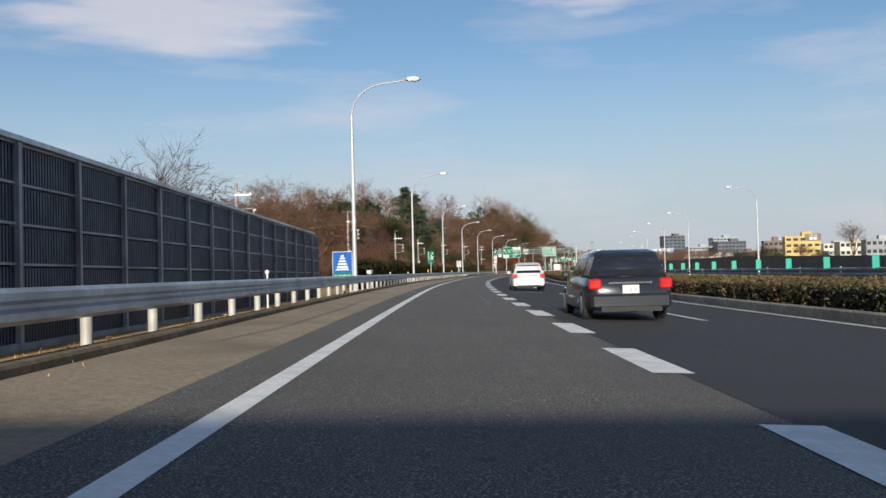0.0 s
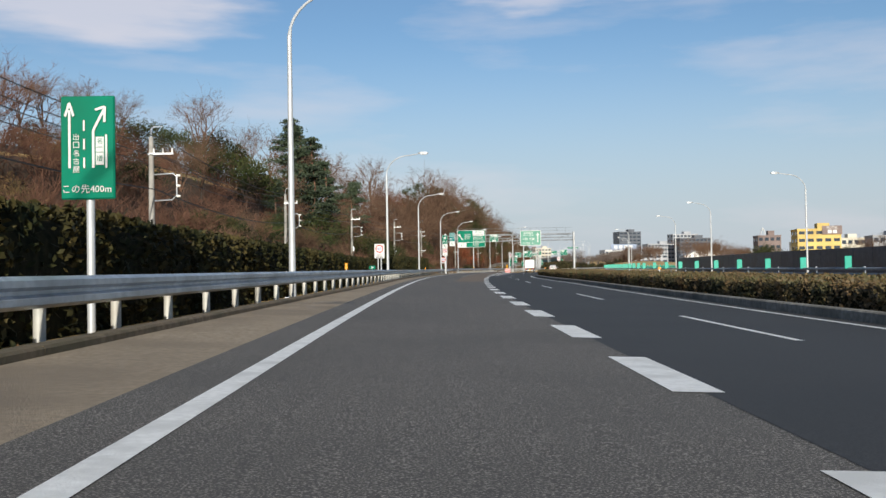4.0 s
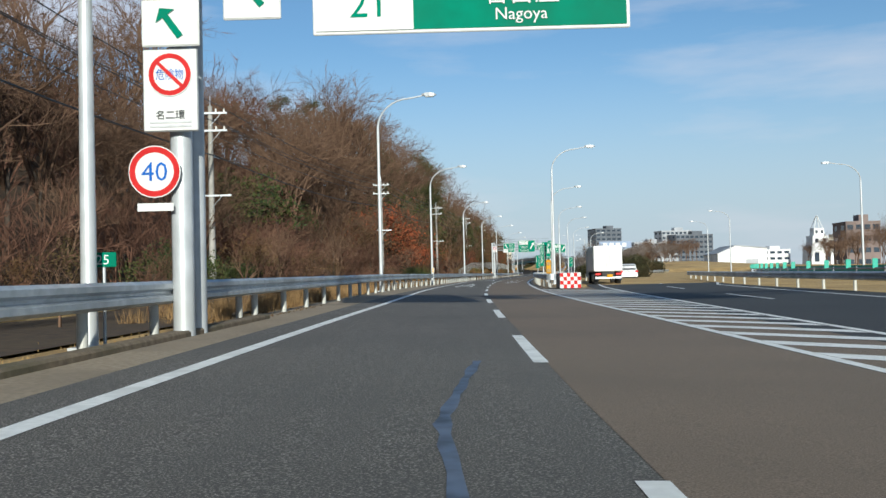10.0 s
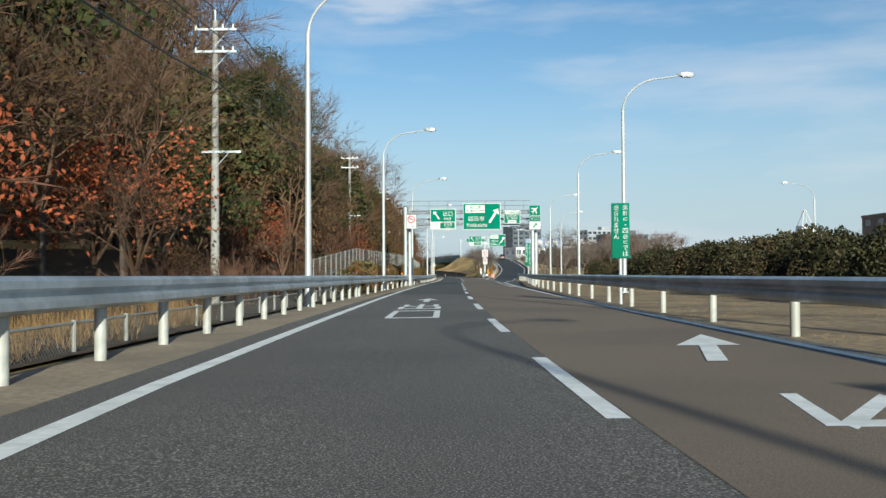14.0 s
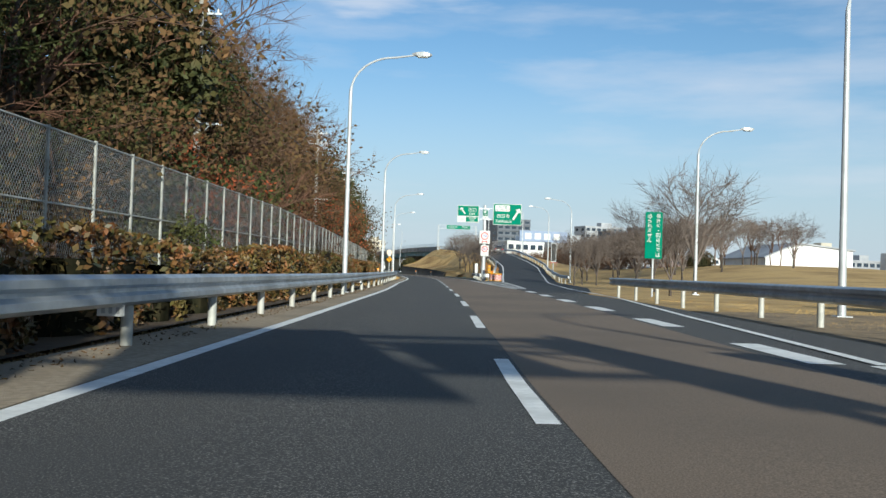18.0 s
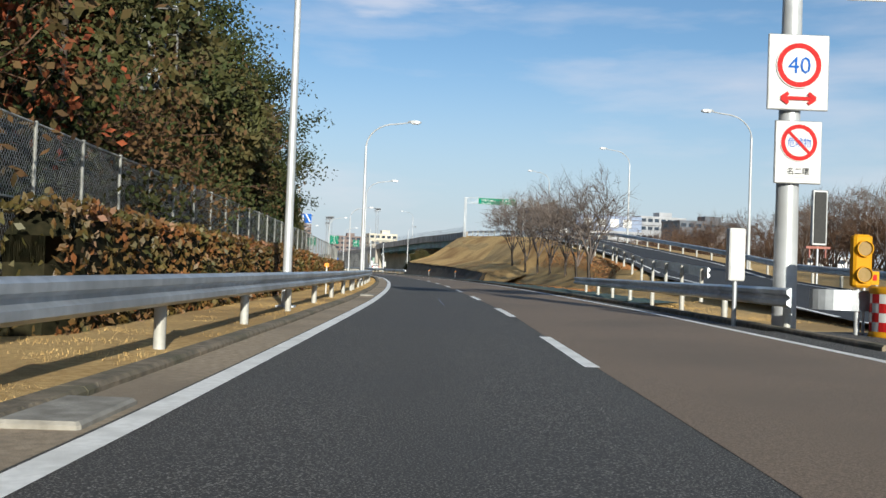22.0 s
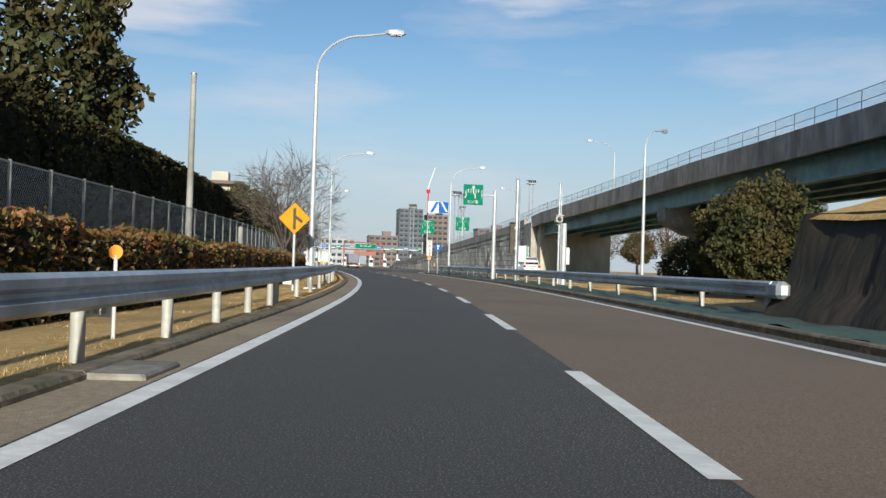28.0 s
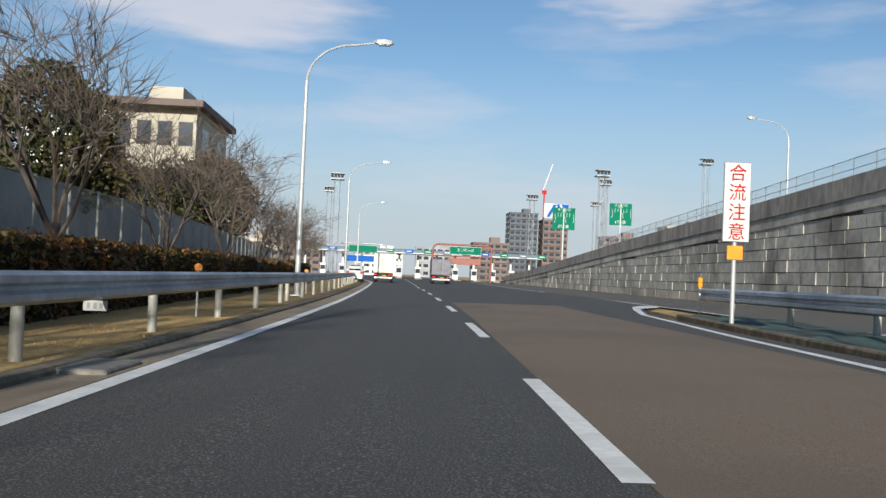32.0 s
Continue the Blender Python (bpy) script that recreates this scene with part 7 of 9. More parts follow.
hedge_run(58, 166, lambda s: lerp(s, (64, -6.1), (120, -6.3), (168, -6.8)), 6, 1.5, 1.95, HEDGE_LEAF, "long clipped dark evergreen hedge behind the rail", 2900, 0.08, hvar=lambda s: lerp(s, (58, 0.92), (80, 1.05), (168, 0.95)))
hedge_run(177, 240, lambda s: -6.4, 6, 1.6, 2.0, HEDGE_LEAF, "long clipped dark evergreen hedge behind the rail", 2900, 0.08, hvar=lambda s: lerp(s, (177, 1.05), (200, 1.2), (228, 1.3), (240, 1.35)))
hedge_run(-40, 236, lambda s: median_line(s) + 3.2, 6, 4.2, 0.84, HEDGE_DRY, "broad low brown winter hedge on the median", 6500, 0.058, base=lambda s, d: main_z(s, 9))
hedge_run(512, 566, lambda s: lerp(s, (512, -5.3), (566, -5.5)), 4.5, 1.0, 1.55, HEDGE_RED, "untrimmed hedge with red and green leaves behind the rail", 2000, 0.07, hvar=lambda s: lerp(s, (512, 1.18), (535, 1.12), (545, 0.95), (566, 0.9)) + 0.2 * noise.noise(Vector((s * 0.13, 0, 0))))
hedge_run(566, 612, lambda s: -6.3, 4.5, 1.0, 1.3, HEDGE_RED, "untrimmed hedge with red and green leaves behind the rail", 2000, 0.07)
hedge_run(620, 800, lambda s: lerp(s, (620, -6.2), (700, -6.6), (720, -7.3), (800, -10.6)), 4.5, 1.1, 1.6, HEDGE_RED, "clipped red and green hedge under a wall", 2600, 0.07, hvar=lambda s: 1.0 + 0.14 * noise.noise(Vector((s * 0.21, 4, 0))))
rng = random.Random(8)
BUSH_LEAF = material("clipped_bush_leaves", (0.02, 0.023, 0.01), (0.06, 0.056, 0.024), 1.6, 0.65, vary=0.25, c3=(0.075, 0.05, 0.024), scale3=0.6, spec=0.2)


def dome_mesh(seed, n=4200):
    """A clipped rounded bush: a dark inner dome and a skin of leaves."""
    rng = random.Random(seed)
    core, skin = Build(), Build()
    core.loft([[(1.25 * k * math.cos(a), 1.25 * k * math.sin(a), z) for a in [6.2832 * j / 16 for j in range(16)]] for z, k in ((0, 0.9), (0.5, 1.0), (1.1, 0.92), (1.6, 0.66), (1.85, 0.2))])
    for i in range(n):
        w = Vector((rng.gauss(0, 1), rng.gauss(0, 1), rng.gauss(0.25, 0.9))).normalized()
        f = 1 + 0.16 * noise.noise(w * 1.7 + Vector((seed, 0, 0))) + 0.07 * noise.noise(w * 5 + Vector((0, seed, 0)))
        q = Vector((w.x * 1.5, w.y * 1.5, 0.75 + w.z * 1.35)) * f * (0.93 + 0.1 * rng.random())
        if q.z > -0.05:
            leaf(skin, q, 0.06 * (0.7 + 0.6 * rng.random()), rng)
    return core.mesh("core"), skin.mesh("leaves")


cl = [dome_mesh(70 + k) for k in range(3)]
for s, d, k in ((348, 13.2, 1.0), (350, 16.5, 1.15), (353, 14, 1.05), (356, 11.8, 0.9), (358, 13.4, 1.0), (361, 15.4, 1.15), (363, 13.2, 1.05), (366, 11.4, 0.9), (369, 13.5, 1.15), (372, 15.6, 1.25), (376, 13.4, 1.2), (380, 16, 1.3), (385, 14.4, 1.25), (390, 17, 1.3), (395, 14.5, 1.25), (398, 17, 1.3), (402, 15, 1.2), (406, 17, 1.15), (411, 19, 1.15), (416, 18.5, 1.1), (420, 20, 1.1), (408, 15, 1.1), (441, 16.8, 1.05), (443, 19.5, 1.1), (444, 22.3, 1.15), (446, 25.4, 1.15), (448, 28.8, 1.2), (524, 33.5, 1.0)):
    t_ = thing("bush", place(s, d, 0, rng.random() * 360), "large rounded clipped evergreen bush on the verge", "bush", "clipped bushes on the verge")
    t_.scale = (k, k * (0.95 + 0.3 * rng.random()), k * (0.9 + 0.2 * rng.random()))
    core, skin = cl[rng.randrange(3)]
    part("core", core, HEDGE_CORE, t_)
    part("leaves", skin, BUSH_LEAF, t_)
# single shrubs along the fence
cr_ = [hedge_mesh(1.9, 1.0, 1.5, 90 + k, 1700, 0.06, 0.45) for k in range(3)]
s = 381.0
while s < 510:
    t_ = thing("shrub", place(s, lerp(s, (380, -4.9), (470, -5.1), (510, -5.3)), -0.05, rng.random() * 40 - 20), "ragged shrub with red and green leaves by the fence", "shrub", "shrubs along the fence")
    k = 0.75 + 0.4 * rng.random()
    t_.scale = (k, k * (0.8 + 0.6 * rng.random()), k)
    core, skin = cr_[rng.randrange(3)]
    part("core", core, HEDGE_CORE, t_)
    part("leaves", skin, HEDGE_RED, t_)
    s += 2.1 + 3.4 * rng.random() * lerp(s, (380, 1.0), (420, 0.4), (450, 0.4), (465, 1.0))
# dry reeds and grass tufts
def tuft_mesh(n, h, spread, seed):
    rng = random.Random(seed)
    b = Build()
    for i in range(n):
        x, y = rng.gauss(0, spread), rng.gauss(0, spread)
        lx, ly, hh = rng.gauss(0, 0.25) * h, rng.gauss(0, 0.25) * h, h * (0.5 + 0.6 * rng.random())
        a, w = rng.random() * 3.14, (0.012 if h > 0.5 else 0.005)
        dx, dy = math.cos(a) * w, math.sin(a) * w
        k = len(b.v)
        b.v += [(x - dx, y - dy, 0), (x + dx, y + dy, 0), (x + lx, y + ly, hh)]
        b.f.append((k, k + 1, k + 2))
    return b


def scatter(name, protos, spots, mat_, label, category):
    big = Build()
    for i, (s, d, k, z) in enumerate(spots):
        x, y = across(s, d)
        big.add(protos[i % len(protos)].v, protos[i % len(protos)].f, pose(x, y, z, 0, 0, (i * 77) % 360) @ Matrix.Scale(k, 4))
    return solid(name, big, mat_, label, category, kind="stuff")


rng = random.Random(3)
reeds = [tuft_mesh(60, 1.1, 0.25, k) for k in range(3)]
spots = []
for i in range(420):
    s = 262 + rng.random() * 92
    d = left_rail(s) - 0.9 - rng.random() * 2.6
    spots.append((s, d, 0.42 + 0.3 * rng.random(), ground_z(s, d)))
scatter("reeds", reeds, spots, REED, "dry yellow reeds behind the rail", "reeds")
tufts = [tuft_mesh(64, 0.045, 0.3, 10 + k) for k in range(3)]
spots = []
for i in range(1500):
    s = 470 + rng.random() * 270
    d = left_line(s) - 0.8 - rng.random() ** 1.5 * 3.6
    spots.append((s, d, 0.4 + 0.6 * rng.random(), ground_z(s, d)))
for i in range(1500):
    s = 520 + rng.random() * 190
    d = right_line(s) + 1.1 + rng.random() ** 1.4 * 5
    spots.append((s, d, 0.6 + 0.8 * rng.random(), ground_z(s, d)))
for i in range(900):
    s = 303 + rng.random() * 150
    e = lerp(s, (300, 5.7), (352, 5.5), (397, 6.5), (436, 8.6), (453, 9.4))
    d = e + rng.random() ** 1.3 * lerp(s, (303, 1.6), (330, 4.0), (453, 7))
    spots.append((s, d, 0.5 + 0.9 * rng.random() ** 2, ground_z(s, d)))
for i in range(160):
    s = rng.random() * 260
    d = left_rail(s) - 0.1 - rng.random() * 0.9
    spots.append((s, d, 0.6 + 0.8 * rng.random(), ground_z(s, d)))
scatter("grass_tufts", tufts, spots, GRASS, "tufts of dry yellow grass along the verges", "grass")
dead = Build()
for i in range(5200):
    s = 372 + rng.random() * 130
    d = left_line(s) - 0.75 - abs(rng.gauss(0, 0.7))
    leaf(dead, Vector((*across(s, d), ground_z(s, d) + 0.02)), 0.035, rng, 0.2)
for i in range(3600):
    s = 10 + rng.random() * 260
    d = left_rail(s) + 0.35 - abs(rng.gauss(0, 0.45))
    leaf(dead, Vector((*across(s, d), ground_z(s, d) + 0.05)), 0.035, rng, 0.2)
solid("fallen_leaves", dead, LEAF_BROWN, "fallen brown leaves beside the gutter", "leaves", kind="stuff")
LITTER = material("russet_bank_litter", (0.2, 0.085, 0.035), (0.36, 0.18, 0.075), 3, 0.9, vary=0.2, spec=0.1)
dead = Build()
for i in range(9000):
    s = 552 + 38 * rng.random() ** 1.1
    d = 9.6 + 3.6 * rng.random()
    leaf(dead, Vector((*across(s, d), ground_z(s, d) + 0.04)), 0.05, rng, 0.3)
solid("bank_litter", dead, LITTER, "russet fallen leaves over the grassy bank", "leaves", kind="stuff")
for k in PROTO:
    for o in PROTO[k]:
        for c in [*o.children_recursive, o]:
            bpy.data.objects.remove(c)

# ---- noise barrier at the start ----
LOUVRE = material("barrier_louvre_blue", (0.04, 0.05, 0.08), (0.075, 0.09, 0.13), 3, 0.5, 0.3, c3=(0.045, 0.05, 0.07), scale3=0.6)
STEEL = material("grey_steel", (0.26, 0.29, 0.33), (0.36, 0.39, 0.43), 4, 0.5, 0.3, c3=(0.16, 0.16, 0.17), scale3=0.7)
nb = thing("noise_barrier", pose(0, 0, 0), "tall dark louvred noise barrier with grey steel posts", "noise barrier", kind="structure")
NB_D = lambda s: lerp(s, (-56, -5.3), (40, -5.75))
nb_top = lambda s: lerp(s, (-56, 2.95), (11, 2.79), (39, 2.66))
slat = Build()
for r in range(5):
    for k in range(22):
        slat.box(0, -0.94 + k * 0.0895, 0.27 + r * 0.53, 0.05, 0.052, 0.47)
SLAT_ME = slat.mesh("louvre_panel")
SLAT_ME.materials.append(LOUVRE)
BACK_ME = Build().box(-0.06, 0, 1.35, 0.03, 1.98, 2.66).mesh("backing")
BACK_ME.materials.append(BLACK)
RUN = Build()
for r in range(6):
    RUN.box(0.035, 0, 0.03 + r * 0.525, 0.03, 1.98, 0.035)
RUN = RUN.mesh("rail")
RUN.materials.append(STEEL)
NBP = Build().box(0.05, 0, 1.3, 0.1, 0.09, 2.75).box(-0.05, 0, 1.3, 0.1, 0.05, 2.75).mesh("post")
NBP.materials.append(STEEL)
FOOT = Build().box(-0.02, 0, -0.3, 0.2, 2.0, 0.7).mesh("plinth")
FOOT.materials.append(STEEL)
s = -56.0
while s < 38.5:
    d = NB_D(s + 1)
    zt = nb_top(s + 1) - 2.68
    m = pose(*at(s + 1, d, zt), 0, 0, -heading(s + 1))
    part("louvre_panel", SLAT_ME, LOUVRE, nb, m=m)
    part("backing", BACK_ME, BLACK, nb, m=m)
    part("rail", RUN, STEEL, nb, m=m)
    part("plinth", FOOT, STEEL, nb, m=m)
    part("post", NBP, STEEL, nb, m=pose(*at(s, NB_D(s), zt), 0, 0, -heading(s)))
    s += 2.0
rings = [[tuple(at(s, NB_D(s) + q, nb_top(s) + z)) for q, z in ((-0.12, 0), (0.12, 0), (0.12, 0.07), (-0.12, 0.07))] for s in stations(-56, 38.5, 4)]
part("coping", Build().loft(rings), GALV, nb, "pale steel coping")

# ---- wire mesh fences ----
WIRE = material("fence_wire", (0.3, 0.3, 0.29), (0.42, 0.42, 0.4), 8, 0.5, 0.5)
FPOST = material("fence_post", (0.3, 0.3, 0.28), (0.42, 0.42, 0.39), 5, 0.6, 0.3)


def wire_panel(ln, h, gap=0.085, w=0.008):
    b = Build()
    n = int((ln + h) / gap)
    for k in range(n):
        c = k * gap
        for sgn in (1, -1):
            y0, z0 = (c, 0.0) if c <= ln else (ln, c - ln)
            y1, z1 = (c - h, h) if c >= h else (0.0, c)
            if sgn < 0:
                y0, y1 = ln - y0, ln - y1
            if abs(y1 - y0) < 0.02:
                continue
            x = 0.004 * sgn
            b.add([(x, y0 - ln / 2 - w, z0), (x, y0 - ln / 2 + w, z0), (x, y1 - ln / 2 + w, z1), (x, y1 - ln / 2 - w, z1)], [(0, 1, 2, 3)])
    return b.mesh("wire_mesh")


def wire_fence(a, c, line, z0, z1, label, ln=2.0, posts=True):
    t_ = thing("wire_fence", pose(0, 0, 0), label, "fence", "wire fences", "structure")
    me = wire_panel(ln, 1.0)
    me.materials.append(WIRE)
    s = a
    while s < c:
        q = s + ln / 2
        m = pose(*at(q, line(q), z0(q)), 0, 0, -heading(q)) @ Matrix.Diagonal((1, 1, z1(q) - z0(q), 1))
        part("wire_mesh", me, WIRE, t_, m=m)
        g = ground_z(s, line(s)) - 0.2
        if posts:
            part("post", Build().tube([tuple(at(s, line(s), g)), tuple(at(s, line(s), z1(s) + 0.04))], 0.035, 6), FPOST, t_)
        s += ln
    for u in np.arange(a, c, 8.0 if posts else 1e4):
        e = min(c, u + 8.0)
        for z in (z0, z1) if posts else ():
            part("rail", Build().tube([tuple(at(q, line(q), z(q))) for q in stations(u, e, 2.0)], 0.02, 5), FPOST, t_)
    return t_


FD = lambda s: lerp(s, (338, -6.0), (600, -6.2), (640, -7.4), (700, -8.0), (740, -8.6), (800, -12.6))
wire_fence(372, 620, FD, lambda s: lerp(s, (372, 0.6), (390, 1.5), (450, 2.0), (505, 1.85), (560, 1.4), (620, 1.2)), lambda s: lerp(s, (372, 1.5), (392, 2.6), (450, 3.2), (505, 3.05), (560, 2.6), (620, 2.4)), "tall chain-link fence on steel posts under the wood")
wire_fence(376, 620, lambda s: FD(s) - 0.1, lambda s: ground_z(s, FD(s)) + 0.05, lambda s: lerp(s, (372, 0.6), (390, 1.5), (450, 2.0), (505, 1.85), (560, 1.4), (620, 1.2)), "lower chain-link fence behind the shrubs", 4.0, False)
wire_fence(300, 372, lambda s: left_rail(s) - 0.9, lambda s: deck(s, -4) - 0.45, lambda s: deck(s, -4) + 0.35, "low wire fence just behind the rail")
wire_fence(620, 800, FD, lambda s: lerp(s, (620, 1.25), (700, 1.35)), lambda s: lerp(s, (620, 2.5), (680, 2.7), (720, 2.7), (800, 2.4)), "chain-link fence on top of a grey wall")
GREYWALL = material("grey_panel_wall", (0.26, 0.26, 0.25), (0.36, 0.36, 0.34), 2, 0.85, bump=0.2, c3=(0.18, 0.175, 0.165), scale3=0.5)
wl = thing("wall_left", pose(0, 0, 0), "grey concrete panel wall below the fence", "wall", kind="structure")
for s in np.arange(600, 800, 4.0):
    rings = [[tuple(at(u, FD(u) + q, z)) for q, z in ((-0.22, -0.5), (-0.1, -0.5), (-0.1, lerp(u, (600, 1.15), (700, 1.3))), (-0.22, lerp(u, (600, 1.15), (700, 1.3))))] for u in (s, s + 3.97)]
    part("panel", Build().loft(rings), GREYWALL, wl)
for s in np.arange(690, 800, 4.0):
    rings = [[tuple(at(u, FD(u) - 1.6 + q, z)) for q, z in ((-0.25, -0.5), (0, -0.5), (0, 3.0), (-0.25, 3.0))] for u in (s, s + 3.97)]
    part("panel", Build().loft(rings), material("pale_panel_wall", (0.4, 0.39, 0.36), (0.5, 0.49, 0.46), 2, 0.85, c3=(0.28, 0.27, 0.25), scale3=0.4) if s == 690 else bpy.data.materials["pale_panel_wall"], wl)
hedge_run(628, 722, lambda s: FD(s) - 4.2, 6, 2.6, 5.6, HEDGE_LEAF, "tall dark clipped hedge behind the wall", 3200, 0.115)

# ---- utility poles and wires ----
POLE_CONC = material("pole_concrete", (0.26, 0.25, 0.23), (0.36, 0.34, 0.31), 3, 0.8, bump=0.2, c3=(0.2, 0.19, 0.17), scale3=0.5)
PORC = material("insulator_white", (0.55, 0.54, 0.5), (0.65, 0.64, 0.6), 6, 0.3)
poles = [(58, -13.8, 6.9), (102.3, -13.6, 7.6), (136.8, -12.7, 6.9), (171, -13.3, 7.2), (205, -12.5, 7.7), (237.8, -10.8, 8.2), (284, -11.2, 8.9), (328, -9.2, 9.75), (365, -8.2, 10.1), (411.6, -8.9, 11.3), (449, -9.2, 11.6), (487.3, -8.9, 11.9), (529, -9.3, 13.1), (566, -11.8, 13.2), (603.3, -12.0, 10.4), (629, -13.1, 11.5)]
tops = []
for i, (s, d, zt) in enumerate(poles):
    g = ground_z(s, d)
    t_ = thing("utility_pole", pose(*at(s, d, g - 0.3), 0, 0, -heading(s)), "grey concrete utility pole with crossarms and wires", "utility pole", "utility poles")
    h = zt - g + 0.3
    part("pole", Build().tube([(0, 0, 0), (0, 0, h)], [0.17, 0.1], 10), POLE_CONC, t_)
    if i < 6:
        arm = part("crossarm", Build().box(0.45, -0.12, h - 0.75, 1.1, 0.07, 0.08), GALV, t_)
        for x in (0.15, 0.55, 0.95):
            part("insulator", Build().tube([(x, -0.12, h - 0.72), (x, -0.12, h - 0.52)], [0.05, 0.03], 6), PORC, arm)
        part("top_pipe", Build().tube([(0, 0, h), (0, 0, h + 0.35), (0.12, 0, h + 0.45), (0.5, 0, h + 0.45)], 0.025, 6), GALV, t_)
        loop = part("side_bracket", Build().tube([(0, 0, h - 1.65), (0.95, 0, h - 1.6), (1.1, 0, h - 1.75), (1.1, 0, h - 2.55), (0.9, 0, h - 2.75), (0, 0, h - 2.8)], 0.03, 6), GALV, t_)
        for z in (h - 1.7, h - 2.15, h - 2.6):
            part("insulator", Build().tube([(1.1, 0, z), (1.26, 0, z)], [0.07, 0.05], 6), PORC, loop)
        part("step_box", Build().bevel_box(0.2, 0, h - 4.2, 0.16, 0.16, 0.5, 0.02), GALV, t_)
    else:
        part("top_pipe", Build().tube([(0, 0, h), (0, 0, h + 0.45)], 0.03, 6), GALV, t_)
        for z, w in ((h - 0.35, 0.75), (h - 1.15, 0.75), (h * 0.55, 0.7)):
            low = z < h - 2
            arm = part("crossarm", Build().box(0.25 if low else 0.05, -0.12, z, 2 * w, 0.07, 0.08), GALV, t_)
            part("brace", Build().tube([(0, -0.1, z - 0.6), (0.5, -0.12, z - 0.05)], 0.02, 5), GALV, t_)
            for x in () if low else (-w + 0.08, 0.3, w - 0.08):
                part("insulator", Build().tube([(x, -0.12, z + 0.03), (x, -0.12, z + 0.2)], [0.05, 0.03], 6), PORC, arm)
    tops.append((s, d, zt))
t_ = thing("plain_pole", pose(*at(668, -8.7, -0.3), 0, 0, 0), "plain grey concrete pole without arms", "pole")
part("pole", Build().tube([(0, 0, 0), (0, 0, 8.5)], [0.15, 0.1], 10), POLE_CONC, t_)
part("cap", Build().tube([(0, 0, 8.5), (0, 0, 8.56)], 0.12, 10), STEEL, t_)
OLD_STEEL = material("weathered_platform_steel", (0.12, 0.12, 0.115), (0.2, 0.2, 0.19), 4, 0.7, 0.3, c3=(0.08, 0.075, 0.07), scale3=1.2)
t_ = thing("pole_platform", pose(*at(529, -9.3, 0), 0, 0, -heading(529)), "steel platform with transformer boxes on a utility pole", "platform")
part("deck", Build().box(0.35, -0.5, 6.15, 1.9, 1.1, 0.1), OLD_STEEL, t_)
for x in (-0.35, 0.6):
    part("transformer", Build().bevel_box(x, -0.5, 6.95, 0.75, 0.7, 1.5, 0.05), STEEL, t_)
for x in (-0.8, 1.5):
    part("post", Build().tube([(x, -1.1, 6.2), (x, -1.1, 8.6)], 0.04, 6), OLD_STEEL, t_)
for z in (7.1, 7.8, 8.6):
    part("rail", Build().tube([(-0.8, -1.1, z), (1.5, -1.1, z)], 0.03, 6), OLD_STEEL, t_)
part("strut", Build().tube([(0.1, -0.2, 5.2), (1.4, -0.8, 6.1)], 0.05, 6), OLD_STEEL, t_)
for z in (8.9, 9.5, 10.1, 10.7):
    part("frame_bar", Build().tube([(-0.4, -0.25, z), (2.0, -0.25, z)], 0.035, 6), GALV, t_)
    part("frame_brace", Build().tube([(0.1, -0.27, z - 0.5), (1.5, -0.27, z)], 0.022, 6), GALV, t_)
for x in (0.25, 1.9):
    part("frame_post", Build().tube([(x, -0.25, 8.5), (x, -0.25, 11.0)], 0.035, 6), GALV, t_)
CABLE = material("black_cable", (0.02, 0.02, 0.022), (0.03, 0.03, 0.032), 5, 0.6)
for i in range(len(tops) - 1):
    a, c = tops[i], tops[i + 1]
    t_ = thing("overhead_wires", pose(0, 0, 0), "sagging black overhead wires between two poles", "wires", "overhead wires", "structure")
    for dx, dz in ((-0.65, -0.15), (0.65, -0.15), (-0.65, -0.95), (0.65, -0.95), (0.2, -2.3)):
        pts = []
        for k in range(9):
            u = k / 8
            p = at(a[0], a[1] + dx, a[2] + dz).lerp(at(c[0], c[1] + dx, c[2] + dz), u)
            pts.append(p - Vector((0, 0, 0.5 * 4 * u * (1 - u))))
        part("wire", Build().tube(pts, 0.018 if dz > -2 else 0.03, 4), CABLE, t_)

# ---- dark lined wall at the foot of the bank ----
ROUGH = material("sprayed_dark_wall", (0.035, 0.026, 0.02), (0.085, 0.062, 0.045), 3, 0.95, bump=1.0, bump_scale=5, c3=(0.05, 0.045, 0.03), scale3=0.5, stretch=(1, 1, 0.25))
b = Build()
rr = stations(588, 650.4, 0.4)
for s in rr:
    h = lerp(s, (588, 0.85), (608, 1.4), (644, 2.05), (652, 2.3))
    for k in range(7):
        f = k / 6
        wob = (0.06 * noise.noise(Vector((s * 2.6, f * 0.5, 0))) + 0.1 * noise.noise(Vector((s * 0.7, f * 1.5, 4))))
        b.v.append(tuple(at(s, 7.5 + 0.75 * f + wob - (0.25 * (1 - f) if f < 0.3 else 0), deck(s, 7) - 0.1 + f * (h + 0.1))))
for i in range(len(rr) - 1):
    for k in range(6):
        b.f.append((i * 7 + k, i * 7 + k + 1, (i + 1) * 7 + k + 1, (i + 1) * 7 + k))
b.smooth = True
b.add([tuple(at(588, 7.25 + q, z)) for q, z in ((0, -0.2), (1.1, -0.2), (1.0, 0.85), (0.6, 0.85))], [(0, 1, 2, 3)])
setting("bank_wall", b, ROUGH, "rough dark sprayed concrete wall at the foot of the bank", "wall")
b = Build()
rr = stations(582, 650, 2.0)
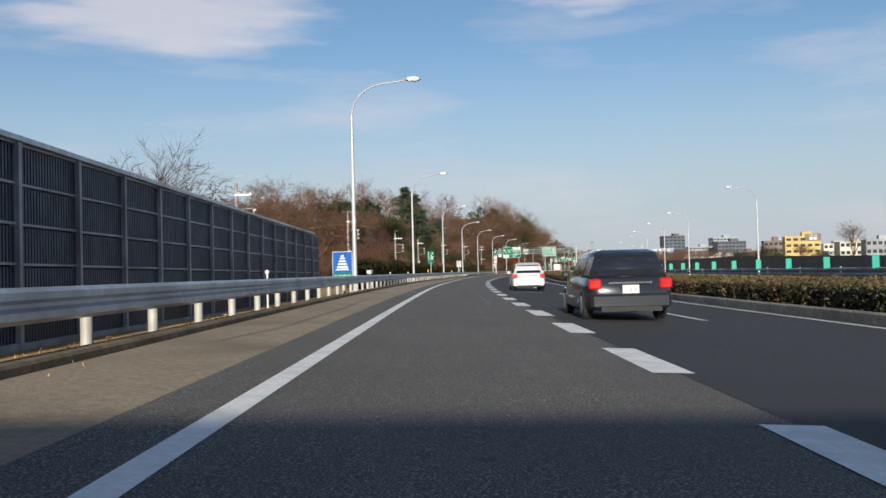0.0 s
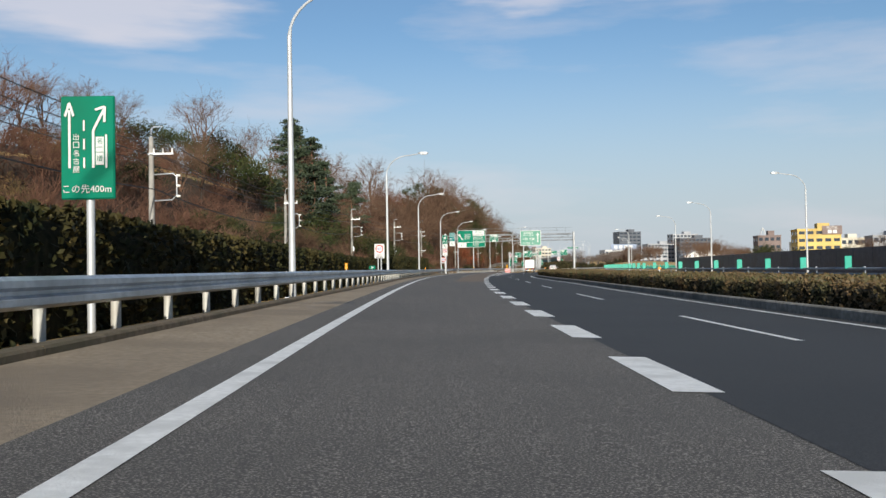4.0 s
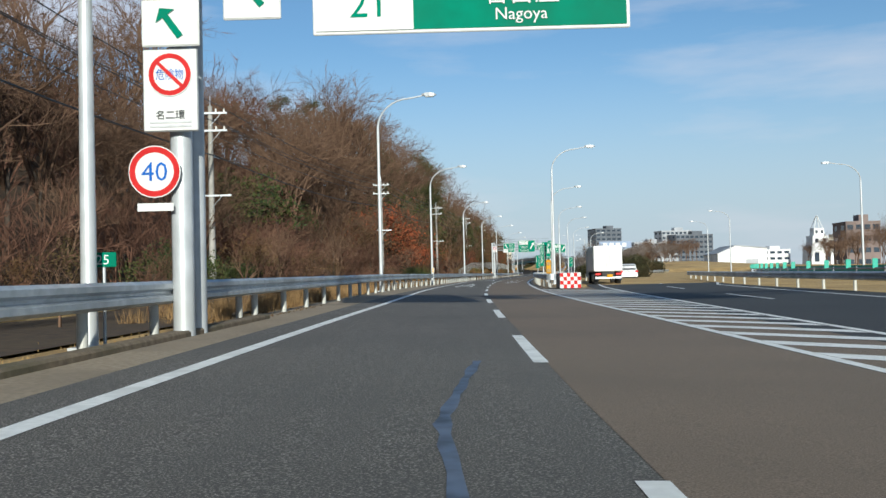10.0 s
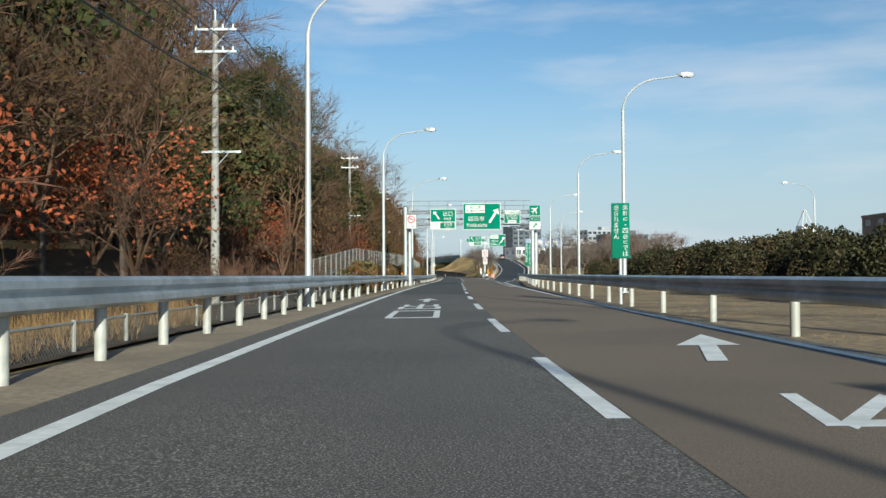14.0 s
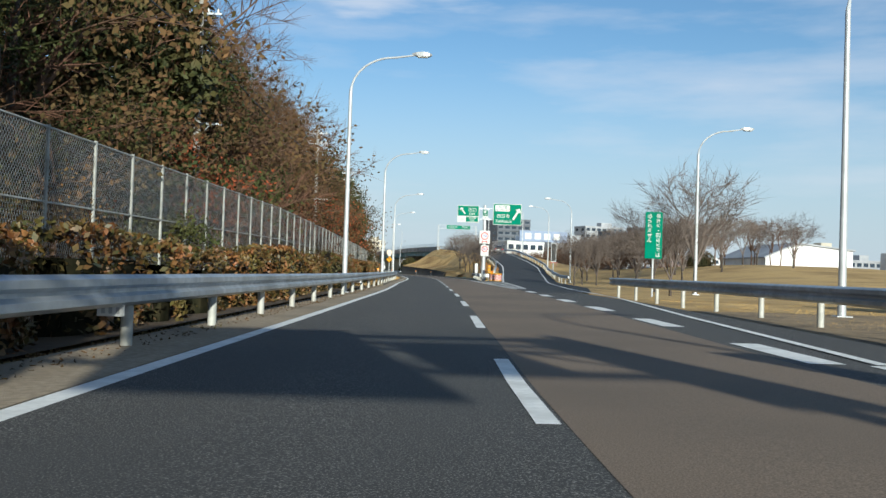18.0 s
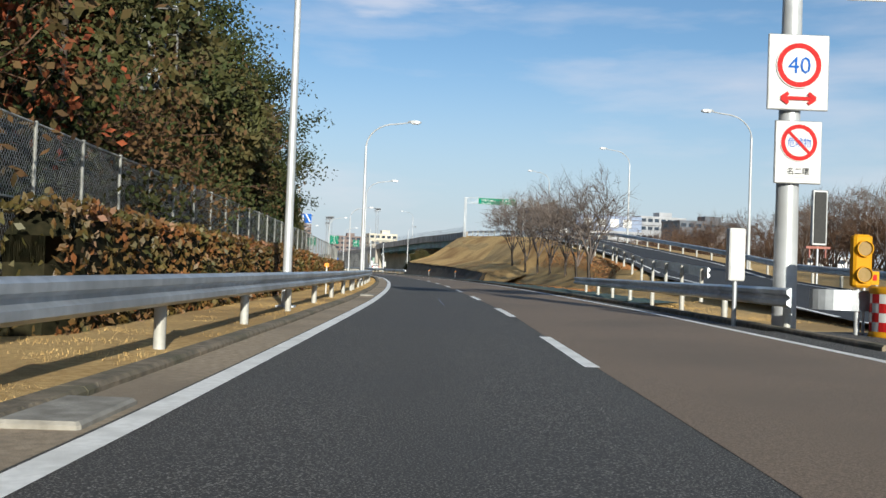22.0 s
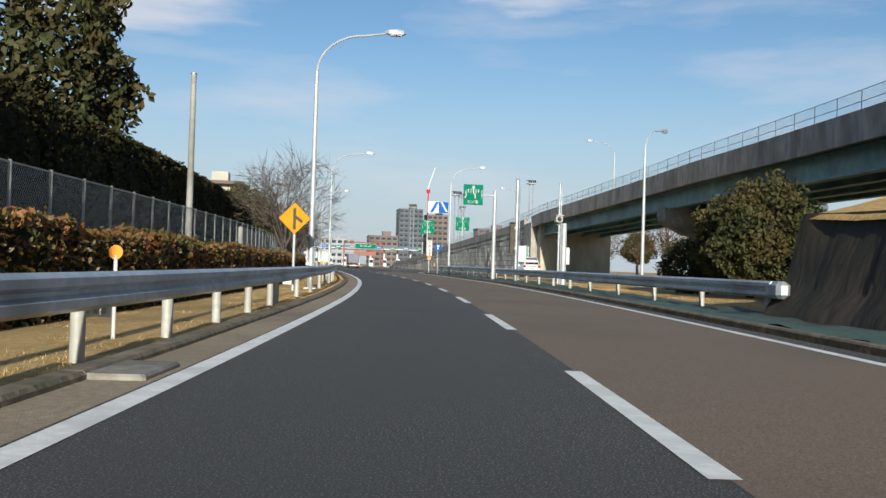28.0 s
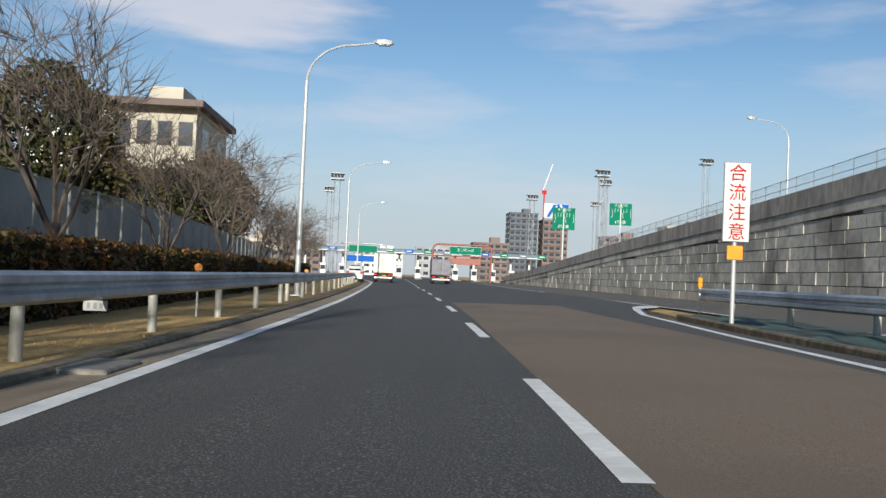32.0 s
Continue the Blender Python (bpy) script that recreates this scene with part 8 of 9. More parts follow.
for s in rr:
    h = lerp(s, (588, 0.85), (608, 1.4), (644, 2.05), (652, 2.3))
    w_ = smooth01((s - 581) / 7.0)
    for d, z in ((7.5, -0.1) if s < 588 else (8.12, h - 0.1), (8.2, h), (8.5, h + 0.06), (11.5, h * 0.55 + 0.45 * branch_z(s) * 0.55 + 0.25), (branch_d(s) - 6.2, branch_z(s) * 0.86), (branch_d(s) - 4.5, branch_z(s) + 0.0)):
        g_ = ground_z(s, d)
        w_ = smooth01((s - 585) / 3.0) if d < 9 else smooth01((s - 581) / 7.0)
        b.v.append(tuple(at(s, d, g_ * (1 - w_) + (z + 0.1 * noise.noise(Vector((s * 0.2, d, 0)))) * w_ - 0.02 * (1 - w_))))
for i in range(len(rr) - 1):
    for k in range(5):
        b.f.append((i * 6 + k, i * 6 + k + 1, (i + 1) * 6 + k + 1, (i + 1) * 6 + k))
b.smooth = True
BANK_GRASS = material("golden_bank_grass", (0.5, 0.31, 0.115), (0.74, 0.5, 0.22), 9, 0.95, bump=0.2, bump_scale=30, c3=(0.27, 0.14, 0.055), scale3=0.16, spec=0.1)
setting("bank_slope", b, BANK_GRASS, "bank of dry golden grass below the branch road", "bank")
b = Build()
e = 650.3
b.add([tuple(at(e, d, z)) for d, z in ((8.0, -0.3), (8.2, 2.18), (11.5, 3.2), (16.0, 6.0), (17.5, 6.6), (26, 6.6), (30, 4.0), (36, -0.3))] + [tuple(at(e + q, d, -0.3)) for d, q in ((8.3, 0.3), (8.6, 0.6), (11.5, 2.5), (16, 6), (17.5, 9), (26, 9), (30, 6), (36, 1))], [(i, i + 1, i + 9, i + 8) for i in range(7)])
setting("bank_end", b, BANK_GRASS, "grassy end of the bank under the bridge", "bank")
NET = material("green_drain_net", (0.04, 0.09, 0.078), (0.085, 0.145, 0.125), 8, 0.8, bump=0.9, bump_scale=14, c3=(0.03, 0.03, 0.028), scale3=0.8)
gut = Build()
rr = stations(530, 735, 1.0)
for s in rr:
    for d in (0.85, 1.2, 1.6, 2.0, 2.5, 3.0):
        dd = right_line(s) + d
        gut.v.append(tuple(at(s, dd, deck(s, dd) + 0.07 + 0.09 * noise.noise(Vector((s * 0.9, d * 3, 1))))))
for i in range(len(rr) - 1):
    for k in range(5):
        gut.f.append((i * 6 + k, i * 6 + k + 1, (i + 1) * 6 + k + 1, (i + 1) * 6 + k))
setting("drain_cover", gut, NET, "crumpled dark green netting over the drain", "netting")

# ---- branch rails, bridge and retaining wall ----
bz = lambda s, d: branch_z(s)
guard_rail(530, 560, lambda s: branch_d(s) - 4.0, 4.0, 1, 0.85, bz)
guard_rail(560, 650, lambda s: branch_d(s) - 4.0, 4.0, 1, 0.85, bz)
guard_rail(511, 560, lambda s: branch_d(s) + lerp(s, (511, 4.4), (530, 3.9)), 4.0, -1, 0.85, lambda s, d: max(0.1, branch_z(s)))
guard_rail(560, 650, lambda s: branch_d(s) + 3.8, 4.0, -1, 0.85, bz)
GIRDER = material("girder_blue_green", (0.11, 0.26, 0.28), (0.16, 0.33, 0.35), 2, 0.5, c3=(0.07, 0.13, 0.14), scale3=0.4)
PARAPET = material("parapet_concrete", (0.28, 0.25, 0.22), (0.42, 0.385, 0.345), 3, 0.85, bump=0.3, bump_scale=14, vary=0.1, c3=(0.2, 0.185, 0.16), scale3=0.8, stretch=(1, 1, 0.35))
br = thing("overpass", pose(0, 0, 0), "road bridge with concrete parapets over blue green steel girders", "bridge", kind="structure")


def along(a, c, prof, step_=4.0):
    return Build().loft([[tuple(at(s, branch_d(s) + q, branch_z(s) + z)) for q, z in prof] for s in stations(a, c, step_)])


part("deck", along(648, 733.4, [(-4.2, -0.35), (4.2, -0.35), (4.2, 0.0), (-4.2, 0.0)]), DARK_CONCRETE, br)
for q in (-4.2, 4.2):
    for s in np.arange(648, 732, 5.0):
        part("parapet", along(s, s + 4.97, [(q - 0.15, -0.5), (q + 0.15, -0.5), (q + 0.15, 0.75), (q - 0.15, 0.75)], 2.5), PARAPET, br)
for q in (-3.2, -1.1, 1.1, 3.2):
    part("girder", along(650, 732.2, [(q - 0.25, -1.55), (q + 0.25, -1.55), (q + 0.25, -1.47), (q + 0.03, -1.45), (q + 0.03, -0.45), (q + 0.25, -0.4), (q - 0.25, -0.4), (q - 0.03, -0.45), (q - 0.03, -1.45), (q - 0.25, -1.47)]), GIRDER, br)
for s in np.arange(654, 728, 6.0):
    part("cross_frame", along(s, s + 0.2, [(-3.1, -1.2), (3.1, -1.2), (3.1, -0.5), (-3.1, -0.5)], 0.2), GIRDER, br)
FENCE_CLEAR = material("screen_grey", (0.4, 0.44, 0.48), (0.48, 0.52, 0.56), 3, 0.4, 0.2)
for s in np.arange(650, 800, 2.0):
    p0 = at(s, branch_d(s) - 4.2, branch_z(s) + 0.7)
    part("screen_post", Build().tube([p0, p0 + Vector((0, 0, 0.9))], 0.025, 5), GALV, br)
for z in (1.1, 1.55):
    part("screen_rail", Build().tube([at(s, branch_d(s) - 4.2, branch_z(s) + z) for s in stations(650, 800, 3)], 0.018, 5), GALV, br)
me_ = wire_panel(4.0, 1.0, 0.12, 0.006)
me_.materials.append(FENCE_CLEAR)
for s in np.arange(652, 800, 4.0):
    part("screen_mesh", me_, FENCE_CLEAR, br, m=pose(*at(s, branch_d(s) - 4.2, branch_z(s) + 0.75), 0, 0, -heading(s)) @ Matrix.Diagonal((1, 1, 0.8, 1)))
pier = thing("bridge_pier", pose(*at(692, branch_d(692), 0), 0, 0, -heading(692)), "concrete hammerhead pier under the bridge", "pier", kind="structure")
part("column", Build().bevel_box(0, 0, 1.8, 3.4, 1.5, 4.2, 0.2), CONCRETE, pier)
part("cap", Build().loft([[(x * k, y, z) for x, y in ((-3.9, -0.8), (3.9, -0.8), (3.9, 0.8), (-3.9, 0.8))] for z, k in ((3.5, 0.55), (4.4, 1), (5.3, 1))]), CONCRETE, pier)
PALE_CONCRETE = material("pale_abutment_concrete", (0.42, 0.37, 0.28), (0.55, 0.5, 0.39), 2, 0.85, bump=0.3, bump_scale=14, c3=(0.32, 0.28, 0.21), scale3=0.5, stretch=(1, 1, 0.4))
ab = thing("abutment", pose(0, 0, 0), "pale concrete bridge abutment", "abutment", kind="structure")
part("face", along(731, 732.6, [(-3.7, -6.6), (4.3, -6.6), (4.3, -0.4), (-3.7, -0.4)], 1.6), PALE_CONCRETE, ab)
part("wing", along(732.6, 736.2, [(-4.42, -6.6), (-3.6, -6.6), (-3.6, 0.1), (-4.42, 0.1)], 1.8), PARAPET, ab)
BLOCKWALL = material("block_wall", (0.46, 0.43, 0.37), (0.6, 0.56, 0.485), 3, 0.9, bump=0.4, bump_scale=20, vary=0.12, c3=(0.24, 0.22, 0.19), scale3=0.4)
rw = thing("retaining_wall", pose(0, 0, 0), "retaining wall of large split concrete blocks", "retaining wall", kind="structure")
part("backing", Build().loft([[tuple(at(s, branch_d(s) + q, z)) for q, z in ((-4.15, -0.5), (4.2, -0.5), (4.2, branch_z(s) - 0.02), (-4.15, branch_z(s) - 0.02))] for s in stations(736.2, 890, 5)]), DARK_CONCRETE, rw)
rngb = random.Random(4)
rest = Build()
for s in np.arange(736.3, 868, 1.55):
    zt = branch_z(s + 0.75)
    z, k = 0.0, 0
    while z < zt - 1.0:
        hh = min(0.62, zt - 0.75 - z)
        off = 0.4 * (k % 2)
        q = -4.16 - 0.05 - 0.05 * rngb.random()
        b = Build().loft([[tuple(at(u, branch_d(u) + x, zz)) for x, zz in ((q, z + 0.02), (-4.1, z + 0.02), (-4.1, z + hh - 0.02), (q, z + hh - 0.02))] for u in (s + off * 0.7 + 0.015, s + off * 0.7 + 1.535)])
        if s < 760:
            part("block", b, BLOCKWALL, rw)
        else:
            rest.add(b.v, b.f)
        z += 0.62
        k += 1
tagged(part("blocks", rest, BLOCKWALL, rw), "", kind="stuff")
for s in np.arange(736.3, 880, 4.0):
    part("coping", along(s, s + 3.97, [(-4.4, -0.2), (-4.0, -0.2), (-4.0, 0.75), (-4.4, 0.75)], 2), PARAPET, rw)
    part("top_band", along(s, s + 3.985, [(-4.3, -0.78), (-4.1, -0.78), (-4.1, -0.21), (-4.3, -0.21)], 2), BLOCKWALL, rw)
setting("side_road", sheet(stations(690, 900, 5), lambda s: lerp(s, (690, 9.6), (735, 8.9), (800, 9.5), (900, 13)), lambda s: branch_d(s) - 4.6, 0.002, 3, lambda s, d: deck(s, min(d, 8)) + 0.0), ASPHALT, "dark asphalt road that merges beside the wall", "road")
line_thing("edge_line_side", stripe("q", 690, 880, lambda s: lerp(s, (690, 10.1), (735, 9.2), (800, 9.6), (880, 12.0)), 0.2, zfun=lambda s, d: deck(s, min(d, 8))), "solid white edge line of the merging road")

# ---- far side of the expressway ----
setting("road_opposite", sheet(stations(-60, 700, 5), lambda s: main_d(s) + 13.5, lambda s: main_d(s) + 24.5, 0.05, 3, lambda s, d: -0.35), ASPHALT, "asphalt of the opposite carriageway", "road")
TEAL = material("glare_board_green", (0.0, 0.27, 0.19), (0.0, 0.32, 0.23), 3, 0.5)
gb = thing("glare_boards", pose(0, 0, 0), "row of green anti-glare boards on a dark rail", "glare boards", kind="structure")
GB_ME = Build().bevel_box(0, 0, 0.33, 0.36, 0.05, 0.66, 0.02).mesh("glare_board")
GB_ME.materials.append(TEAL)
for s in np.arange(20, 470, 6.2):
    x, y = across(s, main_d(s) + 18)
    part("glare_board", GB_ME, TEAL, gb, m=pose(x, y, 0.62, 0, 0, -heading(s)))
for z in (0.35, 0.62):
    part("rail", Build().tube([at(s, main_d(s) + 18, z) for s in stations(10, 480, 6)], 0.07, 6), STEEL, gb)
for s in np.arange(12, 480, 6.2):
    part("post", Build().tube([at(s, main_d(s) + 18.05, -0.5), at(s, main_d(s) + 18.05, 0.75)], 0.05, 6), STEEL, gb)
sw = thing("screen_wall", pose(0, 0, 0), "long dark screen wall beyond the opposite lanes", "wall", kind="structure")
for s in np.arange(60, 300, 4.0):
    rings = [[tuple(at(u, main_d(u) + 33 + q, z)) for q, z in ((0, -0.8), (0.12, -0.8), (0.12, lerp(u, (60, 1.2), (130, 2.2), (300, 2.4))), (0, lerp(u, (60, 1.2), (130, 2.2), (300, 2.4))))] for u in (s, s + 3.95)]
    part("panel", Build().loft(rings), LOUVRE, sw)
gf = thing("green_fence", pose(0, 0, 0), "low green mesh barrier along the far median", "fence", kind="structure")
for s in np.arange(300, 660, 4.0):
    rings = [[tuple(at(u, main_d(u) + 20 + q, z)) for q, z in ((0, -0.4), (0.06, -0.4), (0.06, 0.85), (0, 0.85))] for u in (s, s + 3.9)]
    part("panel", Build().loft(rings), TEAL, gf)
guard_rail(236, 330, lambda s: main_d(s) + 8.6, 4.0, -1, 0.75, main_z)
guard_rail(330, 460, lambda s: main_d(s) - 0.9, 4.0, 1, 0.8, main_z)

# ---- unseen bridge behind the start, added for its shade on the road ----
ob_ = thing("overbridge", pose(*at(-26, 3, 0), 0, 0, -heading(-26)), "plain concrete bridge behind the start, never in view", "bridge", kind="structure")
part("deck", Build().bevel_box(0, 0, 5.6, 60, 13, 0.9, 0.05), DARK_CONCRETE, ob_)
for y in (-6.4, 6.4):
    part("parapet", Build().bevel_box(0, y, 6.5, 60, 0.25, 1.0, 0.03), PARAPET, ob_)
for x in (-16, 22):
    part("pier", Build().bevel_box(x, 0, 2.2, 1.2, 9, 6.0, 0.1), CONCRETE, ob_)

# ---- buildings ----
GLASS = material("dark_glass", (0.02, 0.03, 0.045), (0.04, 0.055, 0.075), 0.6, 0.12, 0.0)


def building(s, d, w, h, dep, wall, label, floors, bays, turn=0.0, balcony=True, win=GLASS, base=-0.6, roof=True, far=False):
    t_ = thing("building", pose(*at(s, d, base), 0, 0, -heading(s) - turn), label, "building", "buildings of the town")
    part("wall", Build().box(0, dep / 2, h / 2, w, dep, h), wall, t_)
    fh = h / floors
    for f in range(floors):
        if balcony:
            part("balcony", Build().box(0, -0.35, f * fh + fh * 0.18, w * 0.98, 0.7, fh * 0.34), wall, t_)
        wn = Build()
        bw = w / bays
        for k in range(bays):
            wn.box(-w / 2 + bw * (k + 0.5), -0.02, f * fh + fh * 0.62, bw * 0.68, 0.08, fh * 0.42)
            if not far:
                part("window", wn, win, t_)
                wn = Build()
        if far:
            part("window_row", wn, win, t_)
        else:
            for k in range(2):
                part("window", Build().box((-1 if d > 0 else 1) * w / 2, dep * (k + 0.5) / 2, f * fh + fh * 0.6, 0.08, dep * 0.2, fh * 0.4), win, t_)
    if roof:
        part("parapet", Build().box(0, dep / 2, h + 0.2, w + 0.3, dep + 0.3, 0.5), wall, t_)
        part("penthouse", Build().box(w * 0.15, dep * 0.5, h + 1.4, w * 0.28, dep * 0.4, 2.4), wall, t_)
    return t_


def wallmat(name, c, k=1.25):
    return material(name, c, tuple(min(0.9, v * k) for v in c), 0.3, 0.8, c3=tuple(v * 0.75 for v in c), scale3=0.08)


W_DARK, W_GREY, W_CREAM, W_BROWN, W_WHITE, W_OCHRE = wallmat("dark_tile", (0.1, 0.11, 0.13)), wallmat("grey_render", (0.3, 0.31, 0.33)), wallmat("cream_render", (0.5, 0.46, 0.38)), wallmat("brown_tile", (0.16, 0.12, 0.11)), wallmat("white_render", (0.6, 0.6, 0.6)), wallmat("ochre_render", (0.5, 0.36, 0.12))
building(884, 138.5, 19.6, 31, 16, W_DARK, "dark tiled apartment tower", 10, 5)
building(818, 139.6, 22, 18.5, 12, W_GREY, "grey apartment block with balconies", 6, 8)
building(789, 155.5, 25, 22, 12, W_DARK, "dark apartment block with pale balconies", 7, 8)
building(845, 172, 22, 27, 12, W_GREY, "grey apartment block far off", 8, 7)
bs = building(704, 62, 13, 12, 14, W_WHITE, "white depot building with a rooftop board", 3, 5, balcony=False)
part("board_frame", Build().box(6, -0.5, 14.2, 17, 0.4, 3.6), material("hoarding_blue_grey", (0.2, 0.25, 0.36), (0.24, 0.3, 0.42), 2, 0.5), bs)
for k in range(4):
    part("logo_shape", Build().box(0.5 + 3.4 * k, -0.75, 14.2, 2.2, 0.06, 2.0, m=None), WHITE, bs)
for x in (-1, 12):
    part("board_leg", Build().tube([(x, -0.3, 0.3), (x, -0.3, 12.6)], 0.12, 6), STEEL, bs)
building(532, 101, 10, 14, 12, W_BROWN, "small brown tiled town building", 4, 4, balcony=False)
ho = building(463, 106, 15.5, 14, 12, W_OCHRE, "ochre hotel with a dark rooftop board", 5, 5, balcony=False)
part("roof_board", Build().box(4.5, -0.3, 13.8, 7, 0.4, 3.2), W_BROWN, ho)
lettering(ho, "HOTEL", 4.5, 14.7, 0.9, WHITE, -0.56)
for k in range(2):
    part("logo_shape", Build().box(3.6 + 1.8 * k, -0.54, 13.2, 1.4, 0.05, 1.3), WHITE, ho)
tw = thing("tower", pose(*at(609, 119.5, -0.5), 0, 0, -heading(609)), "pale stepped tower with a pointed lattice top", "tower")
for k, (w, z0, z1) in enumerate(((9, 0, 9), (6.5, 9, 13), (4.2, 13, 16))):
    part("stage", Build().box(0, 0, (z0 + z1) / 2, w, w, z1 - z0, taper=0.94), W_WHITE, tw)
    for q in (-0.25, 0.25):
        part("window", Build().box(q * w, -w / 2 - 0.03, (z0 + z1) / 2, w * 0.2, 0.1, (z1 - z0) * 0.4), GLASS, tw)
for a in range(4):
    x, y = math.cos(a * 1.571 + 0.78) * 2.4, math.sin(a * 1.571 + 0.78) * 2.4
    part("spire_leg", Build().tube([(x, y, 16), (x * 0.1, y * 0.1, 21)], 0.14, 5), WHITE, tw)
hall = thing("hall", pose(*at(590, 82, -0.6), 0, 0, -heading(540)), "white hall with a gently pitched roof", "hall")
part("wall", Build().loft([[(x, y, z) for x, z in ((-9, 0), (9, 0), (9, 8.2), (-2.5, 9.3), (-9, 6.4))] for y in (0, 26)]), W_WHITE, hall)
part("roof", Build().loft([[(x, y, z) for x, z in ((-9.4, 6.3), (-2.5, 9.4), (9.4, 8.2), (9.4, 8.5), (-2.5, 9.7), (-9.4, 6.6))] for y in (-0.4, 26.4)]), W_GREY, hall)
part("shutter", Build().box(3.5, -0.04, 2.2, 4.5, 0.1, 4.2), W_GREY, hall)
building(660, 70, 24, 8, 12, W_GREY, "low grey building behind the trees", 3, 6, balcony=False)
for i in range(16):
    rngq = random.Random(90 + i)
    building(560 + 38 * i, 150 + 60 * rngq.random() + i * 6, 14 + 12 * rngq.random(), 8 + 9 * rngq.random(), 12, (W_GREY, W_CREAM, W_WHITE, W_BROWN)[i % 4], "low town building in the distance", 3, 5, balcony=i % 2 == 0, far=True)
building(1137, 57, 13, 32, 16, W_DARK, "grey apartment tower beyond the toll plaza", 12, 5)
bb = building(1132, 71, 11.5, 29, 14, W_BROWN, "dark tower with a blue and white rooftop board", 10, 4)
part("roof_board", Build().box(0, -0.3, 33.5, 11.5, 0.5, 6.5), WHITE, bb)
part("logo_shape", Build().box(2.9, -0.6, 33.5, 5.4, 0.06, 6.2), BLUE, bb)
part("logo_shape", Build().add([(-4.6, -0.6, 30.6), (-3.0, -0.6, 30.6), (0.2, -0.6, 36.4), (-1.4, -0.6, 36.4)], [(0, 1, 2, 3)]), BLUE, bb)
part("logo_shape", Build().add([(1.2, -0.66, 36.4), (2.2, -0.66, 36.4), (5.2, -0.66, 31.2), (4.2, -0.66, 31.2)], [(0, 1, 2, 3)]), WHITE, bb)
building(1049, 33, 13, 14, 12, W_BROWN, "brown office block beyond the toll plaza", 6, 5)
building(1120, 100, 18, 22, 12, W_BROWN, "brown apartment block with balconies", 7, 5)
building(1000, 92, 16, 20, 12, W_CREAM, "cream block beyond the wall", 6, 5)
for i, (s, d, w, h) in enumerate(((980, -60, 18, 12), (1040, -90, 20, 14), (1110, -45, 22, 12), (1180, -10, 24, 13), (1200, 20, 22, 16), (960, -40, 16, 9), (1190, 130, 20, 24), (1240, 70, 18, 20))):
    building(s, d, w, h, 12, (W_GREY, W_CREAM, W_BROWN, W_WHITE)[i % 4], "town building beyond the toll plaza", 4, 6, far=True)
cb = building(782, -22.2, 9.5, 13.2, 12, W_CREAM, "cream building with a long roof edge", 3, 6, balcony=False)
part("roof_edge", Build().box(0, 5.5, 13.7, 11, 14, 0.5), W_BROWN, cb)
building(806, -34, 13, 14.5, 12, W_WHITE, "white building with a flat roof", 4, 5, balcony=False)
building(722, -38, 13, 15.8, 20, W_CREAM, "tall cream building behind the dark hedge", 4, 4, balcony=False)
building(735, -22, 9, 7.5, 14, W_GREY, "grey building behind the wall", 2, 4, balcony=False)
gt = thing("globe_tank", pose(*at(774.2, -36.5, -0.6), 0, 0, 0), "round white water tank on a slim mast", "water tank")
part("mast", Build().tube([(0, 0, 0), (0, 0, 18.8)], [0.35, 0.25], 10), STEEL, gt)
part("globe", Build().tube([(0, 0, 19.5 + 1.1 * math.sin(a)) for a in [math.pi * (k / 10 - 0.5) for k in range(11)]], [max(0.02, 1.1 * math.cos(math.pi * (k / 10 - 0.5))) for k in range(11)], 18), WHITE, gt)
part("gallery", Build().tube([(0, 0, 18.2), (0, 0, 18.35)], 0.75, 14), STEEL, gt)
cr = thing("tower_crane", pose(*at(1150, 68, -0.5), 0, 0, 0), "red and white tower crane over the town", "crane")
part("mast", Build().tube([(0, 0, 0), (0, 0, 43)], 0.5, 4), RED, cr)
part("jib", Build().tube([(-1, 0, 43), (3.5, 0, 57)], 0.3, 4), WHITE, cr)
part("cab", Build().box(0, 0, 43.5, 2.2, 1.6, 1.8), RED, cr)


def light_mast(s, d, h):
    t_ = thing("light_mast", pose(*at(s, d, -0.4), 0, 0, -heading(s)), "lattice floodlight mast of the toll plaza", "light mast", "floodlight masts")
    w = 0.55
    for x in (-w, w):
        for y in (-w, w):
            part("leg", Build().tube([(x, y, 0), (x * 0.9, y * 0.9, h)], 0.06, 5), STEEL, t_)
    n = int(h / 1.6)
    for k in range(n):
        part("brace", Build().tube([(-w if k % 2 else w, -w, h * k / n), (w if k % 2 else -w, -w, h * (k + 1) / n)], 0.035, 4), STEEL, t_)
    part("platform", Build().box(0, 0, h + 0.1, 2.4, 2.4, 0.2), STEEL, t_)
    for k in range(4):
        part("floodlight", Build().bevel_box(-0.9 + 0.6 * k, -1.1, h + 0.65, 0.45, 0.3, 0.6, 0.05), BLACK, t_)
    part("top_rail", Build().box(0, 0, h + 1.1, 2.4, 2.4, 0.08), STEEL, t_)


for s, d, h in ((894, 60, 26), (872, 34, 20), (905, 42, 22), (915, 28, 19), (930, -18, 20), (880, -13, 18), (960, 52, 22)):
    light_mast(s, d, h)

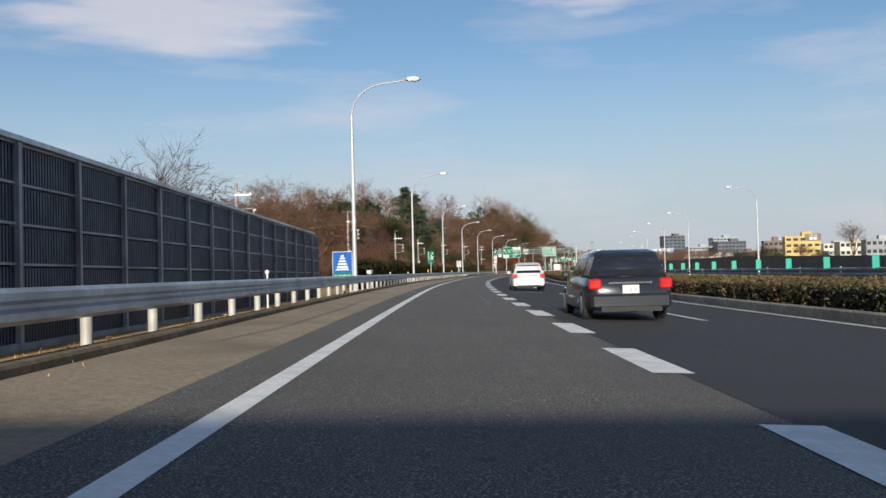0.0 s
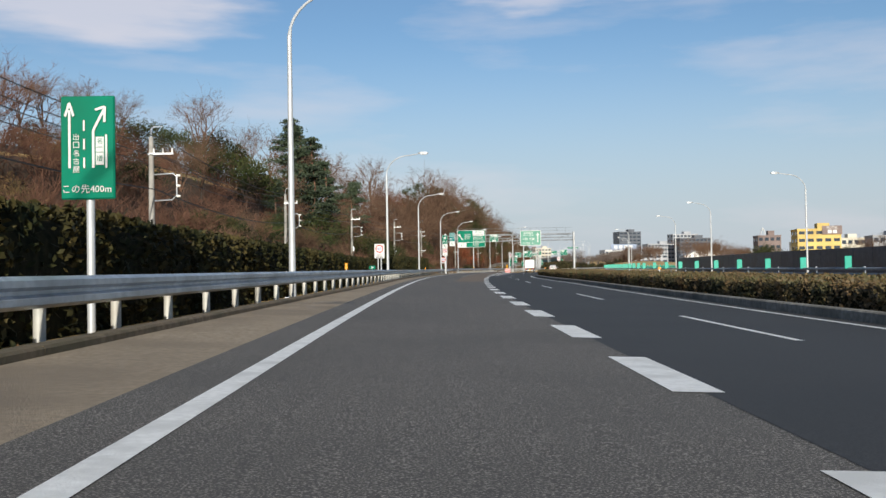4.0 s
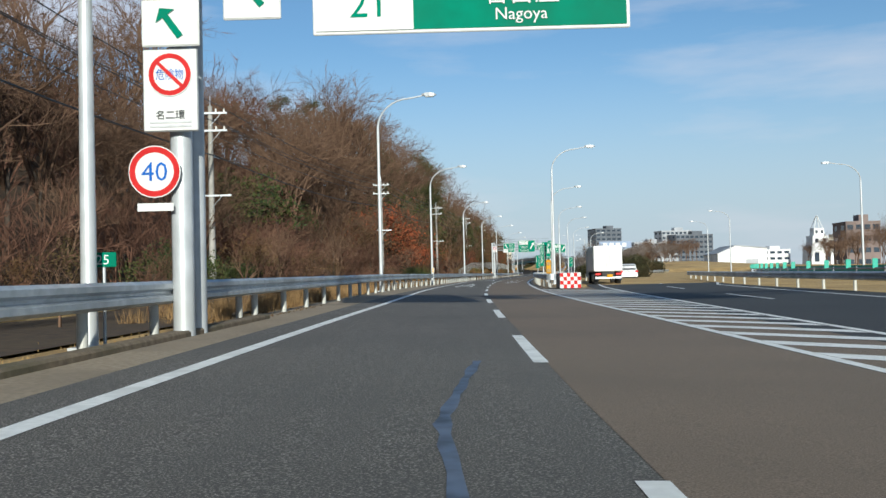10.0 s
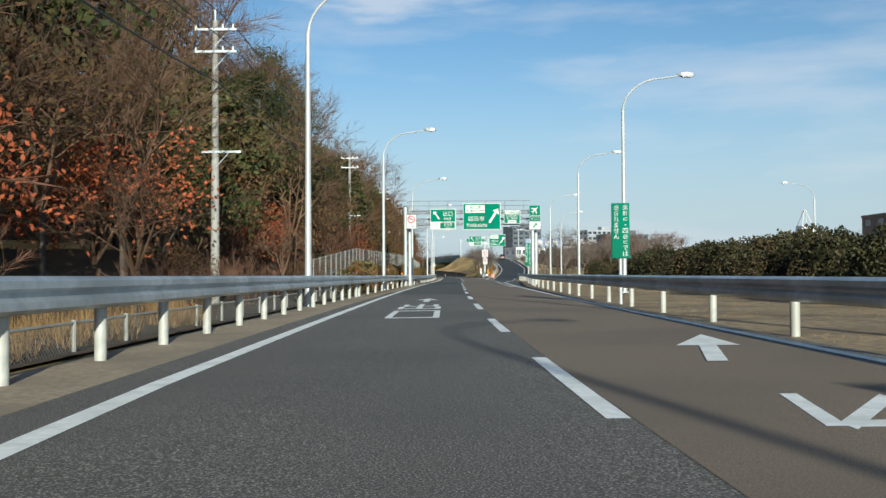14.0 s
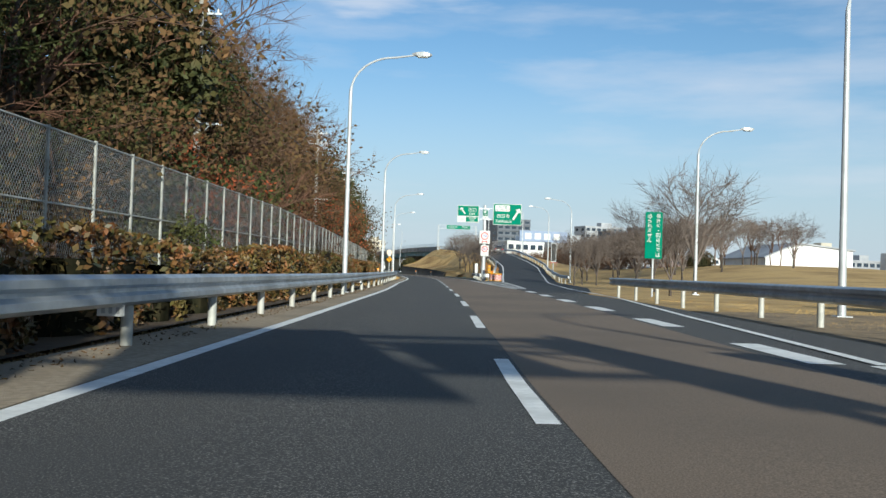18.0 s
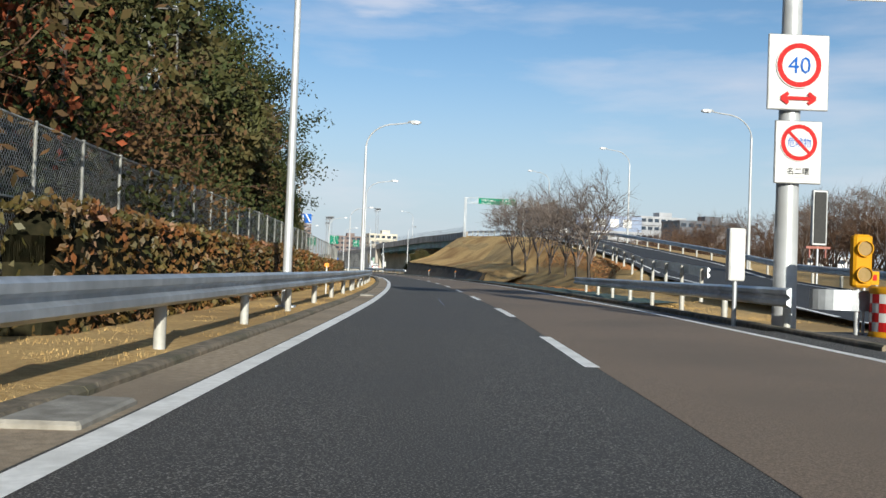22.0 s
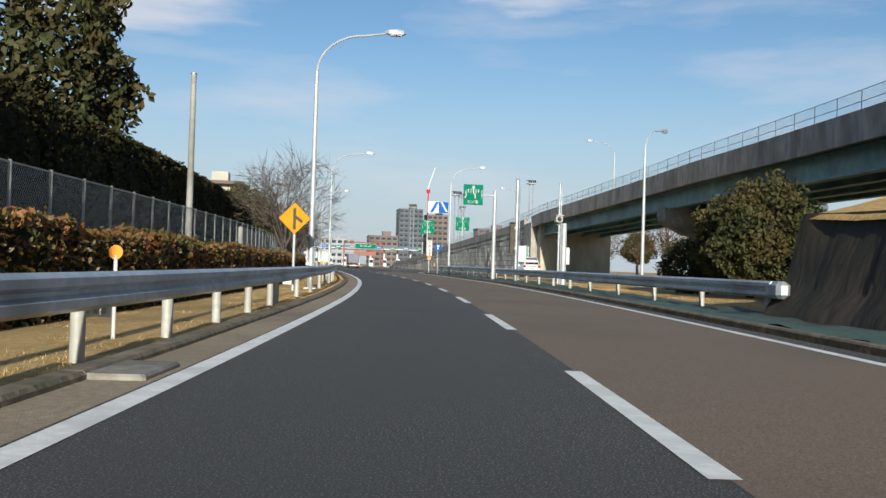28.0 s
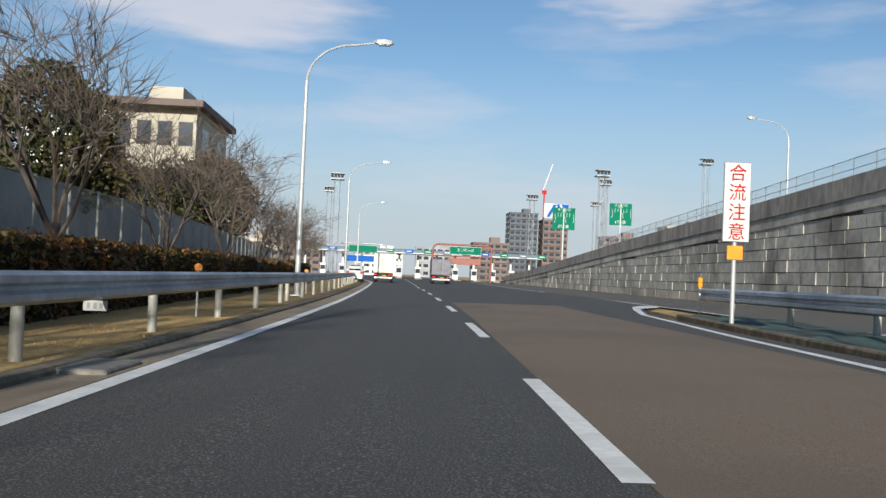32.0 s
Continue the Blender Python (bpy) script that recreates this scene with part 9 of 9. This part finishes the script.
# ---- toll plaza ----
ROOFBLUE = material("plaza_roof_blue", (0.05, 0.1, 0.16), (0.08, 0.14, 0.2), 2, 0.5)
tp = thing("toll_plaza", pose(*at(905, -1, 0), 0, 0, -heading(905)), "wide toll gate canopy with blue fascia and booths", "toll gate", kind="structure")
part("canopy", Build().bevel_box(4, 4, 5.7, 52, 9, 0.9, 0.1), ROOFBLUE, tp)
part("canopy_band", Build().box(4, -0.55, 5.35, 51.6, 0.1, 0.25), WHITE, tp)
for k in range(13):
    x = -20 + 4 * k
    part("column", Build().box(x, 4, 2.6, 0.4, 0.6, 5.4), W_WHITE, tp)
    bo = part("booth", Build().bevel_box(x, 3, 1.35, 1.2, 2.6, 2.5, 0.05), W_WHITE, tp)
    part("window", Build().box(x, 1.68, 1.7, 1.0, 0.06, 0.9), GLASS, bo)
    part("island", Build().bevel_box(x, 0, 0.1, 1.5, 14, 0.3, 0.05), CONCRETE, tp)
    sg = part("lane_sign", Build().box(x + 2, -0.75, 5.75, 1.7, 0.12, 0.75), (GREEN, BLUE, GREEN, ROOFBLUE)[k % 4], tp)
    part("sign_bar", Build().box(x + 2, -0.83, 5.75, 1.1, 0.03, 0.2), WHITE, sg)
for s, d, col, txt in ((868, 9.5, RUST, "名二環 入口"), (885, -8.5, STEEL, "")):
    t_ = thing("arched_gantry", pose(*at(s, d, 0), 0, 0, -heading(s)), "arched pipe gantry with a green entrance board", "gantry", "arched gantries")
    pts = [(-5, 0, 0), (-5, 0, 5.4)] + [(-5 + 0.8 * (1 - math.cos(a)), 0, 5.4 + 0.9 * math.sin(a)) for a in (0.5, 1.0, 1.57)] + [(5 - 0.8 * (1 - math.cos(a)), 0, 5.4 + 0.9 * math.sin(a)) for a in (1.57, 1.0, 0.5)] + [(5, 0, 5.4), (5, 0, 0)]
    part("frame", Build().tube(pts, 0.16, 8), col, t_)
    part("beam", Build().tube([(-5, 0, 4.4), (5, 0, 4.4)], 0.12, 8), col, t_)
    p = board(t_, -2.2, 4.7, 3.2, 6.0, GREEN, -0.25, rim=0.04)
    if txt:
        lettering(p, txt, 0.5, 5.45, 0.5, WHITE, -0.3, 4.6)
    part("led_panel", Build().bevel_box(0.4, -0.2, 3.5, 5.6, 0.3, 1.1, 0.04), RUST if txt else BLUE, t_)

# ---- vehicles ----
TYRE = material("tyre_rubber", (0.015, 0.015, 0.016), (0.025, 0.025, 0.026), 20, 0.8)
RIM = material("alloy_rim", (0.4, 0.41, 0.42), (0.5, 0.51, 0.52), 8, 0.3, 0.8)
TAIL = material("tail_lamp_red", (0.45, 0.01, 0.01), (0.55, 0.02, 0.015), 6, 0.2)
CHROME = material("chrome", (0.7, 0.7, 0.7), (0.75, 0.75, 0.75), 6, 0.12, 1.0)
TINT = material("tinted_glass", (0.012, 0.014, 0.016), (0.02, 0.022, 0.026), 2, 0.06)


def paint(name, c):
    return material(name, c, tuple(v * 1.1 for v in c), 2, 0.28, 0.2, coat=0.8)


def wheel(parent, x, y, r, w):
    t_ = part("wheel", Build().tube([(x - w / 2, y, r), (x - w / 2 + 0.03, y, r), (x + w / 2 - 0.03, y, r), (x + w / 2, y, r)], [r * 0.92, r, r, r * 0.92], 20), TYRE, parent)
    sx = 1 if x > 0 else -1
    part("rim", Build().tube([(x + sx * (w / 2 - 0.02), y, r), (x + sx * (w / 2 + 0.01), y, r)], [r * 0.66, r * 0.6], 16), RIM, t_)
    return t_


def car(m, colour, label, L=4.4, W=1.75, Hh=1.5, shape="wagon"):
    """A car with its tail towards -y."""
    t_ = thing("car", m, label, "car", "cars on the road")
    hb = Hh * 0.62
    body = Build()
    body.smooth = True
    rings = []
    for y, k, z0, z1 in ((-L / 2, 0.86, 0.34, hb * 0.93), (-L / 2 + 0.1, 0.95, 0.26, hb * 0.99), (-L * 0.3, 1, 0.2, hb), (0, 1, 0.18, hb), (L * 0.25, 1, 0.2, hb * 0.97), (L * 0.4, 0.95, 0.22, hb * 0.84), (L / 2 - 0.08, 0.82, 0.3, hb * 0.72), (L / 2, 0.68, 0.36, hb * 0.62)):
        a = W / 2 * k
        r = 0.09
        rings.append([(-a + r, y, z0), (a - r, y, z0), (a, y, z0 + r), (a, y, z1 - 0.2), (a - 0.05, y, z1 - 0.05), (a - 0.14, y, z1), (-a + 0.14, y, z1), (-a + 0.05, y, z1 - 0.05), (-a, y, z1 - 0.2), (-a, y, z0 + r)])
    body.loft(rings)
    part("body", body, colour, t_)
    cab = Build()
    cab.smooth = True
    y0, y1 = (-L / 2 + 0.1, L * 0.24) if shape != "sedan" else (-L * 0.33, L * 0.2)
    t0, t1 = (y0 + 0.42, y1 - 0.75)
    a, c = W / 2 - 0.1, W / 2 - 0.3
    cab.loft([[(-a, y0, hb - 0.06), (a, y0, hb - 0.06), (a, y1, hb - 0.06), (-a, y1, hb - 0.06)], [(-(a + c) / 2, (y0 + t0) / 2 - 0.08, (hb + Hh) / 2), ((a + c) / 2, (y0 + t0) / 2 - 0.08, (hb + Hh) / 2), ((a + c) / 2, (y1 + t1) / 2 + 0.06, (hb + Hh) / 2), (-(a + c) / 2, (y1 + t1) / 2 + 0.06, (hb + Hh) / 2)], [(-c - 0.03, t0 - 0.06, Hh - 0.06), (c + 0.03, t0 - 0.06, Hh - 0.06), (c + 0.03, t1 + 0.08, Hh - 0.06), (-c - 0.03, t1 + 0.08, Hh - 0.06)], [(-c + 0.1, t0 + 0.1, Hh), (c - 0.1, t0 + 0.1, Hh), (c - 0.1, t1 - 0.1, Hh), (-c + 0.1, t1 - 0.1, Hh)]])
    cb_ = part("cabin", cab, colour, t_)
    zm = (hb + Hh) / 2
    part("rear_window", Build().add([(-a + 0.14, y0 + 0.02 - 0.03, hb + 0.02), (a - 0.14, y0 - 0.01, hb + 0.02), (c - 0.02, t0 - 0.14, Hh - 0.12), (-c + 0.02, t0 - 0.14, Hh - 0.12)], [(0, 1, 2, 3)]), TINT, cb_)
    part("windscreen", Build().add([(a - 0.12, y1 + 0.02, hb + 0.02), (-a + 0.12, y1 + 0.02, hb + 0.02), (-c + 0.02, t1 + 0.15, Hh - 0.12), (c - 0.02, t1 + 0.15, Hh - 0.12)], [(0, 1, 2, 3)]), TINT, cb_)
    for sx in (-1, 1):
        for f0, f1 in ((0.08, 0.34), (0.37, 0.64), (0.67, 0.92)):
            yy0, yy1 = y0 + (y1 - y0) * f0, y0 + (y1 - y0) * f1
            zt = Hh - 0.14
            def inset(y, z):
                k = (z - hb) / (Hh - hb)
                lo, hi = y0 + (t0 - y0) * k + 0.08, y1 + (t1 - y1) * k - 0.08
                return (sx * (a + 0.015 + (c - a) * k), min(max(y, lo), hi), z)
            q = [inset(yy0, hb + 0.03), inset(yy1, hb + 0.03), inset(yy1, zt), inset(yy0, zt)]
            part("side_window", Build().add(q, [(0, 1, 2, 3)] if sx > 0 else [(3, 2, 1, 0)]), TINT, cb_)
        part("tail_lamp", Build().bevel_box(sx * (W / 2 - 0.16), -L / 2 + 0.03, hb * 0.84, 0.26, 0.14, 0.22, 0.03), TAIL, t_)
        part("mirror", Build().bevel_box(sx * (W / 2 + 0.06), L * 0.14, hb + 0.06, 0.16, 0.1, 0.13, 0.03), colour, t_)
        part("headlamp", Build().bevel_box(sx * (W / 2 - 0.28), L / 2 - 0.06, hb * 0.66, 0.3, 0.14, 0.14, 0.03), WHITE, t_)
        for y in (-L * 0.31, L * 0.31):
            wheel(t_, sx * (W / 2 - 0.1), y, 0.32, 0.21)
    bp = part("bumper", Build().bevel_box(0, -L / 2 - 0.02, 0.42, W * 0.92, 0.16, 0.3, 0.05), colour, t_)
    part("diffuser", Build().box(0, -L / 2 - 0.04, 0.26, W * 0.7, 0.12, 0.1), BLACK, bp)
    pl = part("number_plate", Build().box(0, -L / 2 - 0.03, hb * 0.72, 0.34, 0.03, 0.17), WHITE, t_)
    for k in range(3):
        part("print_bar", Build().box(-0.09 + 0.09 * k, -L / 2 - 0.05, hb * 0.7, 0.05, 0.01, 0.07), GREY, pl)
    part("trim", Build().box(0, -L / 2 - 0.01, hb * 0.86, W * 0.5, 0.04, 0.04), CHROME, t_)
    return t_


def on_road(s, d, zfun=deck, turn=0.0):
    return pose(*at(s, d, zfun(s, d) + 0.01), 0, 0, -heading(s) - turn)


car(on_road(21.3, 3.72), paint("black_car_paint", (0.02, 0.024, 0.032)), "dark estate car with red tail lamps", 4.7, 1.76, 1.48)
car(on_road(52, 4.0), paint("white_car_paint", (0.72, 0.72, 0.72)), "white hatchback car on the through lane", 4.4, 1.78, 1.52)
car(on_road(95.6, 6.7, main_z), paint("blue_car_paint", (0.01, 0.12, 0.5)), "bright blue hatchback car", 4.0, 1.7, 1.45)
car(on_road(341, 14.6, main_z), bpy.data.materials["white_car_paint"], "white crossover car on the through lane", 4.6, 1.84, 1.62)
# the estate car from the start, copied once more onto the branch road
car(pose(*at(600, 20.2, branch_z(600) + 0.04), 0, 0, -heading(600) - 4), bpy.data.materials["black_car_paint"], "second copy of the dark estate car, on the branch road", 4.7, 1.76, 1.48)


def box_truck(m, box_mat, label, L=8.5, W=2.45, Hh=3.7, cabm=None):
    t_ = thing("truck", m, label, "truck", "trucks on the road")
    bx = part("cargo_box", Build().bevel_box(0, 0, (Hh + 0.95) / 2, W, L, Hh - 0.95, 0.05), box_mat, t_)
    for sx in (-1, 1):
        part("rear_door", Build().bevel_box(sx * W / 4, -L / 2 - 0.02, (Hh + 0.95) / 2, W / 2 - 0.06, 0.05, Hh - 1.2, 0.015), box_mat, bx)
        part("door_bar", Build().tube([(sx * 0.12, -L / 2 - 0.07, 1.2), (sx * 0.12, -L / 2 - 0.07, Hh - 0.3)], 0.02, 6), GALV, bx)
        part("tail_lamp", Build().bevel_box(sx * (W / 2 - 0.3), -L / 2 - 0.05, 0.75, 0.42, 0.08, 0.16, 0.02), TAIL, t_)
        for y in (-L * 0.3, -L * 0.3 + 1.05, L * 0.42):
            wheel(t_, sx * (W / 2 - 0.2), y, 0.46, 0.3)
        part("mudguard", Build().box(sx * (W / 2 - 0.22), -L * 0.3 - 0.65, 0.5, 0.42, 0.03, 0.5), BLACK, t_)
    part("chassis", Build().box(0, 0, 0.75, 0.9, L, 0.3), BLACK, t_)
    part("bumper", Build().box(0, -L / 2 + 0.05, 0.48, W * 0.9, 0.12, 0.14), GALV, t_)
    cb_ = part("cab", Build().bevel_box(0, L / 2 + 1.0, 1.6, W * 0.96, 1.7, 2.3, 0.15), cabm or WHITE, t_)
    part("windscreen", Build().box(0, L / 2 + 1.86, 1.95, W * 0.85, 0.04, 0.8), TINT, cb_)
    pl = part("number_plate", Build().box(0.1, -L / 2 - 0.06, 0.62, 0.4, 0.03, 0.2), YELLOW, t_)
    return t_


TRUCKW = material("truck_box_white", (0.68, 0.68, 0.66), (0.76, 0.76, 0.74), 1.5, 0.45, c3=(0.6, 0.59, 0.56), scale3=0.5)
box_truck(on_road(314.5, 10.1, main_z), TRUCKW, "white box truck seen from behind", 6.0, 2.1, 2.85)
box_truck(on_road(806, -3.0), material("small_truck_white", (0.6, 0.58, 0.5), (0.7, 0.67, 0.58), 2, 0.5), "small white box truck near the toll gate", 4.5, 2.0, 2.9)
box_truck(on_road(818, 3.4), material("small_truck_dark", (0.1, 0.1, 0.13), (0.16, 0.16, 0.19), 2, 0.5), "dark tank truck near the toll gate", 5.0, 2.2, 2.8)
car(on_road(800, -5.6), bpy.data.materials["white_car_paint"], "white car near the toll gate", 3.6, 1.6, 1.7)
car(on_road(722, 15.4, lambda s, d: deck(s, 8)), bpy.data.materials["white_car_paint"], "white van on the merging road", 4.6, 1.75, 1.95)
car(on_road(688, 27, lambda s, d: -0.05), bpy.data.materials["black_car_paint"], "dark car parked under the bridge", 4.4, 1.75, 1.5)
PLANT = material("plant_yellow", (0.75, 0.42, 0.02), (0.82, 0.48, 0.03), 3, 0.5)
for i, (s, d) in enumerate(((335, 62), (346, 64), (356, 66), (366, 68), (376, 71), (388, 74))):
    t_ = thing("work_truck", place(s, d, 0, 80), "yellow road maintenance truck in a yard", "truck", "yellow work trucks")
    part("bed", Build().bevel_box(0, -1.2, 1.5, 2.2, 4.2, 1.5, 0.08), PLANT, t_)
    cb_ = part("cab", Build().bevel_box(0, 2.0, 1.55, 2.2, 1.7, 2.2, 0.12), PLANT, t_)
    part("windscreen", Build().box(0, 2.87, 2.0, 1.9, 0.04, 0.8), TINT, cb_)
    part("boom", Build().tube([(0, 1, 2.6), (0.2, -2.5, 3.0 + 0.4 * (i % 2))], 0.16, 6), PLANT, t_)
    for sx in (-1, 1):
        for y in (-2.2, 1.9):
            wheel(t_, sx * 0.95, y, 0.45, 0.28)
